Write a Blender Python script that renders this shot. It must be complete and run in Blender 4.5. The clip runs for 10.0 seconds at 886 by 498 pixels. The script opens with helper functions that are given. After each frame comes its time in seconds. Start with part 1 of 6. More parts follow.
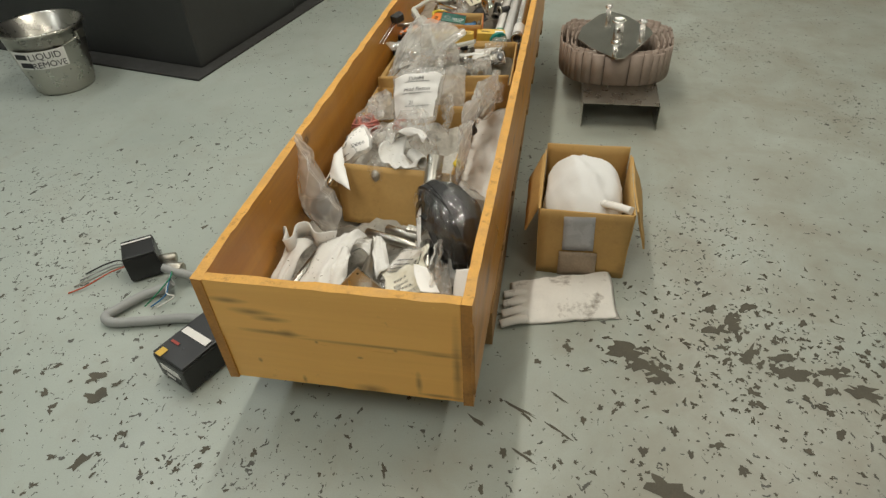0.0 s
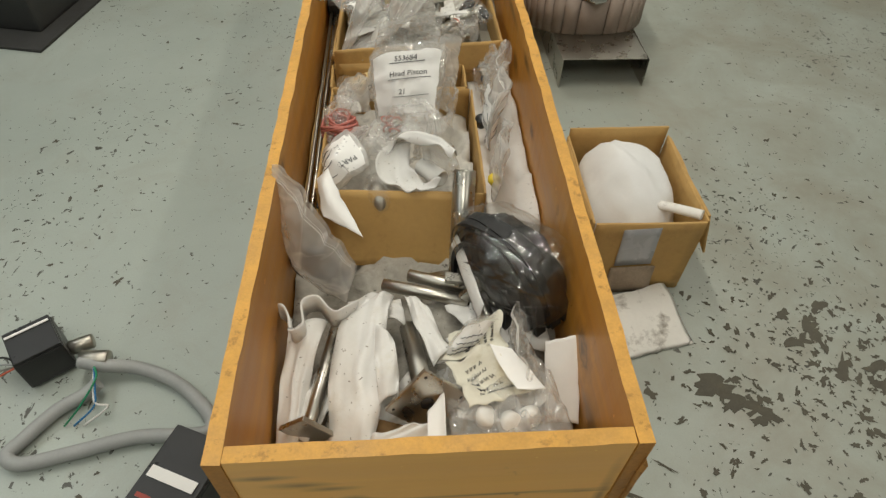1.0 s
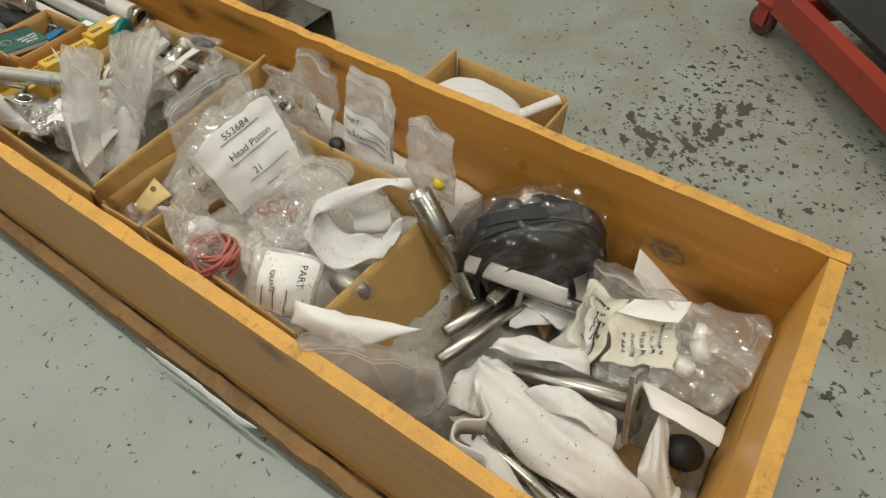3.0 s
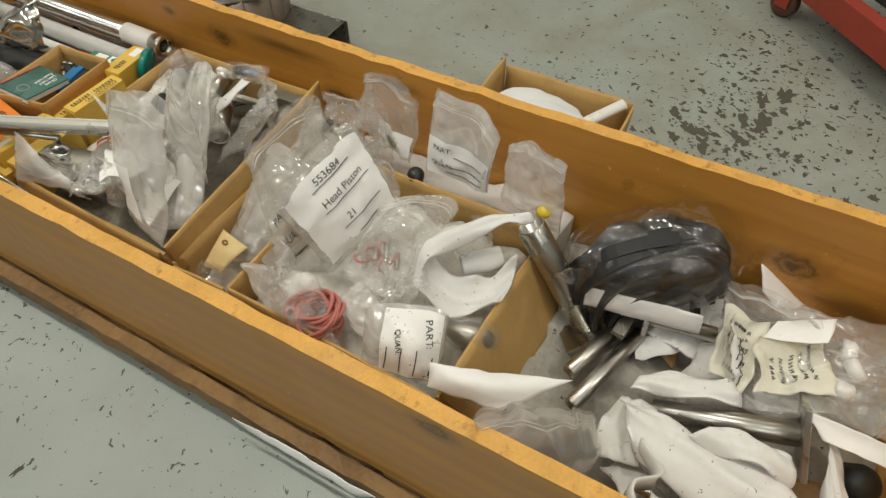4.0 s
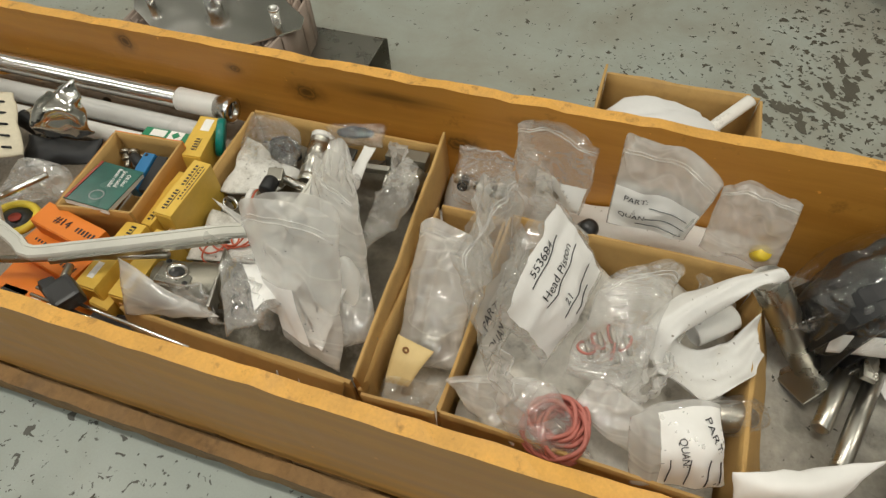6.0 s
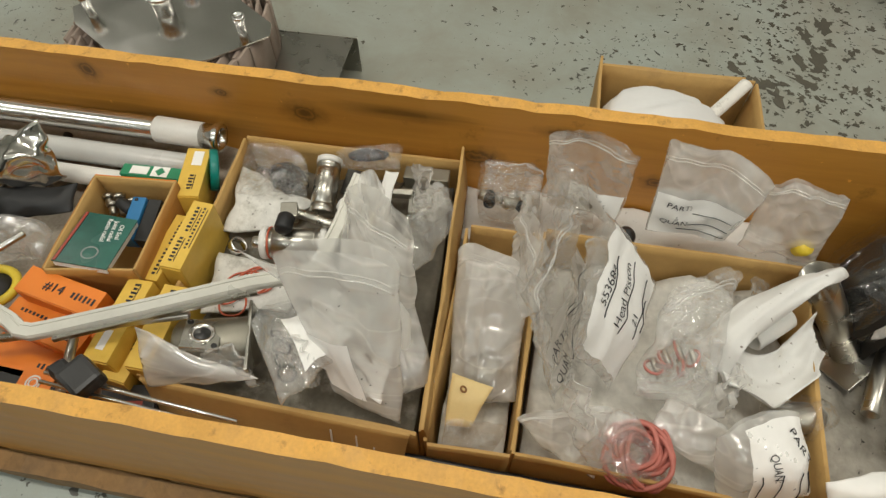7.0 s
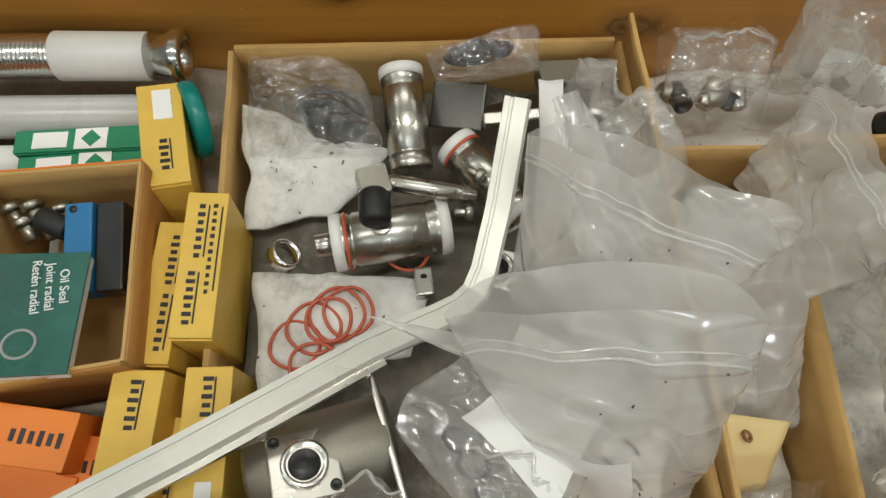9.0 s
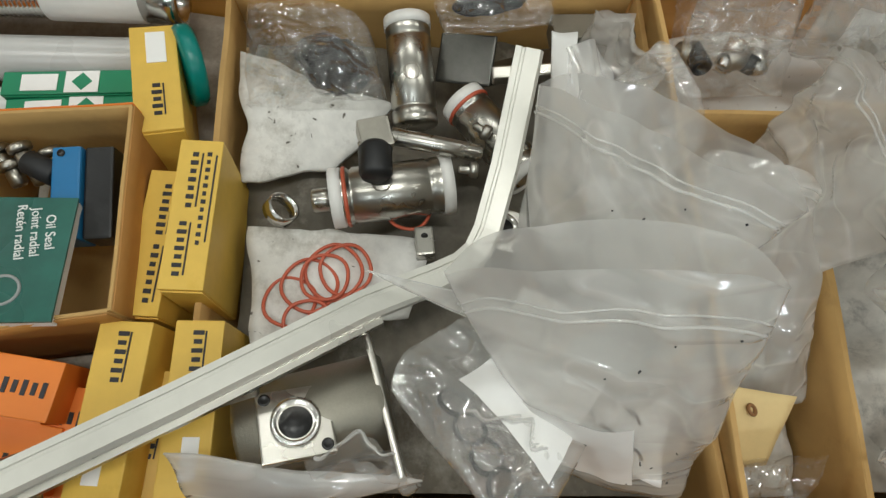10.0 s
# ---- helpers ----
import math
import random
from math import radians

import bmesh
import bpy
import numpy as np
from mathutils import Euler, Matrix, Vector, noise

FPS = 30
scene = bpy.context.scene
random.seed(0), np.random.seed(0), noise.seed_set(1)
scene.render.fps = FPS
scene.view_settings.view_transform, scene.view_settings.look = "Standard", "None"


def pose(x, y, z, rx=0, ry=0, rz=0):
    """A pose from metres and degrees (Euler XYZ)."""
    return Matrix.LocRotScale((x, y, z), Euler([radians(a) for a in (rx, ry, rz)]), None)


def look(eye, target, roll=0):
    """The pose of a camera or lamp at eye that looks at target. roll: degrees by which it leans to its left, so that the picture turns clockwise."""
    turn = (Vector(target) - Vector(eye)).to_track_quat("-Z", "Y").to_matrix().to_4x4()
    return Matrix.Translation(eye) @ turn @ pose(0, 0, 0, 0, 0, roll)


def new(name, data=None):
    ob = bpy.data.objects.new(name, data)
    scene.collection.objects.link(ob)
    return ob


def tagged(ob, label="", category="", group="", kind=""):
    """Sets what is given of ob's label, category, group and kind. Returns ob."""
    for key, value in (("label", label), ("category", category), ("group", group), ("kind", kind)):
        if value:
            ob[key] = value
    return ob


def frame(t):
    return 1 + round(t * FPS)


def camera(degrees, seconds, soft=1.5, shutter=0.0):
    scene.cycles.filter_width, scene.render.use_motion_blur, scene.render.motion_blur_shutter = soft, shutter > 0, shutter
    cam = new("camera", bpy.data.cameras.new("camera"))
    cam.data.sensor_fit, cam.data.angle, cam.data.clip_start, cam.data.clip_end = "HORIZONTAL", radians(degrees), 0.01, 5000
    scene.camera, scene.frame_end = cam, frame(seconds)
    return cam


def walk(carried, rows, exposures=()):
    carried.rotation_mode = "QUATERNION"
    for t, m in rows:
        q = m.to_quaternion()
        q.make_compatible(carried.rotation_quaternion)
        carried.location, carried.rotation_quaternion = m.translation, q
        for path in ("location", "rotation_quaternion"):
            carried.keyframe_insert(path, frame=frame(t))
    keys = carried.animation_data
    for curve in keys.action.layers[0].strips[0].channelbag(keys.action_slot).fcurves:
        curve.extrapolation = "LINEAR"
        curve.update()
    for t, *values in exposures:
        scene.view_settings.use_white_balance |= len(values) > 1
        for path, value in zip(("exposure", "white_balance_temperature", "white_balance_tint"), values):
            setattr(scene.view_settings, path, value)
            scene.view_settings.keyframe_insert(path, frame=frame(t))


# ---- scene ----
cam = camera(71.9, 10.0, soft=1.4)
PATH = [
    (0, (0.724, -0.824, 1.317), (0.406, 0.666, 0.021), -3.1),
    (0.5, (0.455, -0.608, 1.252), (0.4, 0.798, -0.169), -0.3),
    (1, (0.271, -0.34, 1.235), (0.394, 1.001, -0.243), 2.2),
    (1.5, (0.077, -0.153, 1.254), (0.541, 1.079, -0.252), 1.6),
    (2, (0.011, -0.036, 1.17), (0.656, 0.865, -0.496), 2.5),
    (2.1, (0.02, 0.012, 1.177), (0.667, 0.866, -0.512), 1.2),
    (2.2, (-0.012, 0.04, 1.157), (0.727, 0.889, -0.496), 4.5),
    (3.3, (-0.228, 0.262, 1.168), (0.851, 0.947, -0.371), -2.4),
    (3.5, (-0.231, 0.332, 1.165), (0.825, 1.042, -0.378), -3.2),
    (4, (-0.243, 0.466, 1.151), (0.853, 1.064, -0.412), -0.9),
    (4.5, (-0.298, 0.623, 1.167), (0.894, 1.056, -0.379), -2.0),
    (5, (-0.282, 0.747, 1.163), (0.878, 1.19, -0.404), -2.9),
    (5.5, (-0.211, 0.857, 1.152), (0.887, 1.343, -0.447), -4.3),
    (5.7, (-0.195, 0.882, 1.142), (0.893, 1.355, -0.468), -4.2),
    (6.8, (-0.155, 1.06, 1.158), (0.936, 1.274, -0.504), -1.9),
    (7, (-0.129, 1.1, 1.145), (0.948, 1.298, -0.528), -0.9),
    (7.5, (-0.024, 1.226, 1.056), (1.009, 1.466, -0.64), -2.3),
    (8, (0.082, 1.322, 0.967), (0.957, 1.559, -0.816), -3.8),
    (8.5, (0.124, 1.387, 0.914), (0.922, 1.441, -0.919), 0.2),
    (9, (0.154, 1.408, 0.852), (0.853, 1.305, -1.019), 6.0),
    (9.5, (0.151, 1.415, 0.816), (0.737, 1.333, -1.095), 7.0),
    (10, (0.15, 1.407, 0.83), (0.764, 1.312, -1.071), 8.2),
]
EXPOSURES = [(0.0, 0.08, 6550, 10), (1.0, -0.04, 6500, 10), (1.6, -0.09, 6450, 10), (3.0, -0.02, 6500, 10), (8.0, -0.03, 6550, 10), (9.5, -0.2, 6000, 8), (10.0, -0.22, 6000, 8)]
walk(cam, [(t, look(eye, target, roll)) for t, eye, target, roll in PATH], EXPOSURES)

# ---- light: a closed workshop hall with ceiling strip lamps ----
world = bpy.data.worlds.new("hall_world")
scene.world = world
world.use_nodes = True
world.node_tree.nodes["Background"].inputs[0].default_value = (0.80, 0.88, 1.0, 1)
world.node_tree.nodes["Background"].inputs[1].default_value = 0.15
LAMPS = ((-2.2, -1.3, 22.0), (0.0, -1.3, 24.0), (2.4, -1.3, 12.0), (-2.2, 1.4, 24.0), (0.0, 1.4, 30.0), (2.4, 1.4, 19.0), (-2.2, 4.1, 20.0), (0.0, 4.1, 22.0), (2.4, 4.1, 16.0))
LAMP_COLOUR = (1.0, 0.955, 0.85)
for lx, ly, watts in LAMPS:
    lamp_data = bpy.data.lights.new("strip_light", "AREA")
    lamp_data.shape, lamp_data.size, lamp_data.size_y = "RECTANGLE", 0.10, 1.4
    lamp_data.energy, lamp_data.color = watts * (0.68 if lx < -2 else 0.88), (0.91, 0.96, 0.97) if lx < -2 else LAMP_COLOUR
    new("strip_light", lamp_data).matrix_world = pose(lx, ly, 3.1)
# added fill lamps aimed at the ceiling, to brighten reflections and soften shade
for lx in (-2.2, 0.0, 2.4):
    lamp_data = bpy.data.lights.new("ceiling_fill", "AREA")
    lamp_data.shape, lamp_data.size, lamp_data.size_y = "RECTANGLE", 0.3, 7.0
    lamp_data.energy, lamp_data.color = 20.0, LAMP_COLOUR
    new("ceiling_fill", lamp_data).matrix_world = pose(lx, 1.4, 3.14, 180)


# ---- materials ----
class Nodes:
    def __init__(self, name):
        self.m = bpy.data.materials.new(name)
        self.m.use_nodes = True
        self.t = self.m.node_tree
        self.b = self.t.nodes["Principled BSDF"]
        self.out = self.t.nodes["Material Output"]

    def add(self, kind, **values):
        n = self.t.nodes.new(kind)
        for k, v in values.items():
            n.inputs[k.replace("_", " ")].default_value = v
        return n

    def link(self, a, b):
        self.t.links.new(a, b)

    def coords(self, scale=(1, 1, 1), space="Object"):
        c, m = self.t.nodes.new("ShaderNodeTexCoord"), self.t.nodes.new("ShaderNodeMapping")
        m.inputs["Scale"].default_value = scale
        self.link(c.outputs[space], m.inputs[0])
        return m.outputs[0]

    def noise(self, vec, scale, detail=4.0, rough=0.6, distort=0.0):
        n = self.add("ShaderNodeTexNoise", Scale=scale, Detail=detail, Roughness=rough, Distortion=distort)
        self.link(vec, n.inputs["Vector"])
        return n.outputs["Fac"]

    def ramp(self, fac, *stops):
        r = self.t.nodes.new("ShaderNodeValToRGB")
        els = r.color_ramp.elements
        while len(els) < len(stops):
            els.new(0.5)
        for e, (p, c) in zip(els, stops):
            e.position, e.color = p, (c if isinstance(c, tuple) else (c, c, c)) + (1,)
        self.link(fac, r.inputs[0])
        return r.outputs[0]

    def mix(self, fac, a, b, mode="MIX"):
        n = self.t.nodes.new("ShaderNodeMix")
        n.data_type, n.blend_type = "RGBA", mode
        for k, v in ((0, fac), (6, a), (7, b)):
            if hasattr(v, "links"):
                self.link(v, n.inputs[k])
            else:
                n.inputs[k].default_value = v if not isinstance(v, tuple) else v + (1,)
        return n.outputs[2]

    def bump(self, height, strength, distance=0.002):
        n = self.add("ShaderNodeBump", Strength=strength, Distance=distance)
        self.link(height, n.inputs["Height"])
        self.link(n.outputs[0], self.b.inputs["Normal"])


def plain(name, color, rough=0.5, metal=0.0, vary=0.12, scale=30.0, bump=0.15, dirt_or_shade=None, rough_vary=0.12, specks=None):
    """A surface with grain at two scales."""
    n = Nodes(name)
    v = n.coords()
    fine, broad = n.noise(v, scale * 6), n.noise(v, scale * 0.5, 3)
    lo, hi = tuple(c * (1 - vary) for c in color), tuple(min(1, c * (1 + vary)) for c in color)
    col = n.ramp(broad, (0.3, lo), (0.7, hi))
    col = n.mix(0.35, col, n.ramp(fine, (0.3, lo), (0.7, hi)))
    if dirt_or_shade:
        col = n.mix(n.ramp(n.noise(v, scale * 0.9, 6, 0.7), (0.56, 0.0), (0.72, 0.8)), col, dirt_or_shade)
    if specks:
        col = n.mix(n.ramp(n.noise(v, scale * 7, 2, 0.5, 0.5), (0.70, 0.0), (0.73, 0.9)), col, specks)
    n.link(col, n.b.inputs["Base Color"])
    n.link(n.ramp(broad, (0.3, max(0.02, rough - rough_vary)), (0.7, min(1, rough + rough_vary))), n.b.inputs["Roughness"])
    n.b.inputs["Metallic"].default_value = metal
    n.bump(fine, bump, 0.001)
    return n.m


def wood_material(name, light, dark, axis, rough=0.42, knots=(), smears=()):
    """Varnished pine: long grain along one axis, knots, dark smears, worn flecks."""
    n = Nodes(name)
    stretch = [11.0, 11.0, 11.0]
    stretch[axis] = 0.6
    v = n.coords(tuple(stretch))
    w = n.add("ShaderNodeTexWave", Scale=0.5, Distortion=12.0, Detail=4.0, Detail_Scale=0.5)
    w.bands_direction = "Z"
    n.link(v, w.inputs["Vector"])
    long = n.noise(v, 1.6, 7, 0.68, 0.6)
    col = n.ramp(long, (0.28, dark), (0.5, tuple((a + b) / 2 for a, b in zip(light, dark))), (0.70, light))
    col = n.mix(0.12, col, n.ramp(w.outputs["Fac"], (0.2, dark), (0.8, light)))
    place = n.coords()
    ring = n.noise(place, 60, 3, 0.5)
    for kind, spots in ((0, knots), (1, smears)):
        for x, y, z, sx, sy, sz in spots:
            m = n.t.nodes.new("ShaderNodeMapping")
            m.vector_type = "POINT"
            m.inputs["Scale"].default_value = (0.5 / sx, 0.5 / sy, 0.5 / sz)
            m.inputs["Location"].default_value = (-0.5 * x / sx, -0.5 * y / sy, -0.5 * z / sz)
            n.link(place, m.inputs[0])
            d = n.t.nodes.new("ShaderNodeVectorMath")
            d.operation = "LENGTH"
            n.link(m.outputs[0], d.inputs[0])
            wob = n.t.nodes.new("ShaderNodeMath")
            wob.operation = "MULTIPLY_ADD"
            n.link(ring if kind == 0 else long, wob.inputs[0])
            wob.inputs[1].default_value = 0.42 if kind == 0 else 0.75
            n.link(d.outputs["Value"], wob.inputs[2])
            if kind == 0:
                fac = n.ramp(wob.outputs[0], (0.29, 0.92), (0.42, 0.5), (0.49, 0.85), (0.62, 0.35), (0.95, 0.0))
            else:
                fac = n.ramp(wob.outputs[0], (0.45, 0.7), (0.62, 0.4), (0.95, 0.0))
            fac_scale = tuple(c * 0.22 for c in dark)
            col = n.mix(fac, col, fac_scale)
    vb = n.coords((14, 14, 14))
    col = n.mix(n.ramp(n.noise(vb, 1.0, 6, 0.7), (0.64, 0.0), (0.76, 0.6)), col, tuple(c * 0.4 for c in dark))
    col = n.mix(n.ramp(n.noise(vb, 4.0, 3, 0.7), (0.70, 0.0), (0.74, 0.7)), col, tuple(min(1, c * 1.5) for c in light))
    n.link(col, n.b.inputs["Base Color"])
    n.link(n.ramp(long, (0.3, rough - 0.08), (0.7, rough + 0.14)), n.b.inputs["Roughness"])
    n.b.inputs["Coat Weight"].default_value = 0.16
    n.b.inputs["Coat Roughness"].default_value = 0.3
    n.bump(long, 0.3, 0.002)
    return n.m


def film_material(name, tint, haze_lo, haze_hi, rough=0.1, gloss=1.0, fold=1.0, fine=26.0):
    """Thin polyethylene film: see-through, a milky haze that whitens along creases, sharp highlights on its folds."""
    n = Nodes(name)
    t = n.t

    def ridges(scale, turn, stretch, wide):
        m = n.coords(stretch)
        m.node.inputs["Rotation"].default_value = turn
        d = n.t.nodes.new("ShaderNodeMath")
        d.operation = "SUBTRACT"
        n.link(n.noise(m, scale, 2.0, 0.5, 0.9), d.inputs[0])
        d.inputs[1].default_value = 0.5
        r = n.t.nodes.new("ShaderNodeMath")
        r.operation = "ABSOLUTE"
        n.link(d.outputs[0], r.inputs[0])
        return n.ramp(r.outputs[0], (0.0, 1.0), (wide, 0.35), (0.3, 0.0))

    def product(value, factor, add=0.0):
        m = n.t.nodes.new("ShaderNodeMath")
        m.operation = "MULTIPLY_ADD"
        n.link(value, m.inputs[0])
        m.inputs[1].default_value, m.inputs[2].default_value = factor, add
        return m.outputs[0]

    v = n.coords()
    crease = ridges(fine, (0.5, 0.3, 0.4), (1.0, 0.55, 1.5), 0.05)
    long = ridges(fine * 0.45, (0.2, 0.9, 1.1), (1.4, 0.5, 0.8), 0.04)
    height = n.mix(0.22, n.mix(0.5, crease, long), n.noise(v, fine * 0.8, 2.5, 0.5, 1.2))
    bump = n.add("ShaderNodeBump", Strength=fold, Distance=0.010)
    n.link(height, bump.inputs["Height"])
    matt = n.add("ShaderNodeBsdfDiffuse", Color=tint + (1,))
    glow = n.add("ShaderNodeBsdfTranslucent", Color=tint + (1,))
    body = n.add("ShaderNodeMixShader", Fac=0.5)
    n.link(matt.outputs[0], body.inputs[1])
    n.link(glow.outputs[0], body.inputs[2])
    clear = n.add("ShaderNodeBsdfTransparent", Color=(0.99, 0.99, 0.985, 1))
    film = t.nodes.new("ShaderNodeMixShader")
    haze = n.ramp(n.noise(v, 9, 3, 0.55, 0.8), (0.3, haze_lo), (0.7, haze_hi))
    white = n.ramp(n.mix(0.5, crease, long), (0.52, 0.0), (0.95, min(0.3, haze_hi * 0.7)))
    n.link(n.mix(1.0, haze, white, "ADD"), film.inputs[0])
    n.link(clear.outputs[0], film.inputs[1])
    n.link(body.outputs[0], film.inputs[2])
    shine = n.add("ShaderNodeBsdfGlossy", Color=(0.97, 0.97, 0.97, 1), Roughness=rough)
    n.link(bump.outputs[0], shine.inputs["Normal"])
    edge = n.add("ShaderNodeLayerWeight", Blend=0.5)
    n.link(bump.outputs[0], edge.inputs["Normal"])
    grazing = n.ramp(edge.outputs["Facing"], (0.0, 0.07), (0.55, 0.10), (0.8, 0.22), (1.0, 0.6))
    top = t.nodes.new("ShaderNodeMixShader")
    n.link(product(grazing, gloss), top.inputs[0])
    n.link(film.outputs[0], top.inputs[1])
    n.link(shine.outputs[0], top.inputs[2])
    n.link(top.outputs[0], n.out.inputs[0])
    t.nodes.remove(n.b)
    return n.m


def floor_material():
    """Pale grey-green painted concrete, chipped down to the dark slab."""
    n = Nodes("painted_concrete")
    v = n.coords()
    col = n.ramp(n.noise(v, 1.1, 5, 0.6), (0.3, (0.345, 0.39, 0.35)), (0.7, (0.43, 0.475, 0.43)))
    col = n.mix(n.ramp(n.noise(v, 5.5, 6, 0.7, 0.6), (0.50, 0.0), (0.78, 0.55)), col, (0.33, 0.325, 0.27))
    col = n.mix(n.ramp(n.noise(v, 260, 3, 0.6), (0.35, 0.0), (0.8, 0.25)), col, (0.28, 0.29, 0.27))
    # brownish dirt beside the crate, with the light's falloff to the right painted in
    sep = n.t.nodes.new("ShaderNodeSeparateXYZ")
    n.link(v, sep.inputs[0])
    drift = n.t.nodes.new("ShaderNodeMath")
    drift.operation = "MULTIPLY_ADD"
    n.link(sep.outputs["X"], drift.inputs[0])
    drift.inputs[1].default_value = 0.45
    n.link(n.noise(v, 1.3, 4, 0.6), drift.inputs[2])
    dim_dirt = n.ramp(drift.outputs[0], (0.62, 0.0), (1.0, 1.0))
    col = n.mix(n.mix(1.0, dim_dirt, n.ramp(n.noise(v, 3.0, 6, 0.65, 0.5), (0.35, 0.15), (0.65, 0.75)), "MULTIPLY"), col, (0.27, 0.255, 0.20))
    # fine chips, denser where carts roll
    dense = n.ramp(n.noise(v, 0.9, 3, 0.5), (0.35, 0.0), (0.65, 0.085))
    chips = n.noise(n.coords((1, 1, 1)), 42, 3, 0.55, 0.8)
    add = n.t.nodes.new("ShaderNodeMath")
    add.operation = "ADD"
    n.link(chips, add.inputs[0])
    n.link(dense, add.inputs[1])
    fac = n.ramp(add.outputs[0], (0.700, 0.0), (0.718, 1.0))
    chips2 = n.noise(n.coords((1.7, 0.8, 1)), 17, 4, 0.6, 0.7)
    add2 = n.t.nodes.new("ShaderNodeMath")
    add2.operation = "ADD"
    n.link(chips2, add2.inputs[0])
    n.link(dense, add2.inputs[1])
    fac2 = n.ramp(add2.outputs[0], (0.75, 0.0), (0.765, 1.0))
    fine = n.t.nodes.new("ShaderNodeMath")
    fine.operation = "ADD"
    n.link(n.noise(n.coords((1, 0.7, 1)), 95, 2.5, 0.5, 0.6), fine.inputs[0])
    n.link(dense, fine.inputs[1])
    both = n.mix(1.0, n.mix(1.0, fac, fac2, "LIGHTEN"), n.ramp(fine.outputs[0], (0.735, 0.0), (0.755, 0.85)), "LIGHTEN")
    col = n.mix(both, col, (0.085, 0.085, 0.07))
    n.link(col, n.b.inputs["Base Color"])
    n.link(n.ramp(n.noise(v, 7, 5), (0.3, 0.30), (0.7, 0.5)), n.b.inputs["Roughness"])
    inv = n.ramp(both, (0.0, 1.0), (1.0, 0.0))
    n.bump(inv, 0.5, 0.001)
    return n.m


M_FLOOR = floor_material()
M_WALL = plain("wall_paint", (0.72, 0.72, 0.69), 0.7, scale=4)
M_CEIL = plain("ceiling_paint", (0.84, 0.84, 0.82), 0.8, scale=4)
KNOTS = ((0.59, 1.473, 0.262, 0.05, 0.036, 0.024), (0.585, 1.166, 0.206, 0.05, 0.040, 0.024), (0.58, 0.24, 0.19, 0.05, 0.050, 0.034), (0.59, 0.86, 0.20, 0.05, 0.022, 0.016), (0.60, 1.86, 0.30, 0.05, 0.02, 0.02), (0.012, 0.62, 0.30, 0.04, 0.03, 0.02), (0.585, 1.02, 0.29, 0.05, 0.05, 0.012), (0.585, 1.62, 0.285, 0.05, 0.018, 0.010))
SMEARS = ((0.58, 0.12, 0.14, 0.05, 0.10, 0.05), (0.59, 1.75, 0.20, 0.05, 0.20, 0.03), (0.59, 1.3, 0.29, 0.05, 0.12, 0.015), (0.02, 1.0, 0.02, 0.05, 0.8, 0.02))
FRONT = ((0.065, 0.0, 0.272, 0.045, 0.2, 0.010), (0.115, 0.0, 0.242, 0.055, 0.2, 0.014), (0.155, 0.0, 0.225, 0.050, 0.2, 0.010), (0.15, 0.0, 0.182, 0.080, 0.2, 0.008), (0.185, 0.0, 0.183, 0.026, 0.2, 0.014), (0.565, 0.0, 0.12, 0.012, 0.2, 0.14), (0.53, 0.0, 0.165, 0.07, 0.2, 0.006), (0.475, 0.0, 0.06, 0.008, 0.2, 0.040), (0.36, 0.0, 0.012, 0.040, 0.2, 0.020), (0.52, 0.0, 0.018, 0.050, 0.2, 0.006), (0.40, 0.0, 0.172, 0.20, 0.2, 0.006), (0.43, 0.0, 0.165, 0.006, 0.2, 0.006), (0.25, 0.0, 0.165, 0.005, 0.2, 0.005), (0.345, 0.0, 0.125, 0.008, 0.2, 0.005), (0.195, 0.0, 0.022, 0.006, 0.2, 0.016), (0.095, 0.0, 0.075, 0.006, 0.2, 0.010))
M_WOOD_Y = wood_material("pine_long", (0.66, 0.325, 0.056), (0.43, 0.180, 0.026), 1, knots=KNOTS, smears=SMEARS)
M_WOOD_X = wood_material("pine_across", (0.88, 0.50, 0.130), (0.76, 0.395, 0.085), 0, smears=FRONT)
M_EDGE = plain("worn_edge_wood", (0.68, 0.36, 0.075), 0.55, vary=0.2, scale=40, dirt_or_shade=(0.20, 0.09, 0.02))
M_RAW = plain("raw_timber", (0.27, 0.155, 0.06), 0.75, vary=0.4, scale=12, bump=0.4, dirt_or_shade=(0.06, 0.035, 0.02))
M_GRAIN = plain("stained_end_grain", (0.40, 0.19, 0.045), 0.7, vary=0.35, scale=22, bump=0.4, dirt_or_shade=(0.09, 0.04, 0.012))
M_CARD = plain("cardboard", (0.50, 0.31, 0.105), 0.75, vary=0.10, scale=14, bump=0.08, dirt_or_shade=(0.38, 0.23, 0.08))
M_STEEL = plain("stainless_steel", (0.47, 0.455, 0.41), 0.29, 1.0, vary=0.04, scale=40, bump=0.03, rough_vary=0.04)
M_SHINY = plain("polished_steel", (0.72, 0.71, 0.68), 0.17, 1.0, vary=0.05, scale=25, bump=0.02, rough_vary=0.05)
M_DULL = plain("worn_steel", (0.40, 0.38, 0.33), 0.36, 1.0, vary=0.12, scale=40, bump=0.06, rough_vary=0.06)
M_CAST = plain("cast_steel", (0.27, 0.255, 0.21), 0.46, 0.9, vary=0.1, scale=90, bump=0.2)
M_DARKSTEEL = plain("dark_oiled_steel", (0.10, 0.098, 0.088), 0.38, 0.85, vary=0.2, scale=30)
M_BLACK = plain("black_plastic", (0.018, 0.018, 0.018), 0.38, vary=0.2, scale=40)
M_RUBBER = plain("black_rubber", (0.012, 0.0125, 0.013), 0.55, vary=0.2, scale=40)
M_MACHINE = plain("dark_grey_enamel", (0.030, 0.031, 0.030), 0.5, vary=0.15, scale=5, bump=0.05)
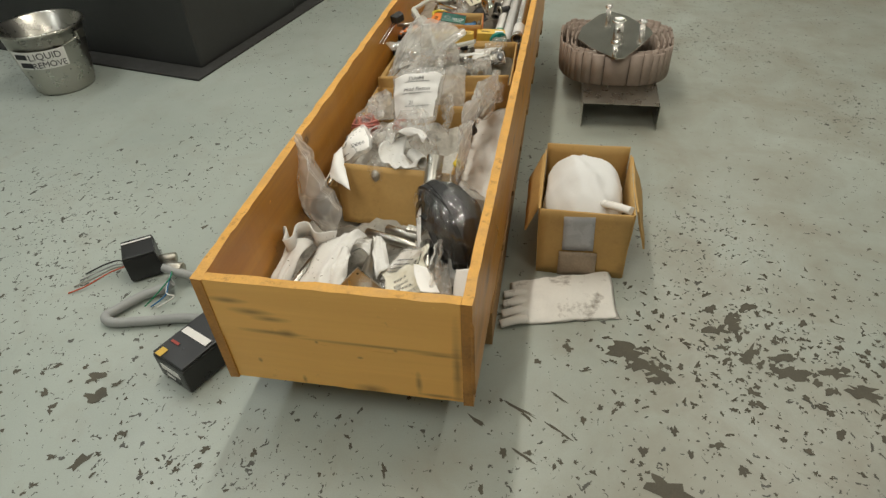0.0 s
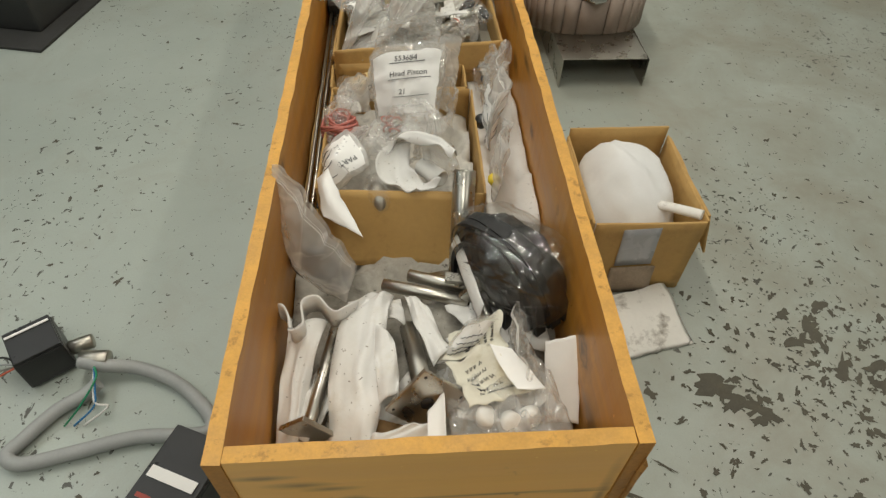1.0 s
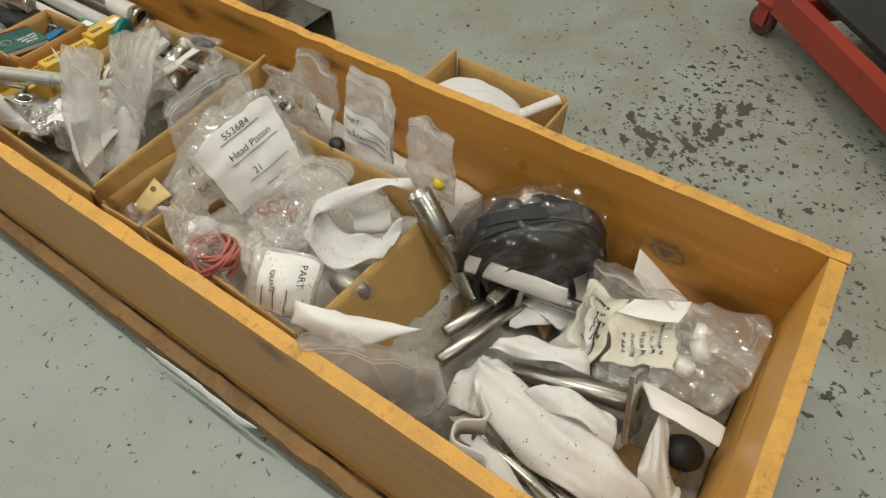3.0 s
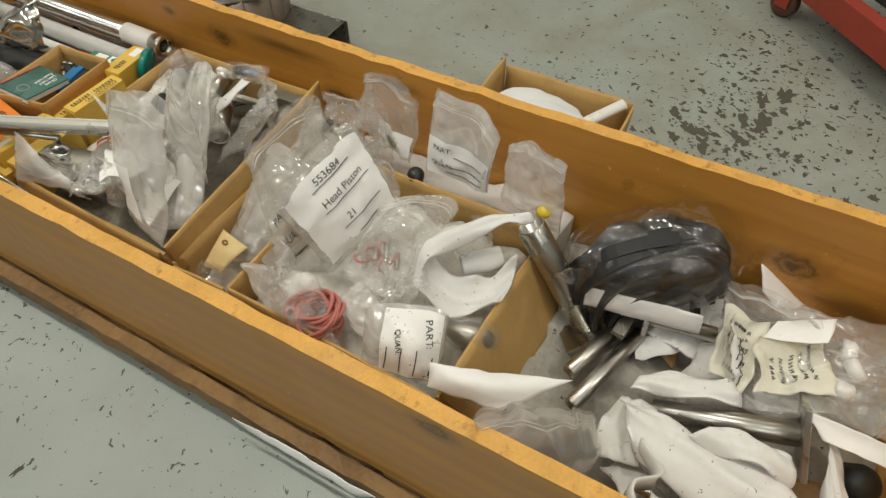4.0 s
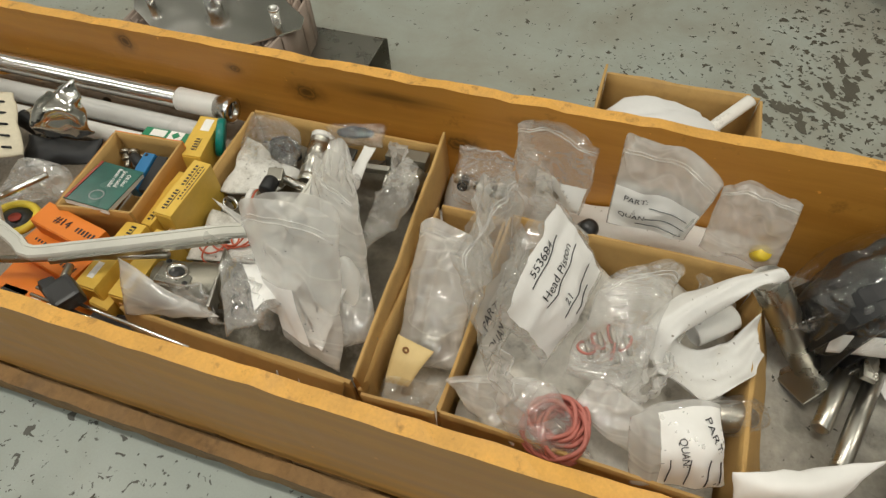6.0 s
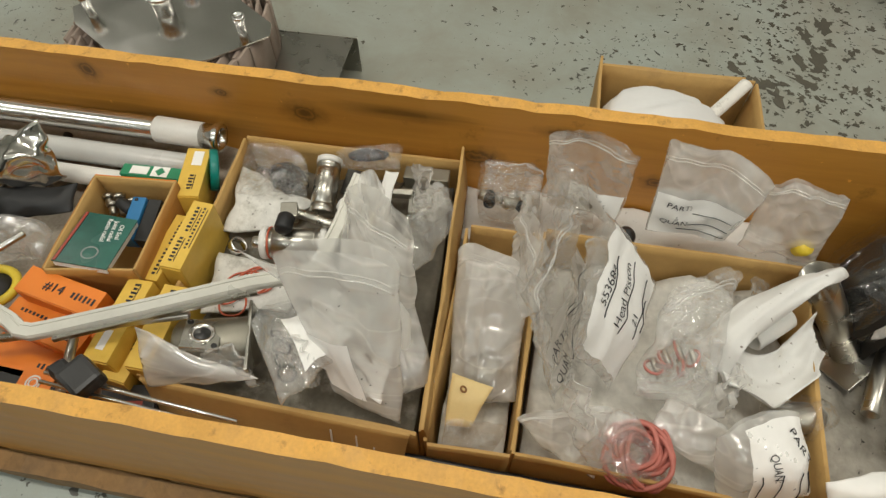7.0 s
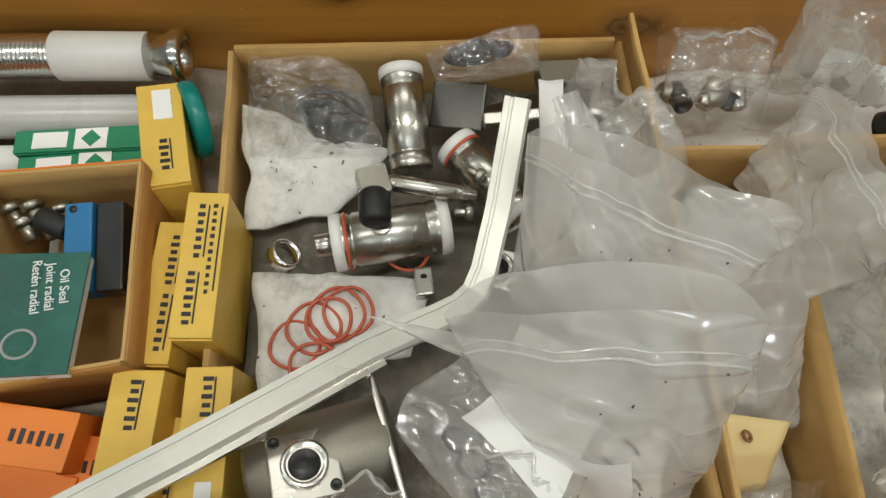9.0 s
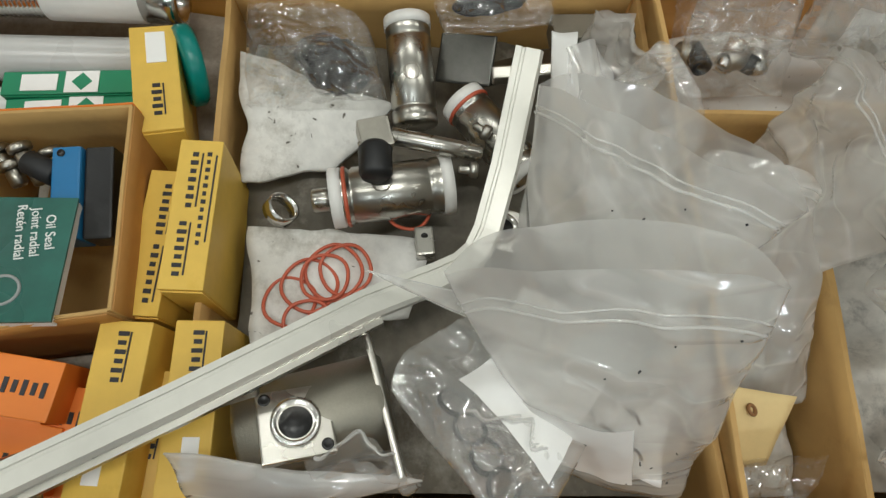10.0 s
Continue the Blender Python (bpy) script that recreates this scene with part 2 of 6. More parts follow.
M_MAT = plain("rubber_mat", (0.035, 0.035, 0.033), 0.8, vary=0.2, scale=30)
M_WHITE = plain("white_paper", (0.86, 0.85, 0.82), 0.7, vary=0.04, scale=12, bump=0.05)
M_FOAM = plain("white_foam_wrap", (0.73, 0.72, 0.69), 0.6, vary=0.05, scale=18, bump=0.25, dirt_or_shade=(0.66, 0.63, 0.56), specks=(0.14, 0.11, 0.07))
M_CLOTH = plain("white_cloth", (0.76, 0.76, 0.75), 0.85, vary=0.03, scale=20, bump=0.2)
M_GLOVE = plain("soiled_cloth", (0.78, 0.76, 0.71), 0.9, vary=0.06, scale=16, bump=0.3, dirt_or_shade=(0.16, 0.13, 0.09))
M_PAD = plain("stained_pad", (0.66, 0.65, 0.61), 0.8, vary=0.25, scale=16, bump=0.4, dirt_or_shade=(0.30, 0.28, 0.23), specks=(0.08, 0.07, 0.05))
# Near-black blotches stand in for the shaded gaps between wrapped parts.
M_HEAP = plain("gap_shaded_packing", (0.60, 0.58, 0.53), 0.7, vary=0.3, scale=14, bump=0.3, dirt_or_shade=(0.06, 0.055, 0.05))
# Dark base colour carries the shade under and between the pistons and valves.
M_UNDER = plain("shaded_padding", (0.15, 0.135, 0.105), 0.7, vary=0.5, scale=14, bump=0.3, dirt_or_shade=(0.42, 0.40, 0.35))
M_OLDPAPER = plain("yellowed_paper", (0.70, 0.67, 0.56), 0.7, vary=0.08, scale=14, bump=0.1, dirt_or_shade=(0.52, 0.46, 0.30))
M_INK = plain("black_ink", (0.02, 0.02, 0.025), 0.6)
M_RED = plain("red_paint", (0.34, 0.045, 0.025), 0.42, vary=0.12, scale=12, dirt_or_shade=(0.12, 0.03, 0.02))
M_ORANGE = plain("orange_carton", (0.76, 0.21, 0.020), 0.5, vary=0.05, scale=15, bump=0.03)
M_YELLOW = plain("yellow_carton", (0.72, 0.47, 0.075), 0.5, vary=0.10, scale=15, bump=0.03, dirt_or_shade=(0.62, 0.38, 0.03))
M_GREEN = plain("green_carton", (0.012, 0.22, 0.10), 0.5, vary=0.08, scale=15, bump=0.03)
M_TEAL = plain("teal_card", (0.022, 0.115, 0.088), 0.3, vary=0.45, scale=9, bump=0.03)
M_BLUE = plain("blue_plastic", (0.02, 0.16, 0.36), 0.4, vary=0.06)
M_REDRING = plain("red_silicone", (0.50, 0.10, 0.045), 0.45, vary=0.08)
M_PINK = plain("red_rubber_rings", (0.46, 0.15, 0.12), 0.5, vary=0.15)
M_MANILA = plain("manila_card", (0.72, 0.55, 0.26), 0.7, vary=0.05)
M_GREYDUCT = plain("taupe_strip", (0.31, 0.245, 0.20), 0.65, vary=0.12, scale=12, bump=0.1)
M_GREYPIPE = plain("grey_conduit", (0.33, 0.34, 0.33), 0.5, vary=0.1)
M_NYLON = plain("white_nylon", (0.76, 0.75, 0.71), 0.4, vary=0.04)
M_FILM = film_material("milky_film", (0.97, 0.965, 0.94), 0.32, 0.52, 0.09, 1.2, 0.75, 9.0)
M_CLEAR = film_material("clear_film", (0.97, 0.965, 0.94), 0.11, 0.29, 0.06, 1.35, 0.75, 11.5)
M_FROST = film_material("frosted_film", (0.93, 0.91, 0.87), 0.27, 0.42, 0.12, 1.0, 0.6, 8.0)
M_BELT_FILM = film_material("thin_clear_film", (0.95, 0.95, 0.94), 0.0, 0.015, 0.05, 1.15, 0.6, 9.0)
M_CRINKLE = film_material("crinkled_film", (0.95, 0.95, 0.94), 0.02, 0.09, 0.06, 1.3, 0.85, 20.0)





# ---- mesh helpers ----
def thing(name, base, label, category, group="", kind=""):
    ob = new(name)
    ob.location = base
    ob.empty_display_size = 0.02
    return tagged(ob, label, category, group, kind)


def world_base(ob):
    p = Vector((0, 0, 0))
    while ob:
        p += ob.location
        ob = ob.parent
    return p


def part(name, bm, material, parent=None, label="", smooth=False):
    """Links a bmesh given in world places as one mesh under a thing or a part."""
    base = world_base(parent)
    bmesh.ops.translate(bm, verts=bm.verts, vec=-base)
    if smooth:
        for f in bm.faces:
            f.smooth = True
    me = bpy.data.meshes.new(name)
    bm.to_mesh(me)
    bm.free()
    for m in (material if isinstance(material, (list, tuple)) else [material]):
        me.materials.append(m)
    ob = new(name, me)
    ob.parent = parent
    if label:
        ob["label"] = label
    return ob


def structure(name, bm, material, label, category):
    return tagged(part(name, bm, material), label, category, kind="structure")


def basis(p0, p1, up=(0, 0, 1)):
    """A frame at p0 whose z runs to p1."""
    z = (Vector(p1) - Vector(p0)).normalized()
    u = Vector(up)
    if abs(z.dot(u)) > 0.98:
        u = Vector((0, 1, 0))
    x = u.cross(z).normalized()
    y = z.cross(x)
    m = Matrix((x, y, z)).transposed().to_4x4()
    m.translation = p0
    return m


def box(size, m=None, bevel=0.002, bm=None, jitter=0.0, rng=None):
    """A bevelled block centred on m."""
    bm = bm or bmesh.new()
    m = m or Matrix()
    r = bmesh.ops.create_cube(bm, size=1.0, matrix=m @ Matrix.Diagonal((*size, 1)))
    if bevel:
        edges = {e for v in r["verts"] for e in v.link_edges}
        bmesh.ops.bevel(bm, geom=list(edges), offset=bevel, segments=2, affect="EDGES", profile=0.6)
    return bm


def span(lo, hi, bevel=0.002, bm=None):
    lo, hi = Vector(lo), Vector(hi)
    return box(hi - lo, Matrix.Translation((lo + hi) / 2), bevel, bm)


def lathe(profile, m=None, seg=28, bm=None, closed=False):
    """Turns (radius, height) pairs round the z axis of m."""
    bm = bm or bmesh.new()
    m = m or Matrix()
    rings = []
    for r, h in profile:
        if r < 1e-5:
            rings.append([bm.verts.new(m @ Vector((0, 0, h)))])
        else:
            rings.append([bm.verts.new(m @ Vector((r * math.cos(a), r * math.sin(a), h))) for a in (2 * math.pi * k / seg for k in range(seg))])
    pairs = list(zip(rings, rings[1:])) + ([(rings[-1], rings[0])] if closed else [])
    for a, b in pairs:
        for k in range(seg):
            q = [a[k % len(a)], a[(k + 1) % seg % len(a)], b[(k + 1) % seg % len(b)], b[k % len(b)]]
            q = list(dict.fromkeys(q))
            if len(q) > 2:
                f = bm.faces.new(q)
                f.smooth = True
    bmesh.ops.recalc_face_normals(bm, faces=bm.faces)
    return bm


def rod(p0, p1, r, bore=0.0, seg=24, bm=None, chamfer=0.0015):
    """A turned bar, or a tube where bore is given, from p0 to p1."""
    h = (Vector(p1) - Vector(p0)).length
    c = min(chamfer, r * 0.3)
    prof = [(r - c, 0), (r, c), (r, h - c), (r - c, h)]
    if bore:
        return lathe(prof + [(bore, h), (bore, 0)], basis(p0, p1), seg, bm, True)
    return lathe([(0, 0)] + prof + [(0, h)], basis(p0, p1), seg, bm)


def curve_points(points, steps=8):
    """A smooth line through the points."""
    p = [Vector(q) for q in points]
    p = [p[0] * 2 - p[1]] + p + [p[-1] * 2 - p[-2]]
    out = []
    for a, b, c, d in zip(p, p[1:], p[2:], p[3:]):
        for k in range(steps):
            t = k / steps
            out.append(0.5 * (2 * b + (c - a) * t + (2 * a - 5 * b + 4 * c - d) * t * t + (3 * b - a - 3 * c + d) * t ** 3))
    return out + [p[-2]]


def sweep(points, profile, bm=None, closed=False, smooth=True, up=(0, 0, 1)):
    """Carries a closed outline of (x, y) pairs along the points."""
    bm = bm or bmesh.new()
    rings, n = [], len(points)
    for i, p in enumerate(points):
        a, b = points[max(0, i - 1)], points[min(n - 1, i + 1)]
        if closed:
            a, b = points[i - 1], points[(i + 1) % n]
        f = basis(p, Vector(p) + (Vector(b) - Vector(a)), up)
        rings.append([bm.verts.new(f @ Vector((x, y, 0))) for x, y in profile])
    k = len(profile)
    for i in range(n if closed else n - 1):
        a, b = rings[i], rings[(i + 1) % n]
        for j in range(k):
            f = bm.faces.new((a[j], a[(j + 1) % k], b[(j + 1) % k], b[j]))
            f.smooth = smooth
    if not closed:
        bm.faces.new(rings[0][::-1])
        bm.faces.new(rings[-1])
    return bm


def disc(r, n=10):
    return [(r * math.cos(2 * math.pi * k / n), r * math.sin(2 * math.pi * k / n)) for k in range(n)]


def torus(m, big, small, bm=None, seg=32, wobble=0.0, seed=0):
    pts = []
    for k in range(seg):
        a = 2 * math.pi * k / seg
        q = 1 + wobble * math.sin(2 * a + seed)
        pts.append(m @ Vector((big * q * math.cos(a), big * math.sin(a) / q, 0)))
    return sweep(pts, disc(small, 8), bm, True)


def crumple(p, amp, seed, scale=14.0):
    q = Vector(p) * scale + Vector((seed * 7.3, seed * 3.1, seed * 5.7))
    return Vector((noise.noise(q), noise.noise(q + Vector((31, 0, 0))), noise.noise(q + Vector((0, 47, 0))))) * amp


def surface(corners, nu, nv, bulge=0.0, amp=0.0, seed=0, scale=14.0, sag=0.0, wave=0.0):
    """Places on a crumpled patch between four corners (in order round it)."""
    a, b, c, d = (Vector(q) for q in corners)
    nrm = (b - a + c - d).cross(d - a + c - b).normalized()
    rows = []
    for i in range(nu + 1):
        u = i / nu
        row = []
        for j in range(nv + 1):
            w = j / nv
            p = a * (1 - u) * (1 - w) + b * u * (1 - w) + c * u * w + d * (1 - u) * w
            p = p + nrm * (bulge * 4 * u * (1 - u) * math.sin(math.pi * w) + wave * math.sin(2.2 * math.pi * u + seed) * w)
            p = p + crumple(p, amp, seed, scale) + crumple(p, amp * 0.4, seed + 9, scale * 2.7)
            p.z -= sag * math.sin(math.pi * u) * math.sin(math.pi * w)
            row.append(p)
        rows.append(row)
    return rows, nrm


def sheet(corners, nu=14, nv=14, bulge=0.0, amp=0.004, seed=0, thick=0.0012, scale=14.0, sag=0.0, bm=None, wave=0.0, rag=0.0):
    """A thin crumpled sheet with real thickness."""
    bm = bm or bmesh.new()
    rows, nrm = surface(corners, nu, nv, bulge, amp, seed, scale, sag, wave)
    if rag:
        mid = sum((Vector(c) for c in corners), Vector()) / 4
        for i in range(nu + 1):
            for j in range(nv + 1):
                if i in (0, nu) or j in (0, nv):
                    p = rows[i][j]
                    rows[i][j] = p + (p - mid).normalized() * rag * noise.noise(p * 40 + Vector((seed, 0, 0)))
    top = [[bm.verts.new(p + nrm * thick / 2) for p in r] for r in rows]
    low = [[bm.verts.new(p - nrm * thick / 2) for p in r] for r in rows]
    for i in range(nu):
        for j in range(nv):
            for g, flip in ((top, False), (low, True)):
                q = (g[i][j], g[i + 1][j], g[i + 1][j + 1], g[i][j + 1])
                f = bm.faces.new(q[::-1] if flip else q)
                f.smooth = True
    rim = [(i, 0) for i in range(nu)] + [(nu, j) for j in range(nv)] + [(i, nv) for i in range(nu, 0, -1)] + [(0, j) for j in range(nv, 0, -1)]
    for (i, j), (k, l) in zip(rim, rim[1:] + rim[:1]):
        bm.faces.new((top[i][j], low[i][j], low[k][l], top[k][l]))
    return bm


def pillow(corners, thick=0.03, nu=20, nv=20, amp=0.006, seed=0, scale=16.0, bulge=0.0, mouth=0.006, wave=0.0):
    """A bag of two welded sheets: filled towards corners a and b, open and flat towards c and d."""
    bm = bmesh.new()
    rows, nrm = surface(corners, nu, nv, bulge, amp, seed, scale, 0, wave)
    rows2, _ = surface(corners, nu, nv, bulge, amp, seed + 0.35, scale, 0, wave)
    top, low = [], []
    for i in range(nu + 1):
        tr, lr = [], []
        for j in range(nv + 1):
            u, w = i / nu, j / nv
            h = (4 * u * (1 - u)) ** 0.5 * (thick * max(0.0, math.sin(math.pi * min(1, w * 0.75 + 0.08))) * (1 - w) ** 0.7 + mouth * (w ** 2))
            h *= 0.5 if w > 0 else 0
            v = bm.verts.new(rows[i][j] + nrm * h)
            tr.append(v)
            weld = (i in (0, nu) or j == 0)
            lr.append(v if weld else bm.verts.new(rows2[i][j] - nrm * h))
        top.append(tr)
        low.append(lr)
    for i in range(nu):
        for j in range(nv):
            for g, flip in ((top, False), (low, True)):
                q = list(dict.fromkeys((g[i][j], g[i + 1][j], g[i + 1][j + 1], g[i][j + 1])))
                if len(q) > 2 and bm.faces.get(q) is None:
                    f = bm.faces.new(q[::-1] if flip else q)
                    f.smooth = True
    return bm


def on_patch(corners, u, w):
    a, b, c, d = (Vector(q) for q in corners)
    return a * (1 - u) * (1 - w) + b * u * (1 - w) + c * u * w + d * (1 - u) * w


def carton(name, corners_xy, z0, z1, label, thick=0.005, near_top=None, lean=None, parent_kind=""):
    """An open cardboard carton: four walls and a base; corners_xy in order round it."""
    t = thing(name, (*corners_xy[0], z0), label, "cardboard box")
    c = [Vector((x, y, 0)) for x, y in corners_xy]
    mid = sum(c, Vector()) / 4
    for k in range(4):
        a, b = c[k], c[(k + 1) % 4]
        tops = [z1, z1]
        if near_top and k in near_top:
            tops = near_top[k]
        out = (a + b) / 2 - mid
        out = out.normalized() * (lean or {}).get(k, 0.004)
        q = [a + Vector((0, 0, z0)), b + Vector((0, 0, z0)), b + out + Vector((0, 0, tops[1])), a + out + Vector((0, 0, tops[0]))]
        bm = sheet(q, 10, 8, 0.0, 0.0025, k + len(name), thick, 7.0)
        part("wall_panel", bm, M_CARD, t)
    part("base_panel", span((min(p.x for p in c) + 0.006, min(p.y for p in c) + 0.006, z0), (max(p.x for p in c) - 0.006, max(p.y for p in c) - 0.006, z0 + 0.006)), M_CARD, t)
    return t


# ---- the hall ----
structure("floor", span((-6, -5, -0.1), (6, 7, 0), 0), M_FLOOR, "pale grey-green painted concrete floor with dark chips", "floor")
structure("ceiling", span((-6.2, -5.2, 3.6), (6.2, 7.2, 3.7), 0), M_CEIL, "plain off-white hall ceiling", "ceiling")
structure("wall_south", span((-6.2, -5.2, -0.1), (6.2, -5, 3.6), 0), M_WALL, "plain painted hall wall", "wall")
structure("wall_north", span((-6.2, 7, -0.1), (6.2, 7.2, 3.6), 0), M_WALL, "plain painted hall wall", "wall")
structure("wall_west", span((-6.2, -5, -0.1), (-6, 7, 3.6), 0), M_WALL, "plain painted hall wall", "wall")
structure("wall_east", span((6, -5, -0.1), (6.2, 7, 3.6), 0), M_WALL, "plain painted hall wall", "wall")

# ---- the long wooden crate on its pallet ----
TOP, LOW, WIDE, LONG, BOARD = 0.460, 0.130, 0.600, 2.55, 0.023
SKEW = 0.012


def crate_x(x, y):
    return x + SKEW * y


def crate_board(name, x0, x1, y0, y1, z0, z1, material, owner, ny=1, worn=0.0, label=""):
    """A board of the crate, its top edge chewed a little."""
    bm = bmesh.new()
    n = max(1, int((y1 - y0) / 0.03)) if worn else 1
    m = max(1, int((x1 - x0) / 0.03)) if worn and (x1 - x0) > 0.1 else 1
    grid = {}
    for i in range(n + 1):
        for j in range(m + 1):
            y, x = y0 + (y1 - y0) * i / n, x0 + (x1 - x0) * j / m
            for k, z in ((0, z0), (1, z1)):
                dz = worn * (noise.noise(Vector((x * 21, y * 21, k * 9 + x0 * 40))) - 0.35 * max(0, noise.noise(Vector((x * 55, y * 55, 3))))) if worn else 0
                dx = worn * 0.35 * noise.noise(Vector((x * 30 + 5, y * 17, k))) if worn else 0
                grid[i, j, k] = bm.verts.new((crate_x(x, y) + dx, y, z + dz))
    quad = lambda *q: bm.faces.new([grid[v] for v in q])
    for i in range(n):
        for j in range(m):
            quad((i, j, 1), (i, j + 1, 1), (i + 1, j + 1, 1), (i + 1, j, 1))
            quad((i, j, 0), (i + 1, j, 0), (i + 1, j + 1, 0), (i, j + 1, 0))
    for i in range(n):
        quad((i, 0, 0), (i, 0, 1), (i + 1, 0, 1), (i + 1, 0, 0))
        quad((i, m, 0), (i + 1, m, 0), (i + 1, m, 1), (i, m, 1))
    for j in range(m):
        quad((0, j, 0), (0, j + 1, 0), (0, j + 1, 1), (0, j, 1))
        quad((n, j, 0), (n, j, 1), (n, j + 1, 1), (n, j + 1, 0))
    bmesh.ops.bevel(bm, geom=[e for e in bm.edges if len(e.link_faces) == 2 and e.calc_face_angle() > 0.8], offset=0.0015, segments=1, affect="EDGES")
    for f in bm.faces:
        if f.normal.z > 0.7:
            f.material_index = 1
        elif name == "side_board" and abs(f.normal.y) > 0.7:
            f.material_index = 2
    return part(name, bm, [material, M_EDGE, M_GRAIN], owner, label)


crate = thing("wooden_crate", (0, 0, LOW), "long open varnished pine crate packed with bagged machine parts", "crate")
crate_board("side_board", 0, BOARD, 0, LONG, LOW, TOP, M_WOOD_Y, crate, worn=0.005)
crate_board("side_board", WIDE - BOARD, WIDE, 0, LONG, LOW, TOP, M_WOOD_Y, crate, worn=0.005)
crate_board("end_board", BOARD + 0.001, WIDE - BOARD - 0.001, 0.004, 0.003 + BOARD, LOW + 0.006, 0.2835, M_WOOD_X, crate, worn=0.003)
crate_board("end_board", BOARD + 0.001, WIDE - BOARD - 0.001, 0.002, 0.003 + BOARD, 0.2855, TOP - 0.002, M_WOOD_X, crate, worn=0.004)
part("splinter", sheet([(0.596, 0.002, 0.17), (0.603, 0.001, 0.18), (0.605, -0.004, 0.40), (0.598, -0.002, 0.42)], 10, 4, 0.002, 0.003, 3, 0.004, 30, rag=0.004), M_GRAIN, crate, "dark split sliver of the side board")
crate_board("end_board", BOARD + 0.001, WIDE - BOARD - 0.001, LONG - BOARD, LONG - 0.002, LOW, TOP - 0.002, M_WOOD_X, crate, worn=0.004)
crate_board("bottom_board", BOARD + 0.001, WIDE - BOARD - 0.001, 0.028, LONG - 0.026, LOW, LOW + 0.02, M_WOOD_Y, crate)

pallet = thing("wooden_pallet", (0.05, 0.3, 0), "low rough timber pallet under the crate", "pallet")
for k in range(8):
    y = 0.30 + k * 0.285
    part("deck_board", span((crate_x(0.001, y), y, 0.106), (crate_x(0.606, y), y + 0.14, LOW - 0.002), 0.003), M_RAW, pallet)
for x in (0.0, 0.28, 0.565):
    bm = span((x, 0.30, 0.0), (x + 0.045, 2.45, 0.105), 0.003)
    part("runner", bm, M_RAW, pallet)
crate_board("edge_skid", -0.030, -0.005, 0.27, 2.46, 0.055, LOW - 0.012, M_RAW, pallet, worn=0.012, label="dark weathered skid board").data.materials[1] = M_RAW
torn = thing("torn_liner", (-0.02, 0.62, 0.05), "torn strip of white liner paper hanging under the crate", "paper")
part("sheet", sheet([(-0.0265, 0.72, 0.104), (-0.0265, 1.02, 0.108), (-0.030, 0.99, 0.088), (-0.034, 0.76, 0.080)], 16, 8, 0.003, 0.004, 4, 0.001, 20, rag=0.01), M_WHITE, torn)

# ---- things on the floor round the crate ----
machine = thing("machine_cabinet", (-1.5, 2.5, 0), "large dark grey enamelled machine cabinet on a rubber mat", "machine")
turn = pose(-1.07, 1.90, 0, 0, 0, -12)
part("body", box((1.5, 0.9, 1.3), turn @ pose(-0.80, 0.50, 0.66), 0.012), M_MACHINE, machine)
part("side_body", box((1.3, 1.2, 1.1), turn @ pose(-0.72, 1.56, 0.56), 0.012), M_MACHINE, machine)
mat = tagged(part("rubber_mat", box((1.9, 2.6, 0.012), turn @ pose(-0.93, 1.23, 0.006), 0.003), M_MAT), "thin black rubber floor mat under the machine", "mat")

pail = thing("steel_pail", (-1.76, 1.74, 0), "brushed stainless steel pail with a white paper label", "bucket")
pm = pose(-1.76, 1.74, 0.0)
part("body", lathe([(0, 0.004), (0.125, 0.004), (0.135, 0.0), (0.142, 0.012), (0.15, 0.06), (0.185, 0.30), (0.198, 0.305), (0.20, 0.313), (0.193, 0.318), (0.182, 0.312), (0.145, 0.06), (0.135, 0.014), (0, 0.014)], pm, 40), M_STEEL, pail)
for s in (-1, 1):
    part("handle_ear", box((0.012, 0.05, 0.04), pm @ pose(s * 0.203, 0, 0.27), 0.003), M_STEEL, pail)
arc = [pm @ Vector((0.205 * math.cos(a), -0.12 * math.sin(a), 0.275 - 0.05 * math.sin(a))) for a in (math.pi * k / 16 for k in range(17))]
part("handle", sweep(arc, disc(0.004, 8)), M_STEEL, pail)


def wrap_label(lo, hi, a0, a1, lift, material, name, parent):
    bm = bmesh.new()
    grid = []
    for k in range(15):
        a = math.radians(a0 + (a1 - a0) * k / 14)
        col = []
        for z in (lo, hi):
            r = 0.15 + 0.035 * (z - 0.06) / 0.24 + lift
            col.append(bm.verts.new(pm @ Vector((r * math.cos(a), r * math.sin(a), z))))
        grid.append(col)
    for p, q in zip(grid, grid[1:]):
        bm.faces.new((p[0], q[0], q[1], p[1]))
    g = bmesh.ops.extrude_face_region(bm, geom=bm.faces[:])
    bmesh.ops.translate(bm, verts=[v for v in g["geom"] if isinstance(v, bmesh.types.BMVert)], vec=(0.0008, -0.0008, 0))
    return part(name, bm, material, parent)


paper = wrap_label(0.15, 0.24, -112, -28, 0.003, M_WHITE, "paper_label", pail)


def lettering(text, m, size, material, parent, name="lettering", depth=0.0004):
    """Real letters in the built-in font, turned into a mesh."""
    c = bpy.data.curves.new("letters", "FONT")
    c.body, c.size, c.extrude, c.align_x, c.align_y = text, size, depth, "CENTER", "CENTER"
    tmp = bpy.data.objects.new("letters", c)
    me = bpy.data.meshes.new_from_object(tmp)
    bpy.data.objects.remove(tmp)
    bpy.data.curves.remove(c)
    me.transform(Matrix.Translation(-world_base(parent)) @ m)
    me.materials.clear()
    me.materials.append(material)
    ob = new(name, me)
    ob.parent = parent
    return ob


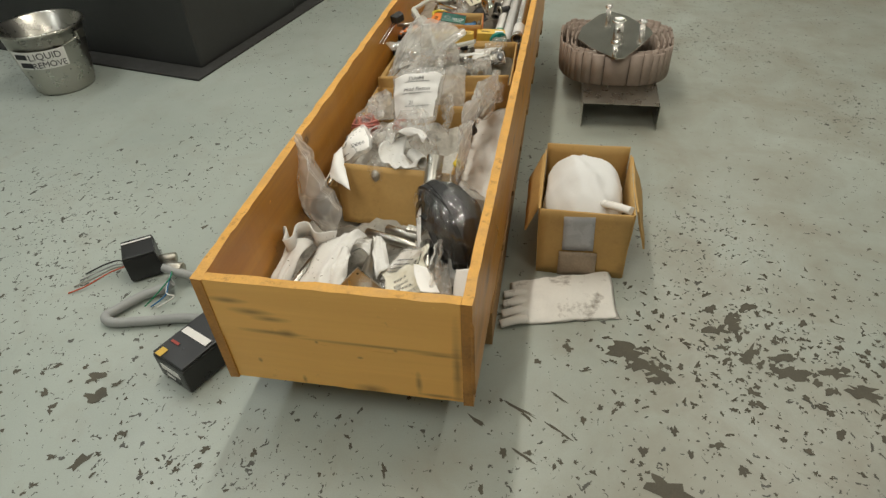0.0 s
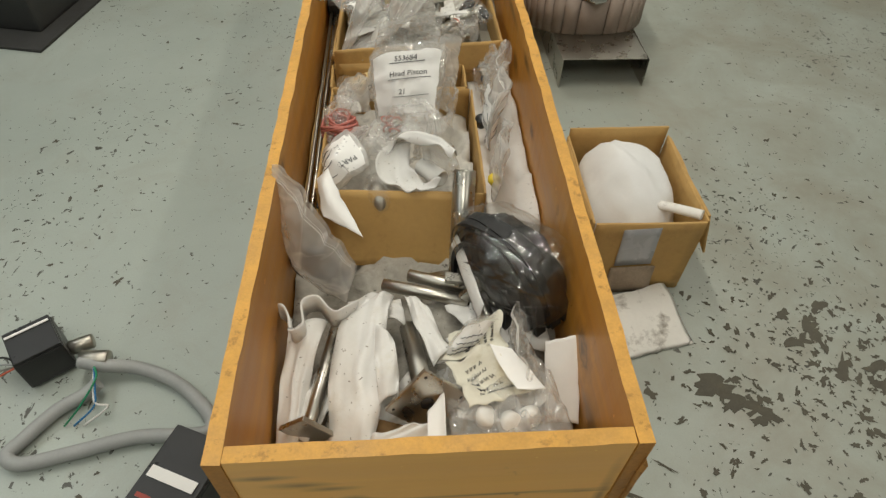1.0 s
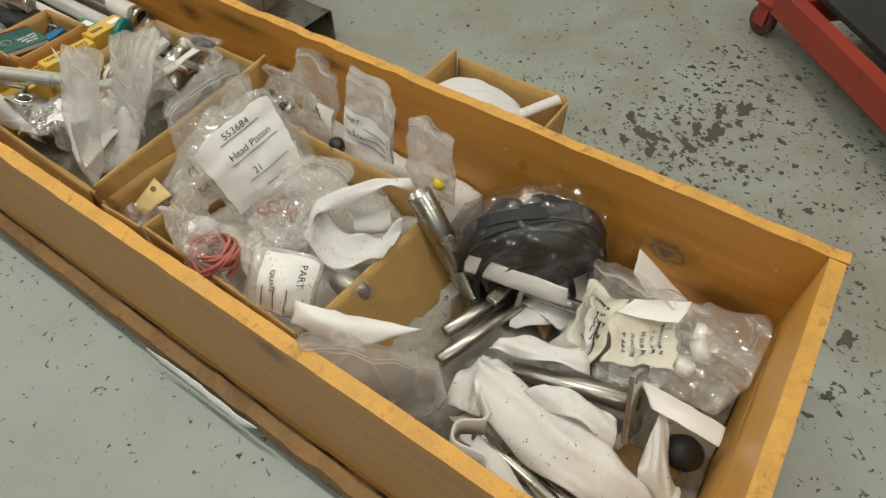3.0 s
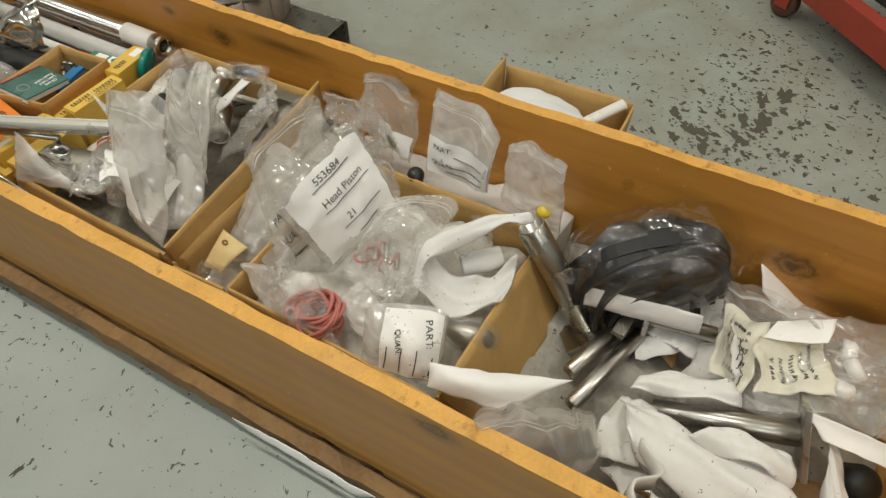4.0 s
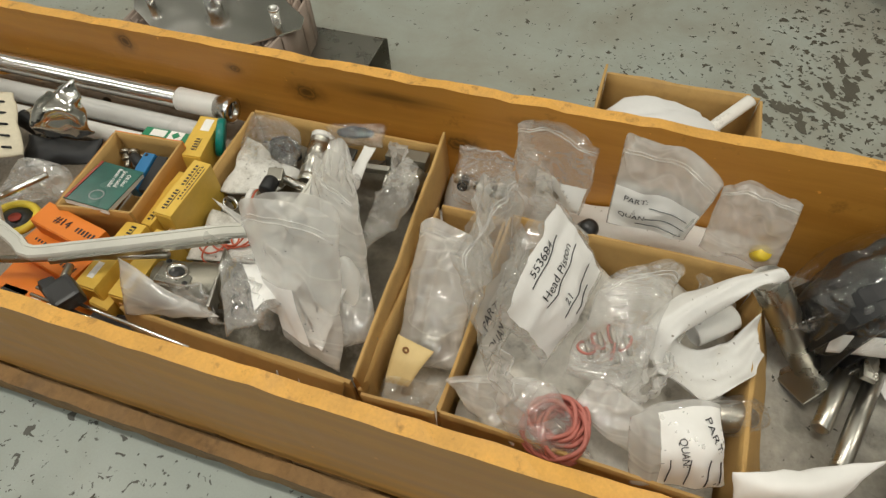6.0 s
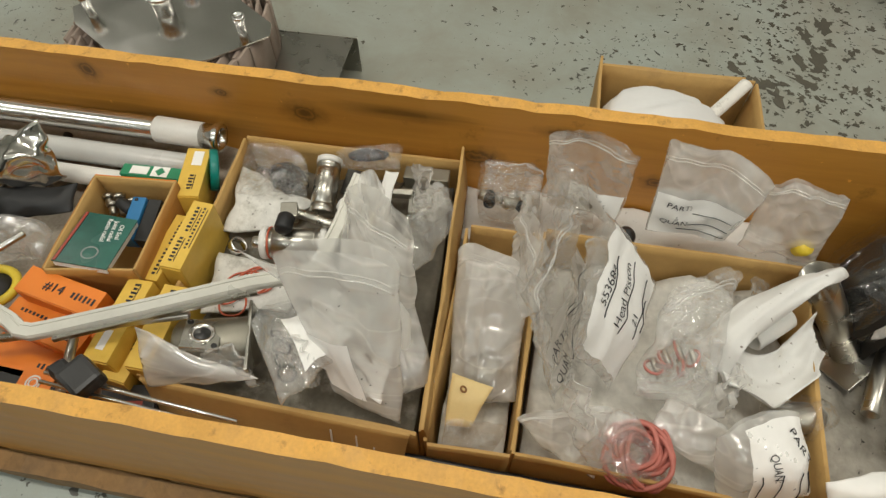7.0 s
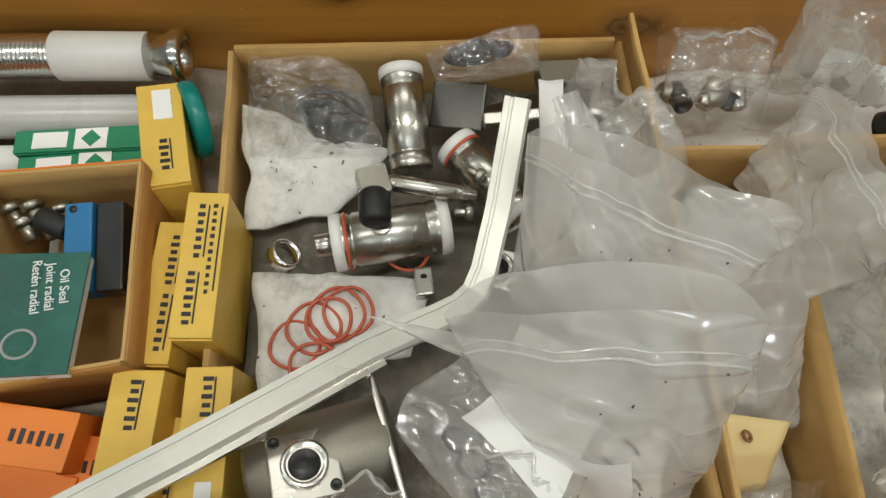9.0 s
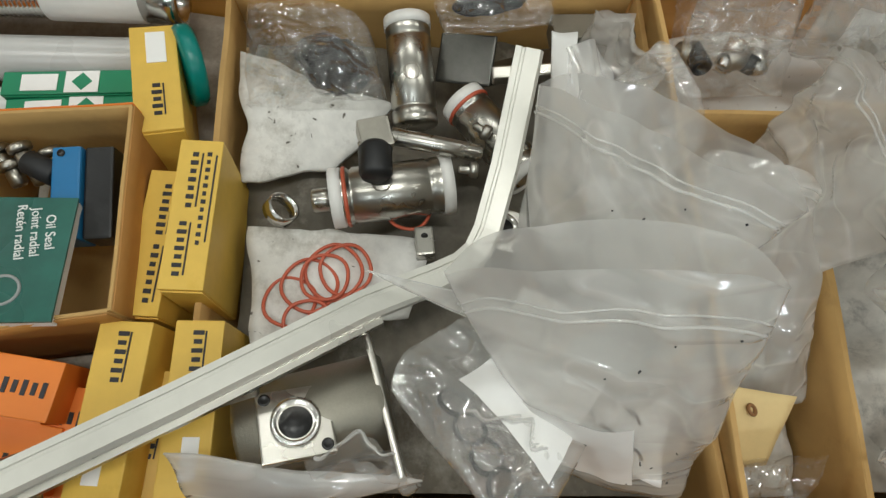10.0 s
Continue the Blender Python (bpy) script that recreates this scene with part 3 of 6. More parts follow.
def pail_text(text, a, z, size):
    r = 0.15 + 0.035 * (z - 0.06) / 0.24 + 0.006
    a = math.radians(a)
    lettering(text, pm @ Matrix.Translation((r * math.cos(a), r * math.sin(a), z)) @ pose(0, 0, 0, 90, 0, math.degrees(a) + 90), size, M_INK, paper)


pail_text("LIQUID", -58, 0.215, 0.044)
pail_text("REMOVE", -56, 0.172, 0.040)
for a, z in ((-94, 0.216), (-92, 0.173)):
    pail_r = 0.15 + 0.035 * (z - 0.06) / 0.24 + 0.006
    ar = math.radians(a)
    part("word_bar", box((0.06, 0.0008, 0.024), pm @ Matrix.Translation((pail_r * math.cos(ar), pail_r * math.sin(ar), z)) @ pose(0, 0, 0, 0, 0, a + 90), 0), M_INK, paper)

# inverted steel channel with a coil of slotted strip on it
channel = thing("steel_channel", (1.0, 1.75, 0), "inverted stainless steel channel standing on the floor", "steel channel")
part("top_plate", span((0.845, 1.565, 0.105), (1.150, 2.10, 0.108), 0.0008), M_STEEL, channel)
for x in (0.842, 1.1505):
    part("flange", span((x, 1.555, 0), (x + 0.003, 2.10, 0.110), 0.0008), M_STEEL, channel)

coil = thing("strip_coil", (0.98, 1.95, 0.108), "coil of brown slotted flexible strip lying on the channel", "coil")
for turn_no in range(4):
    rad = 0.255 - 0.022 * turn_no
    n_tabs = 34 - 3 * turn_no
    for k in range(n_tabs):
        a0, a1 = 2 * math.pi * k / n_tabs, 2 * math.pi * (k + 0.93) / n_tabs
        pts = []
        for a in (a0, a1):
            w = 1 + 0.03 * math.sin(3 * a + turn_no)
            ca, sa = (math.copysign(abs(f(a)) ** 0.66, f(a)) for f in (math.cos, math.sin))
            pts.append((0.975 + rad * 0.95 * w * ca, 1.955 + rad * 0.84 * w * sa))
        hgt = 0.108 + 0.135 + 0.006 * math.sin(k * 1.7) - 0.004 * turn_no
        q = [(*pts[0], 0.110), (*pts[1], 0.110), (*pts[1], hgt), (*pts[0], hgt)]
        part("strip_tab", sheet(q, 1, 1, 0, 0, k, 0.006), M_GREYDUCT, coil)
manifold = thing("manifold_plate", (0.96, 1.92, 0.25), "polished diamond-shaped steel plate with pipe ferrules", "steel plate")
mm = pose(0.960, 1.92, 0.258, 4, -3, 0)
bm = bmesh.new()
outline = [(-0.155, -0.03), (-0.10, -0.12), (0.0, -0.225), (0.04, -0.215), (0.12, -0.09), (0.165, 0.0), (0.155, 0.05), (0.06, 0.19), (-0.01, 0.24), (-0.06, 0.21), (-0.14, 0.08)]
bm.faces.new([bm.verts.new(mm @ Vector((x, y, 0))) for x, y in outline])
g = bmesh.ops.extrude_face_region(bm, geom=bm.faces[:])
bmesh.ops.translate(bm, verts=[v for v in g["geom"] if isinstance(v, bmesh.types.BMVert)], vec=mm.to_3x3() @ Vector((0, 0, 0.004)))
bmesh.ops.recalc_face_normals(bm, faces=bm.faces)
part("plate", bm, M_SHINY, manifold)
for x, y, r, h in ((0.02, 0.03, 0.027, 0.055), (0.0, -0.16, 0.013, 0.045), (0.12, 0.02, 0.016, 0.05), (-0.02, 0.19, 0.013, 0.05)):
    part("ferrule", lathe([(r * 0.8, 0), (r * 0.85, h * 0.7), (r * 1.15, h * 0.85), (r * 1.15, h), (r * 0.75, h), (r * 0.7, 0)], mm @ pose(x, y, 0.003), 24, None, True), M_SHINY, manifold)

# open carton with a white pillow beside the crate
CB = [(0.712, 0.625), (0.972, 0.622), (0.978, 0.945), (0.716, 0.95)]
side_box = carton("floor_carton", CB, 0.001, 0.245, "open brown cardboard box holding a white cloth bundle", 0.005, near_top={2: (0.272, 0.268)})
part("flap", sheet([(0.985, 0.64, 0.243), (0.988, 0.94, 0.243), (1.035, 0.93, 0.12), (1.025, 0.65, 0.10)], 8, 8, 0.005, 0.003, 3, 0.005), M_CARD, side_box)
part("flap", sheet([(0.708, 0.64, 0.243), (0.708, 0.93, 0.243), (0.665, 0.92, 0.15), (0.668, 0.65, 0.14)], 8, 8, 0.005, 0.003, 5, 0.005), M_CARD, side_box)
tape = part("tape_patch", sheet([(0.785, 0.6165, 0.10), (0.875, 0.6165, 0.105), (0.87, 0.6165, 0.232), (0.78, 0.6165, 0.226)], 5, 5, 0, 0.0012, 7, 0.001), plain("grey_tape", (0.45, 0.46, 0.48), 0.25), side_box, "grey plastic document pouch")
block = part("shipping_label", sheet([(0.778, 0.606, 0.012), (0.888, 0.606, 0.012), (0.888, 0.614, 0.10), (0.776, 0.614, 0.096)], 6, 6, 0.004, 0.003, 8, 0.003), plain("printed_label", (0.36, 0.28, 0.20), 0.6, vary=0.3, scale=30), side_box)

bundle = thing("cloth_bundle", (0.84, 0.78, 0.01), "plump folded white cloth bundle in the box", "cloth")
bm = bmesh.new()
bmesh.ops.create_uvsphere(bm, u_segments=40, v_segments=24, radius=1.0)
for v in bm.verts:
    p = v.co.copy()
    fold = max(0.0, 1.0 - abs(p.x * 0.8 + p.y * 0.5 - 0.25) / 0.16) * max(0.0, p.z + 0.3)
    p = Vector([math.copysign(abs(c) ** 0.82, c) for c in p]) * (1 - 0.06 * fold)
    q = Vector((0.838 + 0.127 * p.x * (1 - 0.08 * p.z), 0.790 + 0.148 * p.y, 0.155 + 0.112 * p.z + 0.030 * p.y))
    v.co = q + crumple(q, 0.018, 2, 9) + crumple(q, 0.007, 4, 26)
part("cloth", bm, M_CLOTH, bundle, smooth=True)
part("neck", sweep(curve_points([(0.86, 0.74, 0.20), (0.90, 0.700, 0.222), (0.935, 0.668, 0.236), (0.968, 0.640, 0.246)], 6), [(x * 1.3, y) for x, y in disc(0.011, 12)]), M_GLOVE, bundle)

glove = thing("soiled_glove", (0.78, 0.49, 0), "crumpled white work glove with brown oil stains", "glove")
G = [(0.655, 0.375, 0.006), (0.958, 0.445, 0.006), (0.935, 0.615, 0.03), (0.640, 0.545, 0.012)]
part("palm", pillow([G[0], G[1], G[2], G[3]], 0.018, 26, 22, 0.007, 4, 15, 0.012, 0.012), M_GLOVE, glove)
for k in range(4):
    a, b = Vector((0.70, 0.40 + 0.036 * k, 0.012)), Vector((0.625, 0.372 + 0.04 * k, 0.010))
    part("finger", sweep(curve_points([a, (a + b) / 2 + Vector((0, 0, 0.006)), b], 6), [(x * 1.3, y * 0.8) for x, y in disc(0.011, 10)]), M_GLOVE, glove)

# electrical boxes and conduit by the crate's corner
def terminal_box(name, m, size, label):
    t = thing(name, m.translation, label, "control box")
    part("housing", box(size, m, 0.006), M_BLACK, t)
    part("lid", box((size[0] * 0.96, size[1] * 0.96, 0.008), m @ pose(0, 0, size[2] / 2 + 0.004), 0.003), M_BLACK, t)
    return t


jb = pose(-0.545, 0.46, 0.052, 0, 0, 35)
jbox = terminal_box("junction_box", jb, (0.10, 0.10, 0.085), "black moulded junction box with loose cable ends")
part("white_strip", box((0.09, 0.006, 0.002), jb @ pose(0, 0.03, 0.053), 0), M_WHITE, jbox)
part("cable_gland", rod(jb @ Vector((0.05, -0.02, -0.01)), jb @ Vector((0.10, -0.03, -0.01)), 0.017), M_DULL, jbox)
for k in range(4):
    a = jb @ Vector((-0.05, 0.0, -0.01))
    pts = curve_points([a, a + Vector((-0.05, 0.02 * k - 0.03, -0.01)), a + Vector((-0.11, 0.035 * k - 0.08, -0.030)), a + Vector((-0.155, 0.03 * k - 0.11, -0.038))], 6)
    part("wire", sweep(pts, disc(0.0025, 6)), [M_REDRING, M_DULL, M_GREYPIPE, M_BLACK][k], jbox)
conduit = thing("flexible_conduit", (-0.42, 0.28, 0), "looped grey flexible electrical conduit on the floor", "conduit")
loop = curve_points([(-0.455, 0.432, 0.050), (-0.40, 0.425, 0.040), (-0.33, 0.425, 0.022), (-0.24, 0.385, 0.017), (-0.16, 0.31, 0.017), (-0.15, 0.27, 0.017), (-0.20, 0.262, 0.017), (-0.30, 0.262, 0.017), (-0.42, 0.234, 0.017), (-0.51, 0.216, 0.017), (-0.545, 0.234, 0.018), (-0.525, 0.268, 0.019), (-0.48, 0.33, 0.020), (-0.43, 0.365, 0.024), (-0.405, 0.385, 0.035)], 10)
part("hose", sweep(loop, disc(0.015, 12)), M_GREYPIPE, conduit)
part("fitting", rod((-0.455, 0.44, 0.045), (-0.395, 0.44, 0.042), 0.021, 0, 8), M_DULL, conduit)
for k, mt in enumerate((M_GREEN, M_BLUE, M_NYLON)):
    part("wire", sweep(curve_points([(-0.42, 0.42, 0.05), (-0.40, 0.38 - 0.02 * k, 0.06 - 0.012 * k), (-0.43 + 0.03 * k, 0.33, 0.03), (-0.46 + 0.02 * k, 0.30, 0.006)], 6), disc(0.0022, 6)), mt, conduit)
sb = pose(-0.172, 0.135, 0.047, 0, 0, -24)
psu = terminal_box("servo_drive_box", sb, (0.125, 0.20, 0.085), "black drive unit with white and yellow labels")
part("white_label", box((0.075, 0.001, 0.022), sb @ pose(0, -0.1008, 0.012), 0), M_WHITE, psu)
part("white_label", box((0.035, 0.001, 0.010), sb @ pose(-0.01, -0.1008, -0.018), 0), M_WHITE, psu)
part("yellow_label", box((0.022, 0.026, 0.001), sb @ pose(-0.035, -0.085, 0.0535), 0), M_YELLOW, psu)
part("red_label", box((0.03, 0.008, 0.001), sb @ pose(-0.03, -0.045, 0.0535), 0), M_RED, psu)
part("white_stripe", box((0.10, 0.022, 0.001), sb @ pose(0.0, 0.0, 0.0535), 0), M_WHITE, psu)

# red cart frame
cart = thing("red_cart", (2.05, 0.2, 0), "chipped red steel cart frame on casters", "cart")
RAIL_A, RAIL_B = Vector((1.935, 0.290, 0.140)), Vector((1.690, 0.060, 0.140))
rail_way = (RAIL_B - RAIL_A).normalized()
part("frame_rail", sweep([RAIL_A - rail_way * 0.06, RAIL_B + rail_way * 0.9], [(-0.025, -0.04), (0.025, -0.04), (0.025, 0.04), (-0.025, 0.04)], smooth=False), M_RED, cart)
across = Vector((-rail_way.y, rail_way.x, 0))
if across.x < 0:
    across = -across
part("cross_rail", sweep([RAIL_A + across * 0.03, RAIL_A + across * 0.9], [(-0.025, -0.04), (0.025, -0.04), (0.025, 0.04), (-0.025, 0.04)], smooth=False), M_RED, cart)
WH = Vector((2.008, 0.362, 0.050))
part("caster", lathe([(0.012, -0.016), (0.044, -0.016), (0.05, -0.009), (0.05, 0.009), (0.044, 0.016), (0.012, 0.016)], Matrix.Translation((WH.x, WH.y, 0.050)) @ pose(0, 0, 0, 90, 0, 60), 28, None, True), plain("brown_caster", (0.10, 0.045, 0.03), 0.6), cart)
for s in (-1, 1):
    part("fork", box((0.05, 0.006, 0.075), Matrix.Translation((WH.x, WH.y, 0.075)) @ pose(0, 0, 0, 0, 0, 60) @ pose(0, s * 0.023, 0), 0.003), M_RED, cart)
part("swivel_plate", box((0.09, 0.08, 0.012), Matrix.Translation((WH.x, WH.y, 0.118)) @ pose(0, 0, 0, 0, 0, 60), 0.003), M_RED, cart)
part("corner_plate", box((0.12, 0.10, 0.02), Matrix.Translation((WH.x + 0.05, WH.y - 0.04, 0.135)) @ pose(0, 0, 0, 0, 0, 60), 0.003), M_RED, cart)
deck_mid = (RAIL_A + RAIL_B) / 2 + across * 0.5 + rail_way * 0.4
part("deck", box((0.9, 1.2, 0.02), Matrix.Translation((deck_mid.x, deck_mid.y, 0.195)) @ pose(0, 0, 0, 0, 0, math.degrees(math.atan2(rail_way.y, rail_way.x)) + 90), 0.004), M_MACHINE, cart)

# larger bare patches where the paint has come off
rng = random.Random(5)
bm = bmesh.new()


def flake(x, y, r, stretch=1.0, ang=0.0):
    n = 15
    ph = rng.random() * 50
    lie = 0.0004 + 0.0011 * rng.random()
    vs = []
    for k in range(n):
        a = 2 * math.pi * k / n
        q = r * (0.72 + 0.8 * noise.noise(Vector((math.cos(a) * 1.6 + ph, math.sin(a) * 1.6, ph))) + 0.45 * noise.noise(Vector((math.cos(a) * 5 + ph, math.sin(a) * 5, ph))))
        u, w = q * math.cos(a) * stretch, q * math.sin(a) / stretch
        vs.append(bm.verts.new((x + u * math.cos(ang) - w * math.sin(ang), y + u * math.sin(ang) + w * math.cos(ang), lie)))
    bm.faces.new(vs)


for cx, cy, sx, sy, count, big in ((1.25, 0.42, 0.17, 0.13, 190, 0.013), (1.5, 0.30, 0.18, 0.10, 130, 0.016), (1.15, 0.15, 0.35, 0.30, 260, 0.010), (1.7, 0.55, 0.30, 0.35, 160, 0.011), (0.85, -0.25, 0.35, 0.20, 130, 0.010), (-0.35, -0.15, 0.30, 0.15, 80, 0.010), (1.0, 0.33, 0.07, 0.06, 26, 0.022), (1.35, 0.85, 0.25, 0.2, 60, 0.009),
                                   (1.2, 0.05, 0.3, 0.15, 60, 0.014), (-0.45, 0.0, 0.18, 0.12, 34, 0.012), (-0.6, 0.85, 0.3, 0.4, 46, 0.010), (-0.1, -0.15, 0.3, 0.1, 30, 0.013), (1.5, 1.5, 0.4, 0.5, 40, 0.008), (-0.35, 1.3, 0.15, 0.4, 26, 0.010)):
    for _ in range(count):
        flake(rng.gauss(cx, sx), rng.gauss(cy, sy), big * (0.25 + 0.9 * rng.random() ** 2.5), 1 + rng.random() * 0.5, rng.random() * 3.1)
for x, y, r, s, a in ((0.60, 0.05, 0.016, 2.6, -0.5), (0.72, -0.03, 0.014, 2.8, -0.5), (0.72, 0.08, 0.012, 2.4, -0.7), (0.62, 0.42, 0.010, 2.2, 0.4), (-0.45, 0.03, 0.024, 1.1, 0.3), (-0.38, 0.02, 0.016, 1.4, 0.9), (-0.28, -0.12, 0.012, 1.8, 0.3), (0.95, 0.33, 0.030, 1.2, 0.4), (1.02, 0.29, 0.032, 1.5, -0.3), (1.23, 0.44, 0.034, 1.3, 0.2), (1.22, 0.52, 0.026, 1.2, 0.8), (1.50, 0.33, 0.030, 1.4, 0.1), (1.56, 0.27, 0.036, 1.2, -0.4), (1.38, 0.36, 0.030, 1.6, 0.3), (0.86, -0.16, 0.030, 1.5, -0.3), (1.39, 0.317, 0.040, 1.3, 0.3), (1.275, 0.476, 0.034, 1.1, 0.8), (1.548, 0.274, 0.042, 1.3, 0.1), (1.325, 0.542, 0.026, 1.4, 0.5), (1.304, 0.373, 0.030, 1.3, 0.9), (0.977, 0.333, 0.036, 1.2, 0.2), (1.046, 0.265, 0.044, 1.3, -0.2), (1.044, -0.062, 0.045, 1.5, -0.5), (-0.416, -0.021, 0.030, 1.2, 0.4), (-0.044, -0.127, 0.016, 1.3, 0.9), (0.703, 0.099, 0.020, 3.2, -0.45), (0.803, 0.048, 0.016, 3.0, -0.6), (0.80, 0.148, 0.014, 2.8, -0.6), (-0.336, -0.209, 0.024, 1.6, 1.0)):
    flake(x, y, r, s, a)
tagged(part("paint_chips", bm, plain("bare_concrete", (0.095, 0.088, 0.066), 0.8, vary=0.25, scale=40)), "dark bare patches chipped out of floor paint", "paint chips", kind="stuff")

# ---- cartons inside the crate ----
FLOOR_IN = LOW + 0.021
front_carton = carton("inner_carton", [(0.085, 0.665), (0.445, 0.640), (0.452, 1.035), (0.098, 1.050)], FLOOR_IN, 0.335, "open brown cardboard carton of bagged parts", 0.004)
carton("narrow_carton", [(0.095, 1.056), (0.440, 1.050), (0.440, 1.160), (0.092, 1.165)], FLOOR_IN, 0.335, "narrow open cardboard carton with tagged bags", 0.004)
parts_carton = carton("parts_carton", [(0.098, 1.180), (0.560, 1.195), (0.556, 1.575), (0.110, 1.570)], FLOOR_IN, 0.352, "open cardboard carton of steel pistons and valves", 0.005)
part("flap", sheet([(0.115, 0.585, 0.175), (0.405, 0.572, 0.168), (0.443, 0.640, 0.332), (0.090, 0.659, 0.334)], 12, 10, 0.0, 0.003, 3, 0.004, 7), M_CARD, front_carton)
part("flap", sheet([(0.070, 1.20, 0.268), (0.076, 1.55, 0.268), (0.104, 1.565, 0.354), (0.092, 1.188, 0.354)], 12, 8, 0.0, 0.003, 6, 0.004, 7), M_CARD, parts_carton)
part("flap", sheet([(0.100, 1.168, 0.30), (0.555, 1.180, 0.30), (0.562, 1.188, 0.392), (0.094, 1.172, 0.372)], 12, 8, 0.0, 0.004, 8, 0.004, 7), M_CARD, parts_carton)

for y in (1.296, 1.261, 1.237):
    part("slot", box((0.0012, 0.0022, 0.030), pose(0.0815, y, 0.318, 0, 16, 0), 0), M_NYLON, parts_carton)

# ---- bags ----
class Bag:
    """A film bag between four corners: a, b at the filled end; c, d at the open end."""

    def __init__(self, name, corners, label, thick=0.03, amp=0.006, seed=0, scale=15.0, bulge=0.0, mouth=0.006, wave=0.0, film=None, nu=48, nv=48, category="plastic bag", group="parts bags", zip_line=True, lip=0.10):
        self.c = [Vector(q) for q in corners]
        self.k = (thick, amp, seed, scale, bulge, mouth, wave)
        a, b, c, d = self.c
        self.n = (b - a + c - d).cross(d - a + c - b).normalized()
        self.t = thing(name, min(self.c, key=lambda q: q.z), label, category, group)
        bm = bmesh.new()
        grid = {}
        for i in range(nu + 1):
            for j in range(nv + 1):
                u, w = i / nu, j / nv
                for s in (1, -1):
                    if s == -1 and (i in (0, nu) or j == 0):
                        grid[i, j, s] = grid[i, j, 1]
                    else:
                        grid[i, j, s] = bm.verts.new(self.point(u, w, s))
        for i in range(nu):
            for j in range(nv):
                for s in (1, -1):
                    q = list(dict.fromkeys(grid[p] for p in ((i, j, s), (i + 1, j, s), (i + 1, j + 1, s), (i, j + 1, s))))
                    if len(q) > 2 and bm.faces.get(q) is None:
                        bm.faces.new(q if s == 1 else q[::-1]).smooth = True
        part("film", bm, film or M_FILM, self.t)
        if zip_line:
            for gap, thick_line in ((0.0, 0.0012), (0.03, 0.0008)):
                pts = [self.point(0.02 + 0.96 * i / 30, 1 - lip + gap, 1, 0.0012) for i in range(31)]
                part("zip_strip", sweep(pts, disc(thick_line, 6)), M_FILM, self.t)

    def point(self, u, w, s=1, lift=0.0):
        thick, amp, seed, scale, bulge, mouth, wave = self.k
        a, b, c, d = self.c
        w = w * (1 - 0.11 * abs(2 * u - 1) ** 4)
        p = a * (1 - u) * (1 - w) + b * u * (1 - w) + c * u * w + d * (1 - u) * w
        h = (max(0.0, 4 * u * (1 - u))) ** 0.5 * 0.5 * (thick * math.sin(math.pi * min(1, w * 0.75 + 0.08)) * (1 - w) ** 0.7 + mouth * w * w) if w > 0 else 0
        p = p + self.n * (bulge * 4 * u * (1 - u) * math.sin(math.pi * min(1, w * 0.8 + 0.1)) + wave * math.sin(2.6 * math.pi * u + seed) * w)
        p = p + crumple(p, amp * 0.7, seed, scale) + crumple(p, amp * 0.15, seed + 9, scale * 2.6)
        q = p * scale * 1.3 + Vector((seed * 3.7, seed, 0))
        p = p + self.n * amp * 1.7 * (0.45 - 1.6 * abs(noise.noise(q))) + self.n * amp * 0.6 * (0.4 - 1.6 * abs(noise.noise(q * 2.1)))
        run = noise.noise(Vector((u * 4.2 + seed, w * 1.1, seed * 0.7)))
        p = p + self.n * amp * 0.8 * (0.3 - 1.5 * abs(run)) * min(1.0, 0.3 + w * 1.2)
        if s == -1:
            p = p + crumple(p, amp * 0.7, seed + 2, scale)
        return p + self.n * (s * h + lift)

    def specks(self, count, seed):
        r, bm = random.Random(seed), bmesh.new()
        for _ in range(count):
            p = self.point(r.uniform(0.1, 0.9), r.uniform(0.1, 0.95), 1, 0.0012)
            box((r.uniform(0.0008, 0.0025), r.uniform(0.0005, 0.0011), 0.0006), Matrix.Translation(p) @ pose(0, 0, 0, 0, 0, r.uniform(0, 180)), 0, bm)
        tagged(part("black_specks", bm, M_INK, self.t), kind="stuff")

    def panel(self, u0, w0, u1, w1, side=1, material=None, name="paper_panel", lift=0.0012, n=12, rag=0.0):
        bm = bmesh.new()
        rows = []
        for i in range(n + 1):
            r = []
            for j in range(n + 1):
                u, w = u0 + (u1 - u0) * i / n, w0 + (w1 - w0) * j / n
                if rag:
                    u += rag * noise.noise(Vector((i * 0.7, j * 0.7, u0 * 9)))
                    w += rag * noise.noise(Vector((i * 0.7, j * 0.7, w0 * 9 + 5)))
                r.append(bm.verts.new(self.point(min(0.985, max(0.015, u)), min(0.99, max(0.02, w)), side, side * lift)))
            rows.append(r)
        for i in range(n):
            for j in range(n):
                bm.faces.new((rows[i][j], rows[i + 1][j], rows[i + 1][j + 1], rows[i][j + 1])).smooth = True
        return part(name, bm, material or M_WHITE, self.t)

    def letters(self, text, u, w, size, side=1, lift=0.0028, turn=0.0, parent=None, material=None):
        """Letters that follow the film; size as a share of the width."""
        c = bpy.data.curves.new("letters", "FONT")
        c.body, c.size, c.align_x, c.align_y = text, 1.0, "LEFT", "CENTER"
        tmp = bpy.data.objects.new("letters", c)
        me = bpy.data.meshes.new_from_object(tmp)
        bpy.data.objects.remove(tmp)
        bpy.data.curves.remove(c)
        ratio = (self.c[1] - self.c[0]).length / max(1e-4, ((self.c[3] - self.c[0]).length + (self.c[2] - self.c[1]).length) / 2)
        base = world_base(parent or self.t)
        ct, st = math.cos(math.radians(turn)), math.sin(math.radians(turn))
        for v in me.vertices:
            x, y = v.co.x * size, v.co.y * size
            x, y = x * ct - y * st, x * st + y * ct
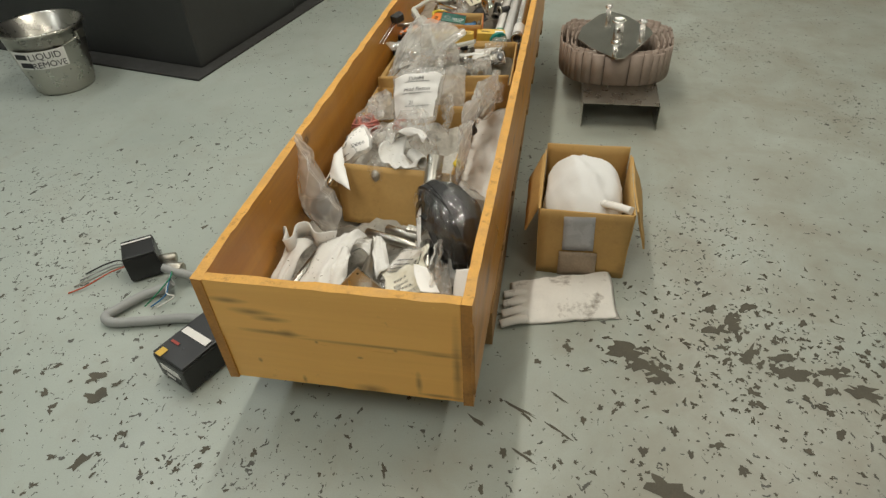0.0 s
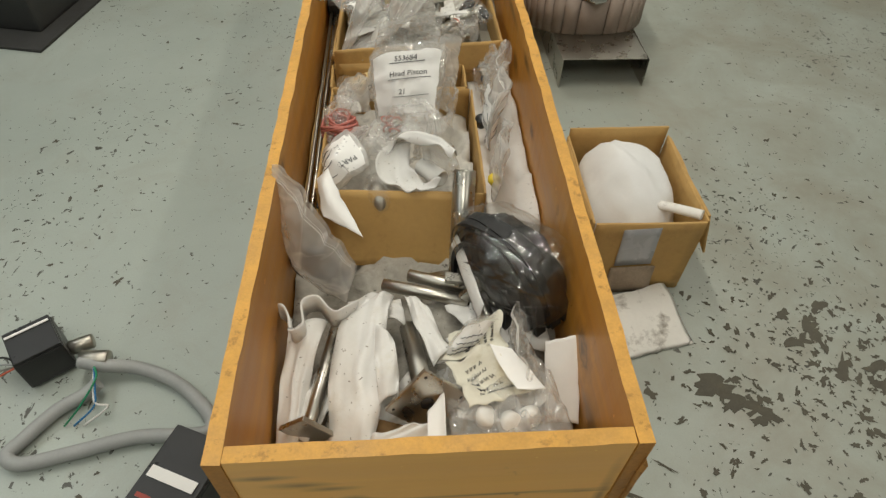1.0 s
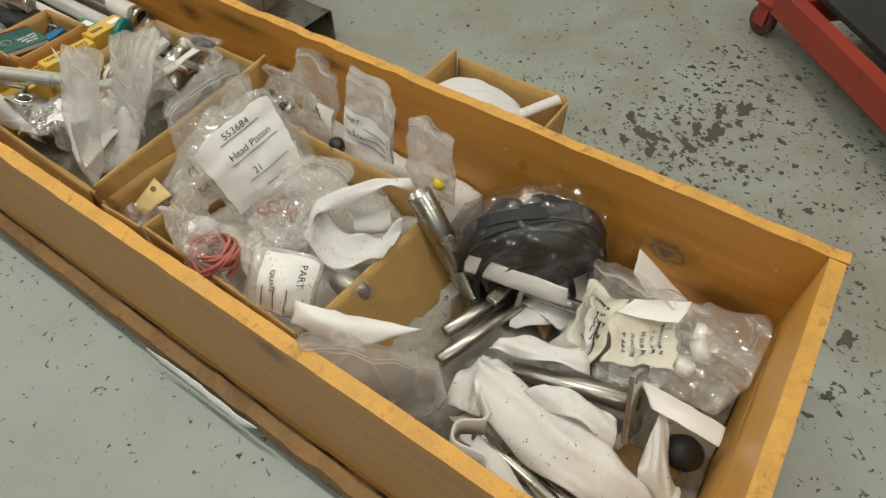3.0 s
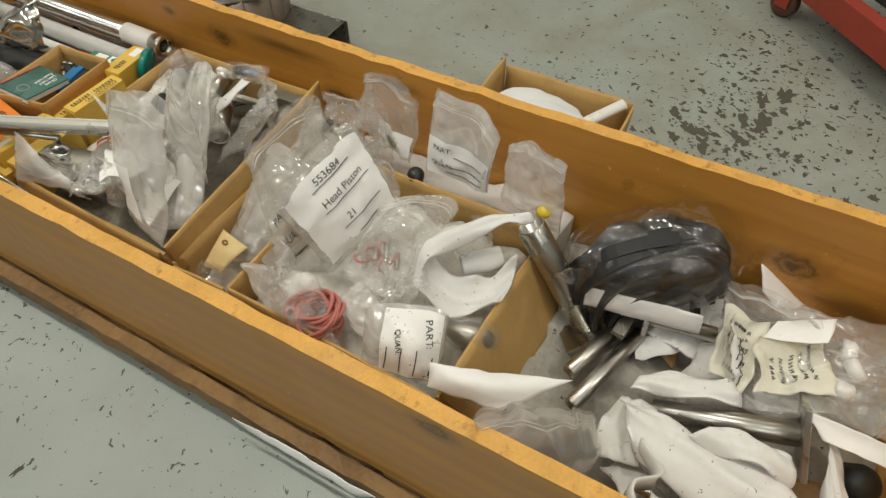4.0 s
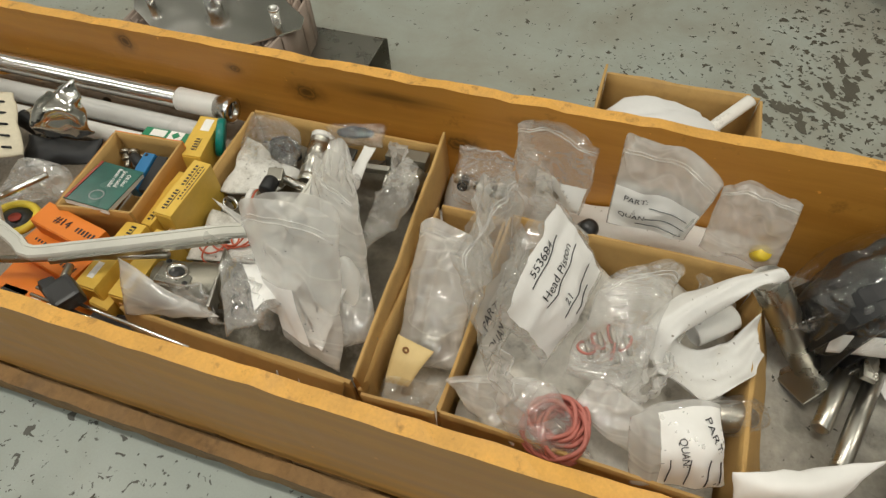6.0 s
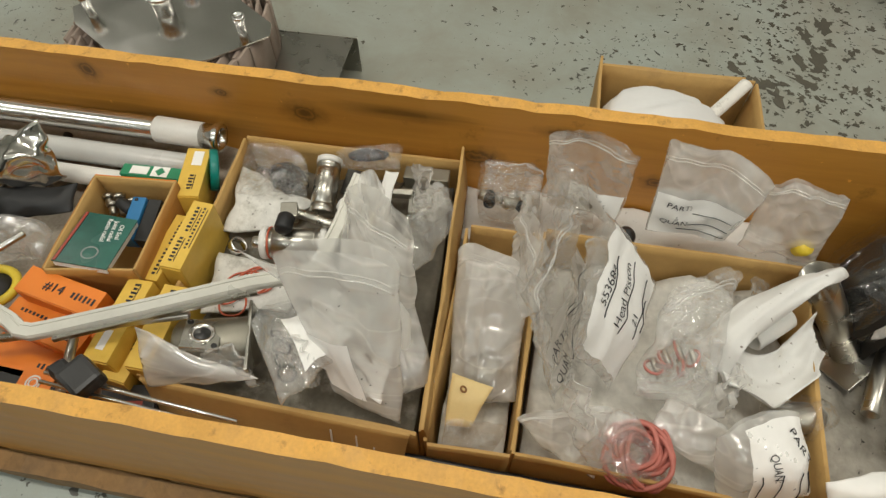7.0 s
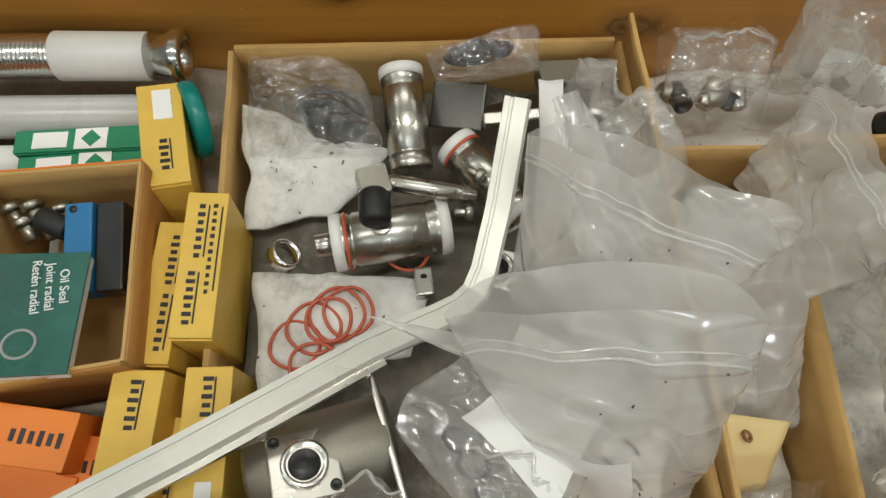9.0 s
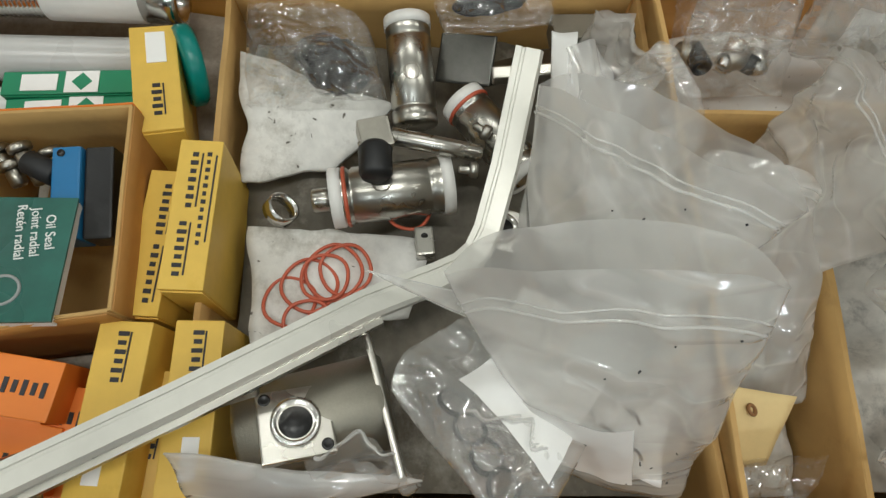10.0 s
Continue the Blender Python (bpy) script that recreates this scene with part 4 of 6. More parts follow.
            v.co = self.point(min(0.99, max(0.01, u + (x if side == 1 else -x))), min(0.99, max(0.01, w + y * ratio)), side, side * lift) - base
        me.materials.clear()
        me.materials.append(material or M_INK)
        ob = new("lettering", me)
        ob.parent = parent or self.t

    def strokes(self, rows, side=1, lift=0.0026, parent=None, wild=0.0):
        """Pen strokes: (u, w, u2, w2, width in metres)."""
        for k, (u, w, u2, w2, width) in enumerate(rows):
            pts = []
            for i in range(15):
                f = i / 14
                z = wild * math.sin(i * 2.4 + k) if wild else 0
                pts.append(self.point(u + (u2 - u) * f, w + (w2 - w) * f + z, side, side * lift))
            part("pen_stroke", sweep(pts, disc(width, 4)), M_INK, parent or self.t)


def fill(name, corners_xy, z0, z1, amp, seed, material, label, category, scale=16.0, n=26):
    """A heap that fills a compartment from z0 up to about z1."""
    c = [Vector((x, y, 0)) for x, y in corners_xy]
    bm = bmesh.new()
    top, low = [], []
    for i in range(n + 1):
        tr, lr = [], []
        for j in range(n + 1):
            u, w = i / n, j / n
            p = c[0] * (1 - u) * (1 - w) + c[1] * u * (1 - w) + c[2] * u * w + c[3] * (1 - u) * w
            q = Vector((p.x, p.y, z1))
            h = crumple(q, amp, seed, scale).z + crumple(q, amp * 0.5, seed + 3, scale * 2.3).z
            tr.append(bm.verts.new((p.x, p.y, z1 + h)))
            lr.append(bm.verts.new((p.x, p.y, z0)))
        top.append(tr)
        low.append(lr)
    for i in range(n):
        for j in range(n):
            bm.faces.new((top[i][j], top[i + 1][j], top[i + 1][j + 1], top[i][j + 1])).smooth = True
            bm.faces.new((low[i][j], low[i][j + 1], low[i + 1][j + 1], low[i + 1][j]))
    rim = [(i, 0) for i in range(n)] + [(n, j) for j in range(n)] + [(i, n) for i in range(n, 0, -1)] + [(0, j) for j in range(n, 0, -1)]
    for (i, j), (k, l) in zip(rim, rim[1:] + rim[:1]):
        bm.faces.new((top[i][j], low[i][j], low[k][l], top[k][l]))
    return tagged(part(name, bm, material), label, category)


def lump(center, radii, turn, amp, seed, scale=14.0, ridges=0.0, count=9, seg=36):
    bm = bmesh.new()
    bmesh.ops.create_uvsphere(bm, u_segments=seg, v_segments=seg * 2 // 3, radius=1.0)
    m = Matrix.Translation(center) @ turn
    for v in bm.verts:
        p = v.co.copy()
        k = 1 + ridges * math.sin(count * p.x * 1.6)
        q = m @ Vector((p.x * radii[0], p.y * radii[1] * k, p.z * radii[2] * k))
        v.co = q + crumple(q, amp, seed, scale) + crumple(q, amp * 0.4, seed + 5, scale * 3)
    for f in bm.faces:
        f.smooth = True
    return bm


def foam_sheet(corners, label, seed, bulge=0.02, amp=0.010, thick=0.002, scale=11.0, material=None, name="foam_wrap", category="foam wrap", wave=0.0, rag=0.004):
    t = thing(name, min((Vector(q) for q in corners), key=lambda q: q.z), label, category, "wrapping sheets")
    part("sheet", sheet(corners, 20, 20, bulge, amp, seed, thick, scale, wave=wave, rag=rag), material or M_FOAM, t)
    return t


# ---- near end of the crate ----
# Darker tone and blotches stand in for shaded gaps; the specks are grime.
fill("crate_padding", [(0.026, 0.03), (0.572, 0.03), (0.578, 0.655), (0.034, 0.66)], FLOOR_IN - 0.0005, 0.180, 0.034, 3, plain("soiled_shaded_lining", (0.36, 0.34, 0.295), 0.8, vary=0.45, scale=12, bump=0.4, dirt_or_shade=(0.07, 0.06, 0.05), specks=(0.03, 0.025, 0.02)), "crumpled soiled white packing lining the crate bottom, gaps painted dark", "packing")



def draped(left, right, label, seed, bulge=0.012, fold=0.007, thick=0.003, material=None, name="foam_wrap", category="foam wrap", parent=None, part_name="sheet"):
    """A soft strip hung between two edge lines, with folds along its length and curling rims."""
    ls, rs = curve_points(left, 9), curve_points(right, 9)
    nv = 18
    bm = bmesh.new()
    top, low = [], []
    for i, (a, c) in enumerate(zip(ls, rs)):
        tr, lr = [], []
        for j in range(nv + 1):
            w = j / nv
            p = a.lerp(c, w)
            ridge = 0.4 - 1.7 * abs(noise.noise(Vector((w * 3.1 + seed, i * 0.07, seed * 1.7))))
            rim = 0.010 * abs(2 * w - 1) ** 5 * math.sin(i * 0.5 + seed + w * 3)
            p = p + Vector((0, 0, bulge * 4 * w * (1 - w) + fold * ridge + rim)) + crumple(p, 0.006, seed, 18)
            tr.append(bm.verts.new(p + Vector((0, 0, thick / 2))))
            lr.append(bm.verts.new(p - Vector((0, 0, thick / 2))))
        top.append(tr)
        low.append(lr)
    n = len(top) - 1
    for i in range(n):
        for j in range(nv):
            bm.faces.new((top[i][j], top[i + 1][j], top[i + 1][j + 1], top[i][j + 1])).smooth = True
            bm.faces.new((low[i][j], low[i][j + 1], low[i + 1][j + 1], low[i + 1][j])).smooth = True
    rim = [(i, 0) for i in range(n)] + [(n, j) for j in range(nv)] + [(i, nv) for i in range(n, 0, -1)] + [(0, j) for j in range(nv, 0, -1)]
    for (i, j), (k, l) in zip(rim, rim[1:] + rim[:1]):
        bm.faces.new((top[i][j], low[i][j], low[k][l], top[k][l]))
    bmesh.ops.recalc_face_normals(bm, faces=bm.faces)
    if parent is None:
        parent = thing(name, min((Vector(q) for q in left), key=lambda q: q.z), label, category, "wrapping sheets")
    part(part_name, bm, material or M_FOAM, parent)
    return parent


draped([(0.189, 0.402, 0.27), (0.154, 0.361, 0.275), (0.127, 0.270, 0.265), (0.130, 0.175, 0.250), (0.129, 0.105, 0.23)], [(0.245, 0.423, 0.27), (0.228, 0.324, 0.285), (0.222, 0.208, 0.275), (0.212, 0.132, 0.255), (0.186, 0.072, 0.23)], "wide white foam sheet draped over steel rods", 2, 0.014, 0.010)
draped([(0.050, 0.335, 0.275), (0.040, 0.257, 0.255), (0.036, 0.150, 0.215), (0.040, 0.080, 0.20)], [(0.121, 0.346, 0.290), (0.100, 0.260, 0.270), (0.078, 0.155, 0.230), (0.070, 0.080, 0.205)], "long white foam strip hanging beside the rods", 8, 0.010, 0.008)
draped([(0.214, 0.322, 0.295), (0.209, 0.237, 0.300), (0.216, 0.175, 0.280)], [(0.243, 0.293, 0.300), (0.252, 0.234, 0.305), (0.250, 0.185, 0.288)], "bright narrow fold of white foam wrap", 9, 0.010, 0.004)
draped([(0.265, 0.415, 0.258), (0.282, 0.347, 0.270), (0.318, 0.252, 0.268)], [(0.297, 0.410, 0.265), (0.323, 0.350, 0.275), (0.352, 0.275, 0.270)], "creased band of white foam over steel rods", 14, 0.006, 0.005)
draped([(0.191, 0.103, 0.225), (0.209, 0.124, 0.255), (0.255, 0.130, 0.268)], [(0.204, 0.050, 0.220), (0.253, 0.085, 0.250), (0.332, 0.135, 0.258)], "crumpled white foam scrap by the end board", 10, 0.014, 0.010)
draped([(0.150, 0.430, 0.235), (0.210, 0.440, 0.240), (0.260, 0.420, 0.238)], [(0.160, 0.365, 0.240), (0.215, 0.370, 0.245), (0.265, 0.360, 0.240)], "soiled white foam under the loose rods", 17, 0.008, 0.010)
draped([(0.400, 0.430, 0.225), (0.470, 0.400, 0.225), (0.540, 0.390, 0.225)], [(0.385, 0.335, 0.232), (0.460, 0.315, 0.230), (0.550, 0.300, 0.230)], "white foam spread under the belt bag", 18, 0.006, 0.008)
foam_sheet([(0.514, 0.159, 0.215), (0.572, 0.151, 0.215), (0.589, 0.288, 0.300), (0.521, 0.272, 0.300)], "white card standing against the crate side", 11, 0.004, 0.003, material=M_WHITE, name="white_card", category="card")
foam_sheet([(0.330, 0.182, 0.300), (0.322, 0.046, 0.310), (0.293, 0.044, 0.300), (0.300, 0.147, 0.290)], "long folded white paper tag", 13, 0.006, 0.003, material=M_WHITE, name="paper_tag", category="paper")
ribbon = thing("foam_strip", (0.081, 0.312, 0.280), "curled strip of white foam tape", "foam strip", "wrapping sheets")
curl = curve_points([(0.026, 0.369, 0.275), (0.040, 0.365, 0.288), (0.053, 0.338, 0.295), (0.061, 0.306, 0.296), (0.083, 0.314, 0.305), (0.077, 0.361, 0.306), (0.104, 0.373, 0.306), (0.135, 0.344, 0.298), (0.173, 0.374, 0.280)], 7)
part("strip", sweep(curl, [(-0.002, -0.024), (0.002, -0.024), (0.0035, 0.0), (0.002, 0.024), (-0.002, 0.024), (-0.0005, 0.0)]), M_FOAM, ribbon)


def flanged_rod(p0, p1, r, plate, bore, label, hole=0.0):
    """A steel tube with a square end plate at p0."""
    t = thing("flanged_rod", min(Vector(p0), Vector(p1), key=lambda q: q.z), label, "steel rod", "steel rods")
    f = basis(p0, p1)
    part("tube", rod(p0, p1, r, bore), M_STEEL, t)
    pm2 = f @ pose(0, 0, -0.004, 0, 0, 45)
    bm = box((plate, plate, 0.009), pm2, 0.0015)
    part("end_plate", bm, M_STEEL, t)
    if hole:
        # Black discs on the solid plate stand in for the holes' dark insides.
        part("bolt_hole_shade", lathe([(hole, -0.0002), (hole, 0.0006), (0.0, 0.0006)], f @ pose(0, 0, -0.0092, 180), 24), M_BLACK, t)
        for a in range(4):
            part("bolt_hole_shade", lathe([(0.0028, 0), (0.0028, 0.0006), (0, 0.0006)], pm2 @ pose(0.4 * plate * (1 if a % 2 else -1), 0.4 * plate * (1 if a > 1 else -1), -0.0047, 180), 12), M_BLACK, t)
    return t


flanged_rod((0.300, 0.175, 0.282), (0.272, 0.369, 0.222), 0.018, 0.104, 0.0, "steel tube welded to a square plate with a hole", 0.0125)
flanged_rod((0.096, 0.147, 0.250), (0.134, 0.358, 0.250), 0.012, 0.070, 0.0, "slim steel rod with a square foot plate")
flanged_rod((0.388, 0.520, 0.200), (0.402, 0.653, 0.388), 0.0245, 0.100, 0.022, "upright hollow steel tube on a square plate")
flanged_rod((0.419, 0.426, 0.250), (0.437, 0.315, 0.250), 0.014, 0.06, 0.0, "short steel rod with a dark flange")
for p0, p1, r in (((0.221, 0.488, 0.215), (0.400, 0.427, 0.225), 0.0135), ((0.276, 0.512, 0.215), (0.414, 0.461, 0.222), 0.0135), ((0.149, 0.298, 0.225), (0.129, 0.156, 0.225), 0.009), ((-0.002, 0.329, 0.200), (-0.010, 0.263, 0.200), 0.009)):
    t = thing("steel_rod", p0, "short loose bright steel rod among packing", "steel rod", "steel rods")
    part("shaft", rod(p0, p1, r, r * 0.8), M_STEEL, t)
t = thing("steel_bar", (0.383, 0.461, 0.262), "flat milled steel bar on top of rods", "steel bar")
part("bar", box((0.065, 0.022, 0.012), Matrix.Translation((0.383, 0.458, 0.262)) @ pose(0, 0, 0, 4, 3, -8)), M_STEEL, t)
# Black stud coloured as the shade in the bar's hole.
part("bolt_hole_shade", rod(Vector((0.406, 0.457, 0.262)) + Vector((0, 0, 0.0055)), Vector((0.406, 0.457, 0.262)) + Vector((0, 0, 0.0075)), 0.004), M_BLACK, t)
t = thing("bumper_foot", (0.299, 0.085, 0.220), "round black rubber foot in the crate corner", "rubber foot")
part("foot", lathe([(0, 0.045), (0.014, 0.045), (0.024, 0.038), (0.028, 0.025), (0.026, 0.0), (0, 0)], pose(*(0.294, 0.086, 0.225), 25, -20, 0)), M_RUBBER, t)

# loose scraps of wrap between the rods
srng = random.Random(21)
for k in range(13):
    x, y = srng.uniform(0.07, 0.50), srng.uniform(0.06, 0.48)
    z0, a, s = srng.uniform(0.195, 0.232), srng.uniform(0, 6.28), srng.uniform(0.035, 0.06)
    q = [(x + s * math.cos(a + h * math.pi / 2) * (1.5 if h % 2 else 0.8), y + s * math.sin(a + h * math.pi / 2) * (1.5 if h % 2 else 0.8), z0 + srng.uniform(-0.018, 0.022)) for h in range(4)]
    if k % 4 == 3:
        t = thing("dark_offcut", q[0], "small dark offcut wedged in the wrapping", "offcut", "offcuts")
        part("strip", sheet(q, 6, 6, 0.002, 0.004, k, 0.003), M_RAW if k % 8 == 3 else M_DULL, t)
    else:
        foam_sheet(q, "small torn scrap of white foam wrap", 100 + k, 0.012, 0.014, 0.0015, 16, rag=0.012)

# black belts in a crinkled bag
belt = thing("belt_bag", (0.48, 0.46, 0.25), "coiled black rubber belts in a crinkled clear bag", "plastic bag", "parts bags")
bt = pose(0, 0, 0, 10, -8, -57)


def belt_band(m, rx, rz, wide, thick, tip):
    """One flat rubber belt folded into an arch, lying on its ends."""
    bm = bmesh.new()
    rows = []
    for k in range(25):
        a = math.pi * (k / 24.0)
        c = Vector((math.copysign(abs(math.cos(a)) ** 0.75, math.cos(a)) * rx, 0, math.sin(a) ** 0.8 * rz))
        out = Vector((math.cos(a), 0, math.sin(a))) * thick
        sway = Vector((0, tip * math.sin(a * 2.3), 0))
        rows.append([bm.verts.new(m @ (q + sway)) for q in (c + Vector((0, -wide, 0)), c + Vector((0, wide, 0)), c + out + Vector((0, wide, 0)), c + out + Vector((0, -wide, 0)))])
    for r0, r1 in zip(rows, rows[1:]):
        for e in range(4):
            bm.faces.new((r0[e], r0[(e + 1) % 4], r1[(e + 1) % 4], r1[e]))
    bm.faces.new(rows[0])
    bm.faces.new(rows[-1][::-1])
    bmesh.ops.recalc_face_normals(bm, faces=bm.faces)
    return bm


def creased_film(center, radii, turn, seed, folds=26, seg=84):
    """A film bag pulled tight over its load: rounded block with sharp pinched folds."""
    bm = lump((0, 0, 0), (1, 1, 1), Matrix.Identity(4), 0.0, seed, seg=seg)
    frng = random.Random(seed)
    cuts = []
    for _ in range(folds):
        n = Vector((frng.gauss(0, 1), frng.gauss(0, 0.7), frng.gauss(0, 0.4))).normalized()
        mid = Vector((frng.gauss(0, 1), frng.gauss(0, 1), abs(frng.gauss(0, 1)))).normalized()
        cuts.append((n, mid.dot(n), mid, frng.uniform(0.03, 0.07), frng.uniform(0.02, 0.07), frng.uniform(0.6, 1.1)))
    m = Matrix.Translation(center) @ turn
    for v in bm.verts:
        p = v.co.normalized()
        k = 1.0
        for n, off, mid, wide, high, reach in cuts:
            near = max(0.0, 1.0 - abs(p.dot(n) - off) / wide) * max(0.0, 1.0 - (p - mid).length / reach)
            k += high * near
        square = [math.copysign(abs(c) ** 0.8, c) for c in p]
        q = m @ Vector((square[0] * radii[0] * k, square[1] * radii[1] * k, square[2] * radii[2] * k))
        v.co = q + crumple(q, 0.008, seed, 22)
    return bm


for k in range(9):
    off = (k - 4) / 4.6
    full = math.sqrt(1 - off * off)
    part("belt", belt_band(Matrix.Translation((0.487, 0.452, 0.236)) @ bt @ pose(0.004 * (k % 3 - 1), off * 0.078, 0, 14 * off, 0, 5 * (k % 2)), 0.118 * full + 0.012, 0.150 * full + 0.022, 0.0115, 0.010, 0.004 * (1 - k % 3)), M_RUBBER, belt)
part("inner_belt", lump((0.487, 0.452, 0.300), (0.128, 0.076, 0.110), bt, 0.006, 6, 20, 0.06, 7), M_RUBBER, belt)
part("film", creased_film((0.487, 0.452, 0.314), (0.147, 0.089, 0.100), bt, 5, 46), M_BELT_FILM, belt)
draped([(0.372, 0.592, 0.318), (0.392, 0.555, 0.345), (0.420, 0.520, 0.370)], [(0.385, 0.560, 0.300), (0.400, 0.530, 0.305), (0.415, 0.480, 0.300)], "", 31, 0.004, 0.004, 0.0008, M_CRINKLE, parent=belt, part_name="film_tail")
part("paper_panel", sheet([(0.368, 0.532, 0.285), (0.408, 0.345, 0.276), (0.416, 0.350, 0.314), (0.378, 0.536, 0.322)], 10, 6, 0.006, 0.003, 4, 0.0008), M_WHITE, belt)

# pointed bag leaning on the side with a dark disc
b = Bag("pointed_bag", [(0.034, 0.535, 0.232), (0.150, 0.418, 0.240), (0.176, 0.455, 0.335), (0.024, 0.582, 0.508)], "frosted bag with a dark disc leaning on the side board", 0.085, 0.006, 3, 11, 0.022, 0.010, film=M_FROST)
part("contents", lathe([(0, 0), (0.040, 0), (0.042, 0.004), (0.042, 0.022), (0.02, 0.026), (0.018, 0.03), (0, 0.03)], pose(*(0.108, 0.500, 0.285), 30, -15, 0)), M_RUBBER, b.t)
part("block", box((0.045, 0.038, 0.016), pose(0.135, 0.455, 0.292, 25, -10, 40), 0.003), M_RUBBER, b.t)
b.panel(0.04, 0.04, 0.42, 0.22, rag=0.02)
b.strokes([(0.10, 0.10, 0.38, 0.11, 0.0008), (0.10, 0.16, 0.36, 0.17, 0.0008)], wild=0.010, lift=0.003)

# clear bags with handwritten sheets
b = Bag("clear_bag", [(0.322, 0.252, 0.255), (0.492, 0.312, 0.270), (0.554, 0.033, 0.325), (0.343, 0.049, 0.310)], "clear bag with a handwritten paper and white caps", 0.075, 0.010, 5, 14, 0.02, 0.012, film=M_CLEAR)
b.panel(0.08, 0.12, 0.92, 0.52, rag=0.03)
b.strokes([(0.2, 0.22, 0.82, 0.24, 0.0008), (0.18, 0.29, 0.8, 0.31, 0.0008), (0.22, 0.36, 0.75, 0.38, 0.0008), (0.25, 0.44, 0.7, 0.45, 0.0008)], wild=0.018, lift=0.004)
for k in range(3):
    p = on_patch([q for q in b.c], 0.3 + 0.2 * k, 0.6 + 0.05 * (k % 2))
    part("cap", lathe([(0, 0.02), (0.016, 0.02), (0.019, 0.015), (0.019, 0), (0, 0)], Matrix.Translation(p) @ pose(0, 0, -0.01, 40 * k, 30, 0)), M_NYLON, b.t)
b = Bag("clear_bag", [(0.315, 0.264, 0.240), (0.363, 0.274, 0.250), (0.448, 0.317, 0.325), (0.381, 0.315, 0.325)], "small clear bag with a folded handwritten note", 0.03, 0.006, 7, 16, 0.0, 0.008, film=M_CLEAR, zip_line=False)
b.panel(0.05, 0.08, 0.95, 0.92, rag=0.02)
b.strokes([(0.15, 0.3, 0.9, 0.3, 0.0008), (0.15, 0.42, 0.9, 0.42, 0.0008), (0.15, 0.55, 0.85, 0.55, 0.0008), (0.15, 0.68, 0.8, 0.68, 0.0008)], wild=0.02, lift=0.004)
b = Bag("clear_bag", [(0.470, 0.316, 0.250), (0.498, 0.198, 0.250), (0.470, 0.180, 0.330), (0.475, 0.337, 0.360)], "empty crumpled clear bag by the side board", 0.03, 0.010, 8, 14, 0.0, 0.015, film=M_CLEAR)

def written_note(corners, label, seed, rows, big=0.0009):
    """A crumpled paper with pen scribbles."""
    t = thing("handwritten_note", min((Vector(q) for q in corners), key=lambda q: q.z), label, "paper", "handwritten notes")
    nu = 22
    bm = sheet(corners, nu, nu, 0.016, 0.015, seed, 0.0008, 13, rag=0.010)
    part("sheet", bm, M_OLDPAPER, t)
    grid, nrm = surface(corners, nu, nu, 0.016, 0.015, seed, 13)
    if nrm.z < 0:
        nrm = -nrm
    r = random.Random(seed)
    for k in range(rows):
        u, stop = 4 + r.random() * 2, nu - 3 - r.random() * 5
        while u < stop:
            j = 3 + (nu - 6) * (k + 0.5) / rows
            pts = []
            for i in range(5):
                gu, gw = min(nu, u + 0.35 * i), min(nu, max(0, j + 0.75 * math.sin(i * 2.1 + u * 3)))
                i0, j0 = int(min(gu, nu - 1)), int(min(gw, nu - 1))
                fu, fw = gu - i0, gw - j0
                p = grid[i0][j0].lerp(grid[i0 + 1][j0], fu).lerp(grid[i0][j0 + 1].lerp(grid[i0 + 1][j0 + 1], fu), fw)
                pts.append(p + nrm * 0.0018)
            part("pen_stroke", sweep(pts, disc(big * 0.75, 4)), M_INK, t)
            u += 2.1 + (1.0 if r.random() < 0.25 else 0.0)
    return t


written_note([(0.336, 0.262, 0.272), (0.347, 0.312, 0.270), (0.432, 0.326, 0.325), (0.452, 0.252, 0.325)], "crumpled yellowed note with handwriting in a clear bag", 5, 5)
written_note([(0.333, 0.250, 0.288), (0.415, 0.268, 0.312), (0.485, 0.165, 0.312), (0.374, 0.140, 0.300)], "folded handwritten note under clear film", 6, 5)
foam_sheet([(0.415, 0.262, 0.318), (0.455, 0.248, 0.322), (0.500, 0.165, 0.322), (0.450, 0.168, 0.318)], "blank white slip in a clear bag", 22, 0.006, 0.004, 0.0008, material=M_WHITE, name="paper_slip", category="paper")

# steel rails along the left side board
for k, (x, mt) in enumerate(((0.040, M_DULL), (0.054, M_STEEL), (0.068, M_BLACK))):
    t = thing("steel_rail", (x, 0.6, 0.25), "long thin steel rail lying along the side board", "steel rail", "steel rails")
    part("rail", rod((crate_x(x, 0.62), 0.62 + 0.03 * k, 0.262), (crate_x(x, 1.52), 1.55, 0.290), 0.0045, 0, 12), mt, t)
fill("kraft_packing", [(0.034, 0.67), (0.082, 0.67), (0.095, 1.56), (0.044, 1.56)], FLOOR_IN - 0.0005, 0.245, 0.01, 8, M_CARD, "folded brown kraft packing beside the cartons", "packing paper")
fill("kraft_packing", [(0.458, 0.63), (0.580, 0.62), (0.585, 1.185), (0.462, 1.180)], FLOOR_IN - 0.0005, 0.26, 0.02, 9, M_FOAM, "crumpled packing between carton and side board", "packing paper")

# white paper curl by the carton
foam_sheet([(0.085, 0.676, 0.355), (0.104, 0.569, 0.345), (0.191, 0.491, 0.355), (0.110, 0.679, 0.375)], "white curled paper sheet on the bag edge", 21, 0.016, 0.005, material=M_WHITE, name="paper_sheet", category="paper")

# ---- first carton ----
fill("bagged_parts_fill", [(0.095, 0.675), (0.436, 0.652), (0.444, 1.025), (0.106, 1.040)], FLOOR_IN + 0.0055, 0.262, 0.04, 4, M_HEAP, "heap of wrapped parts in the carton, gaps coloured dark", "packing foam")
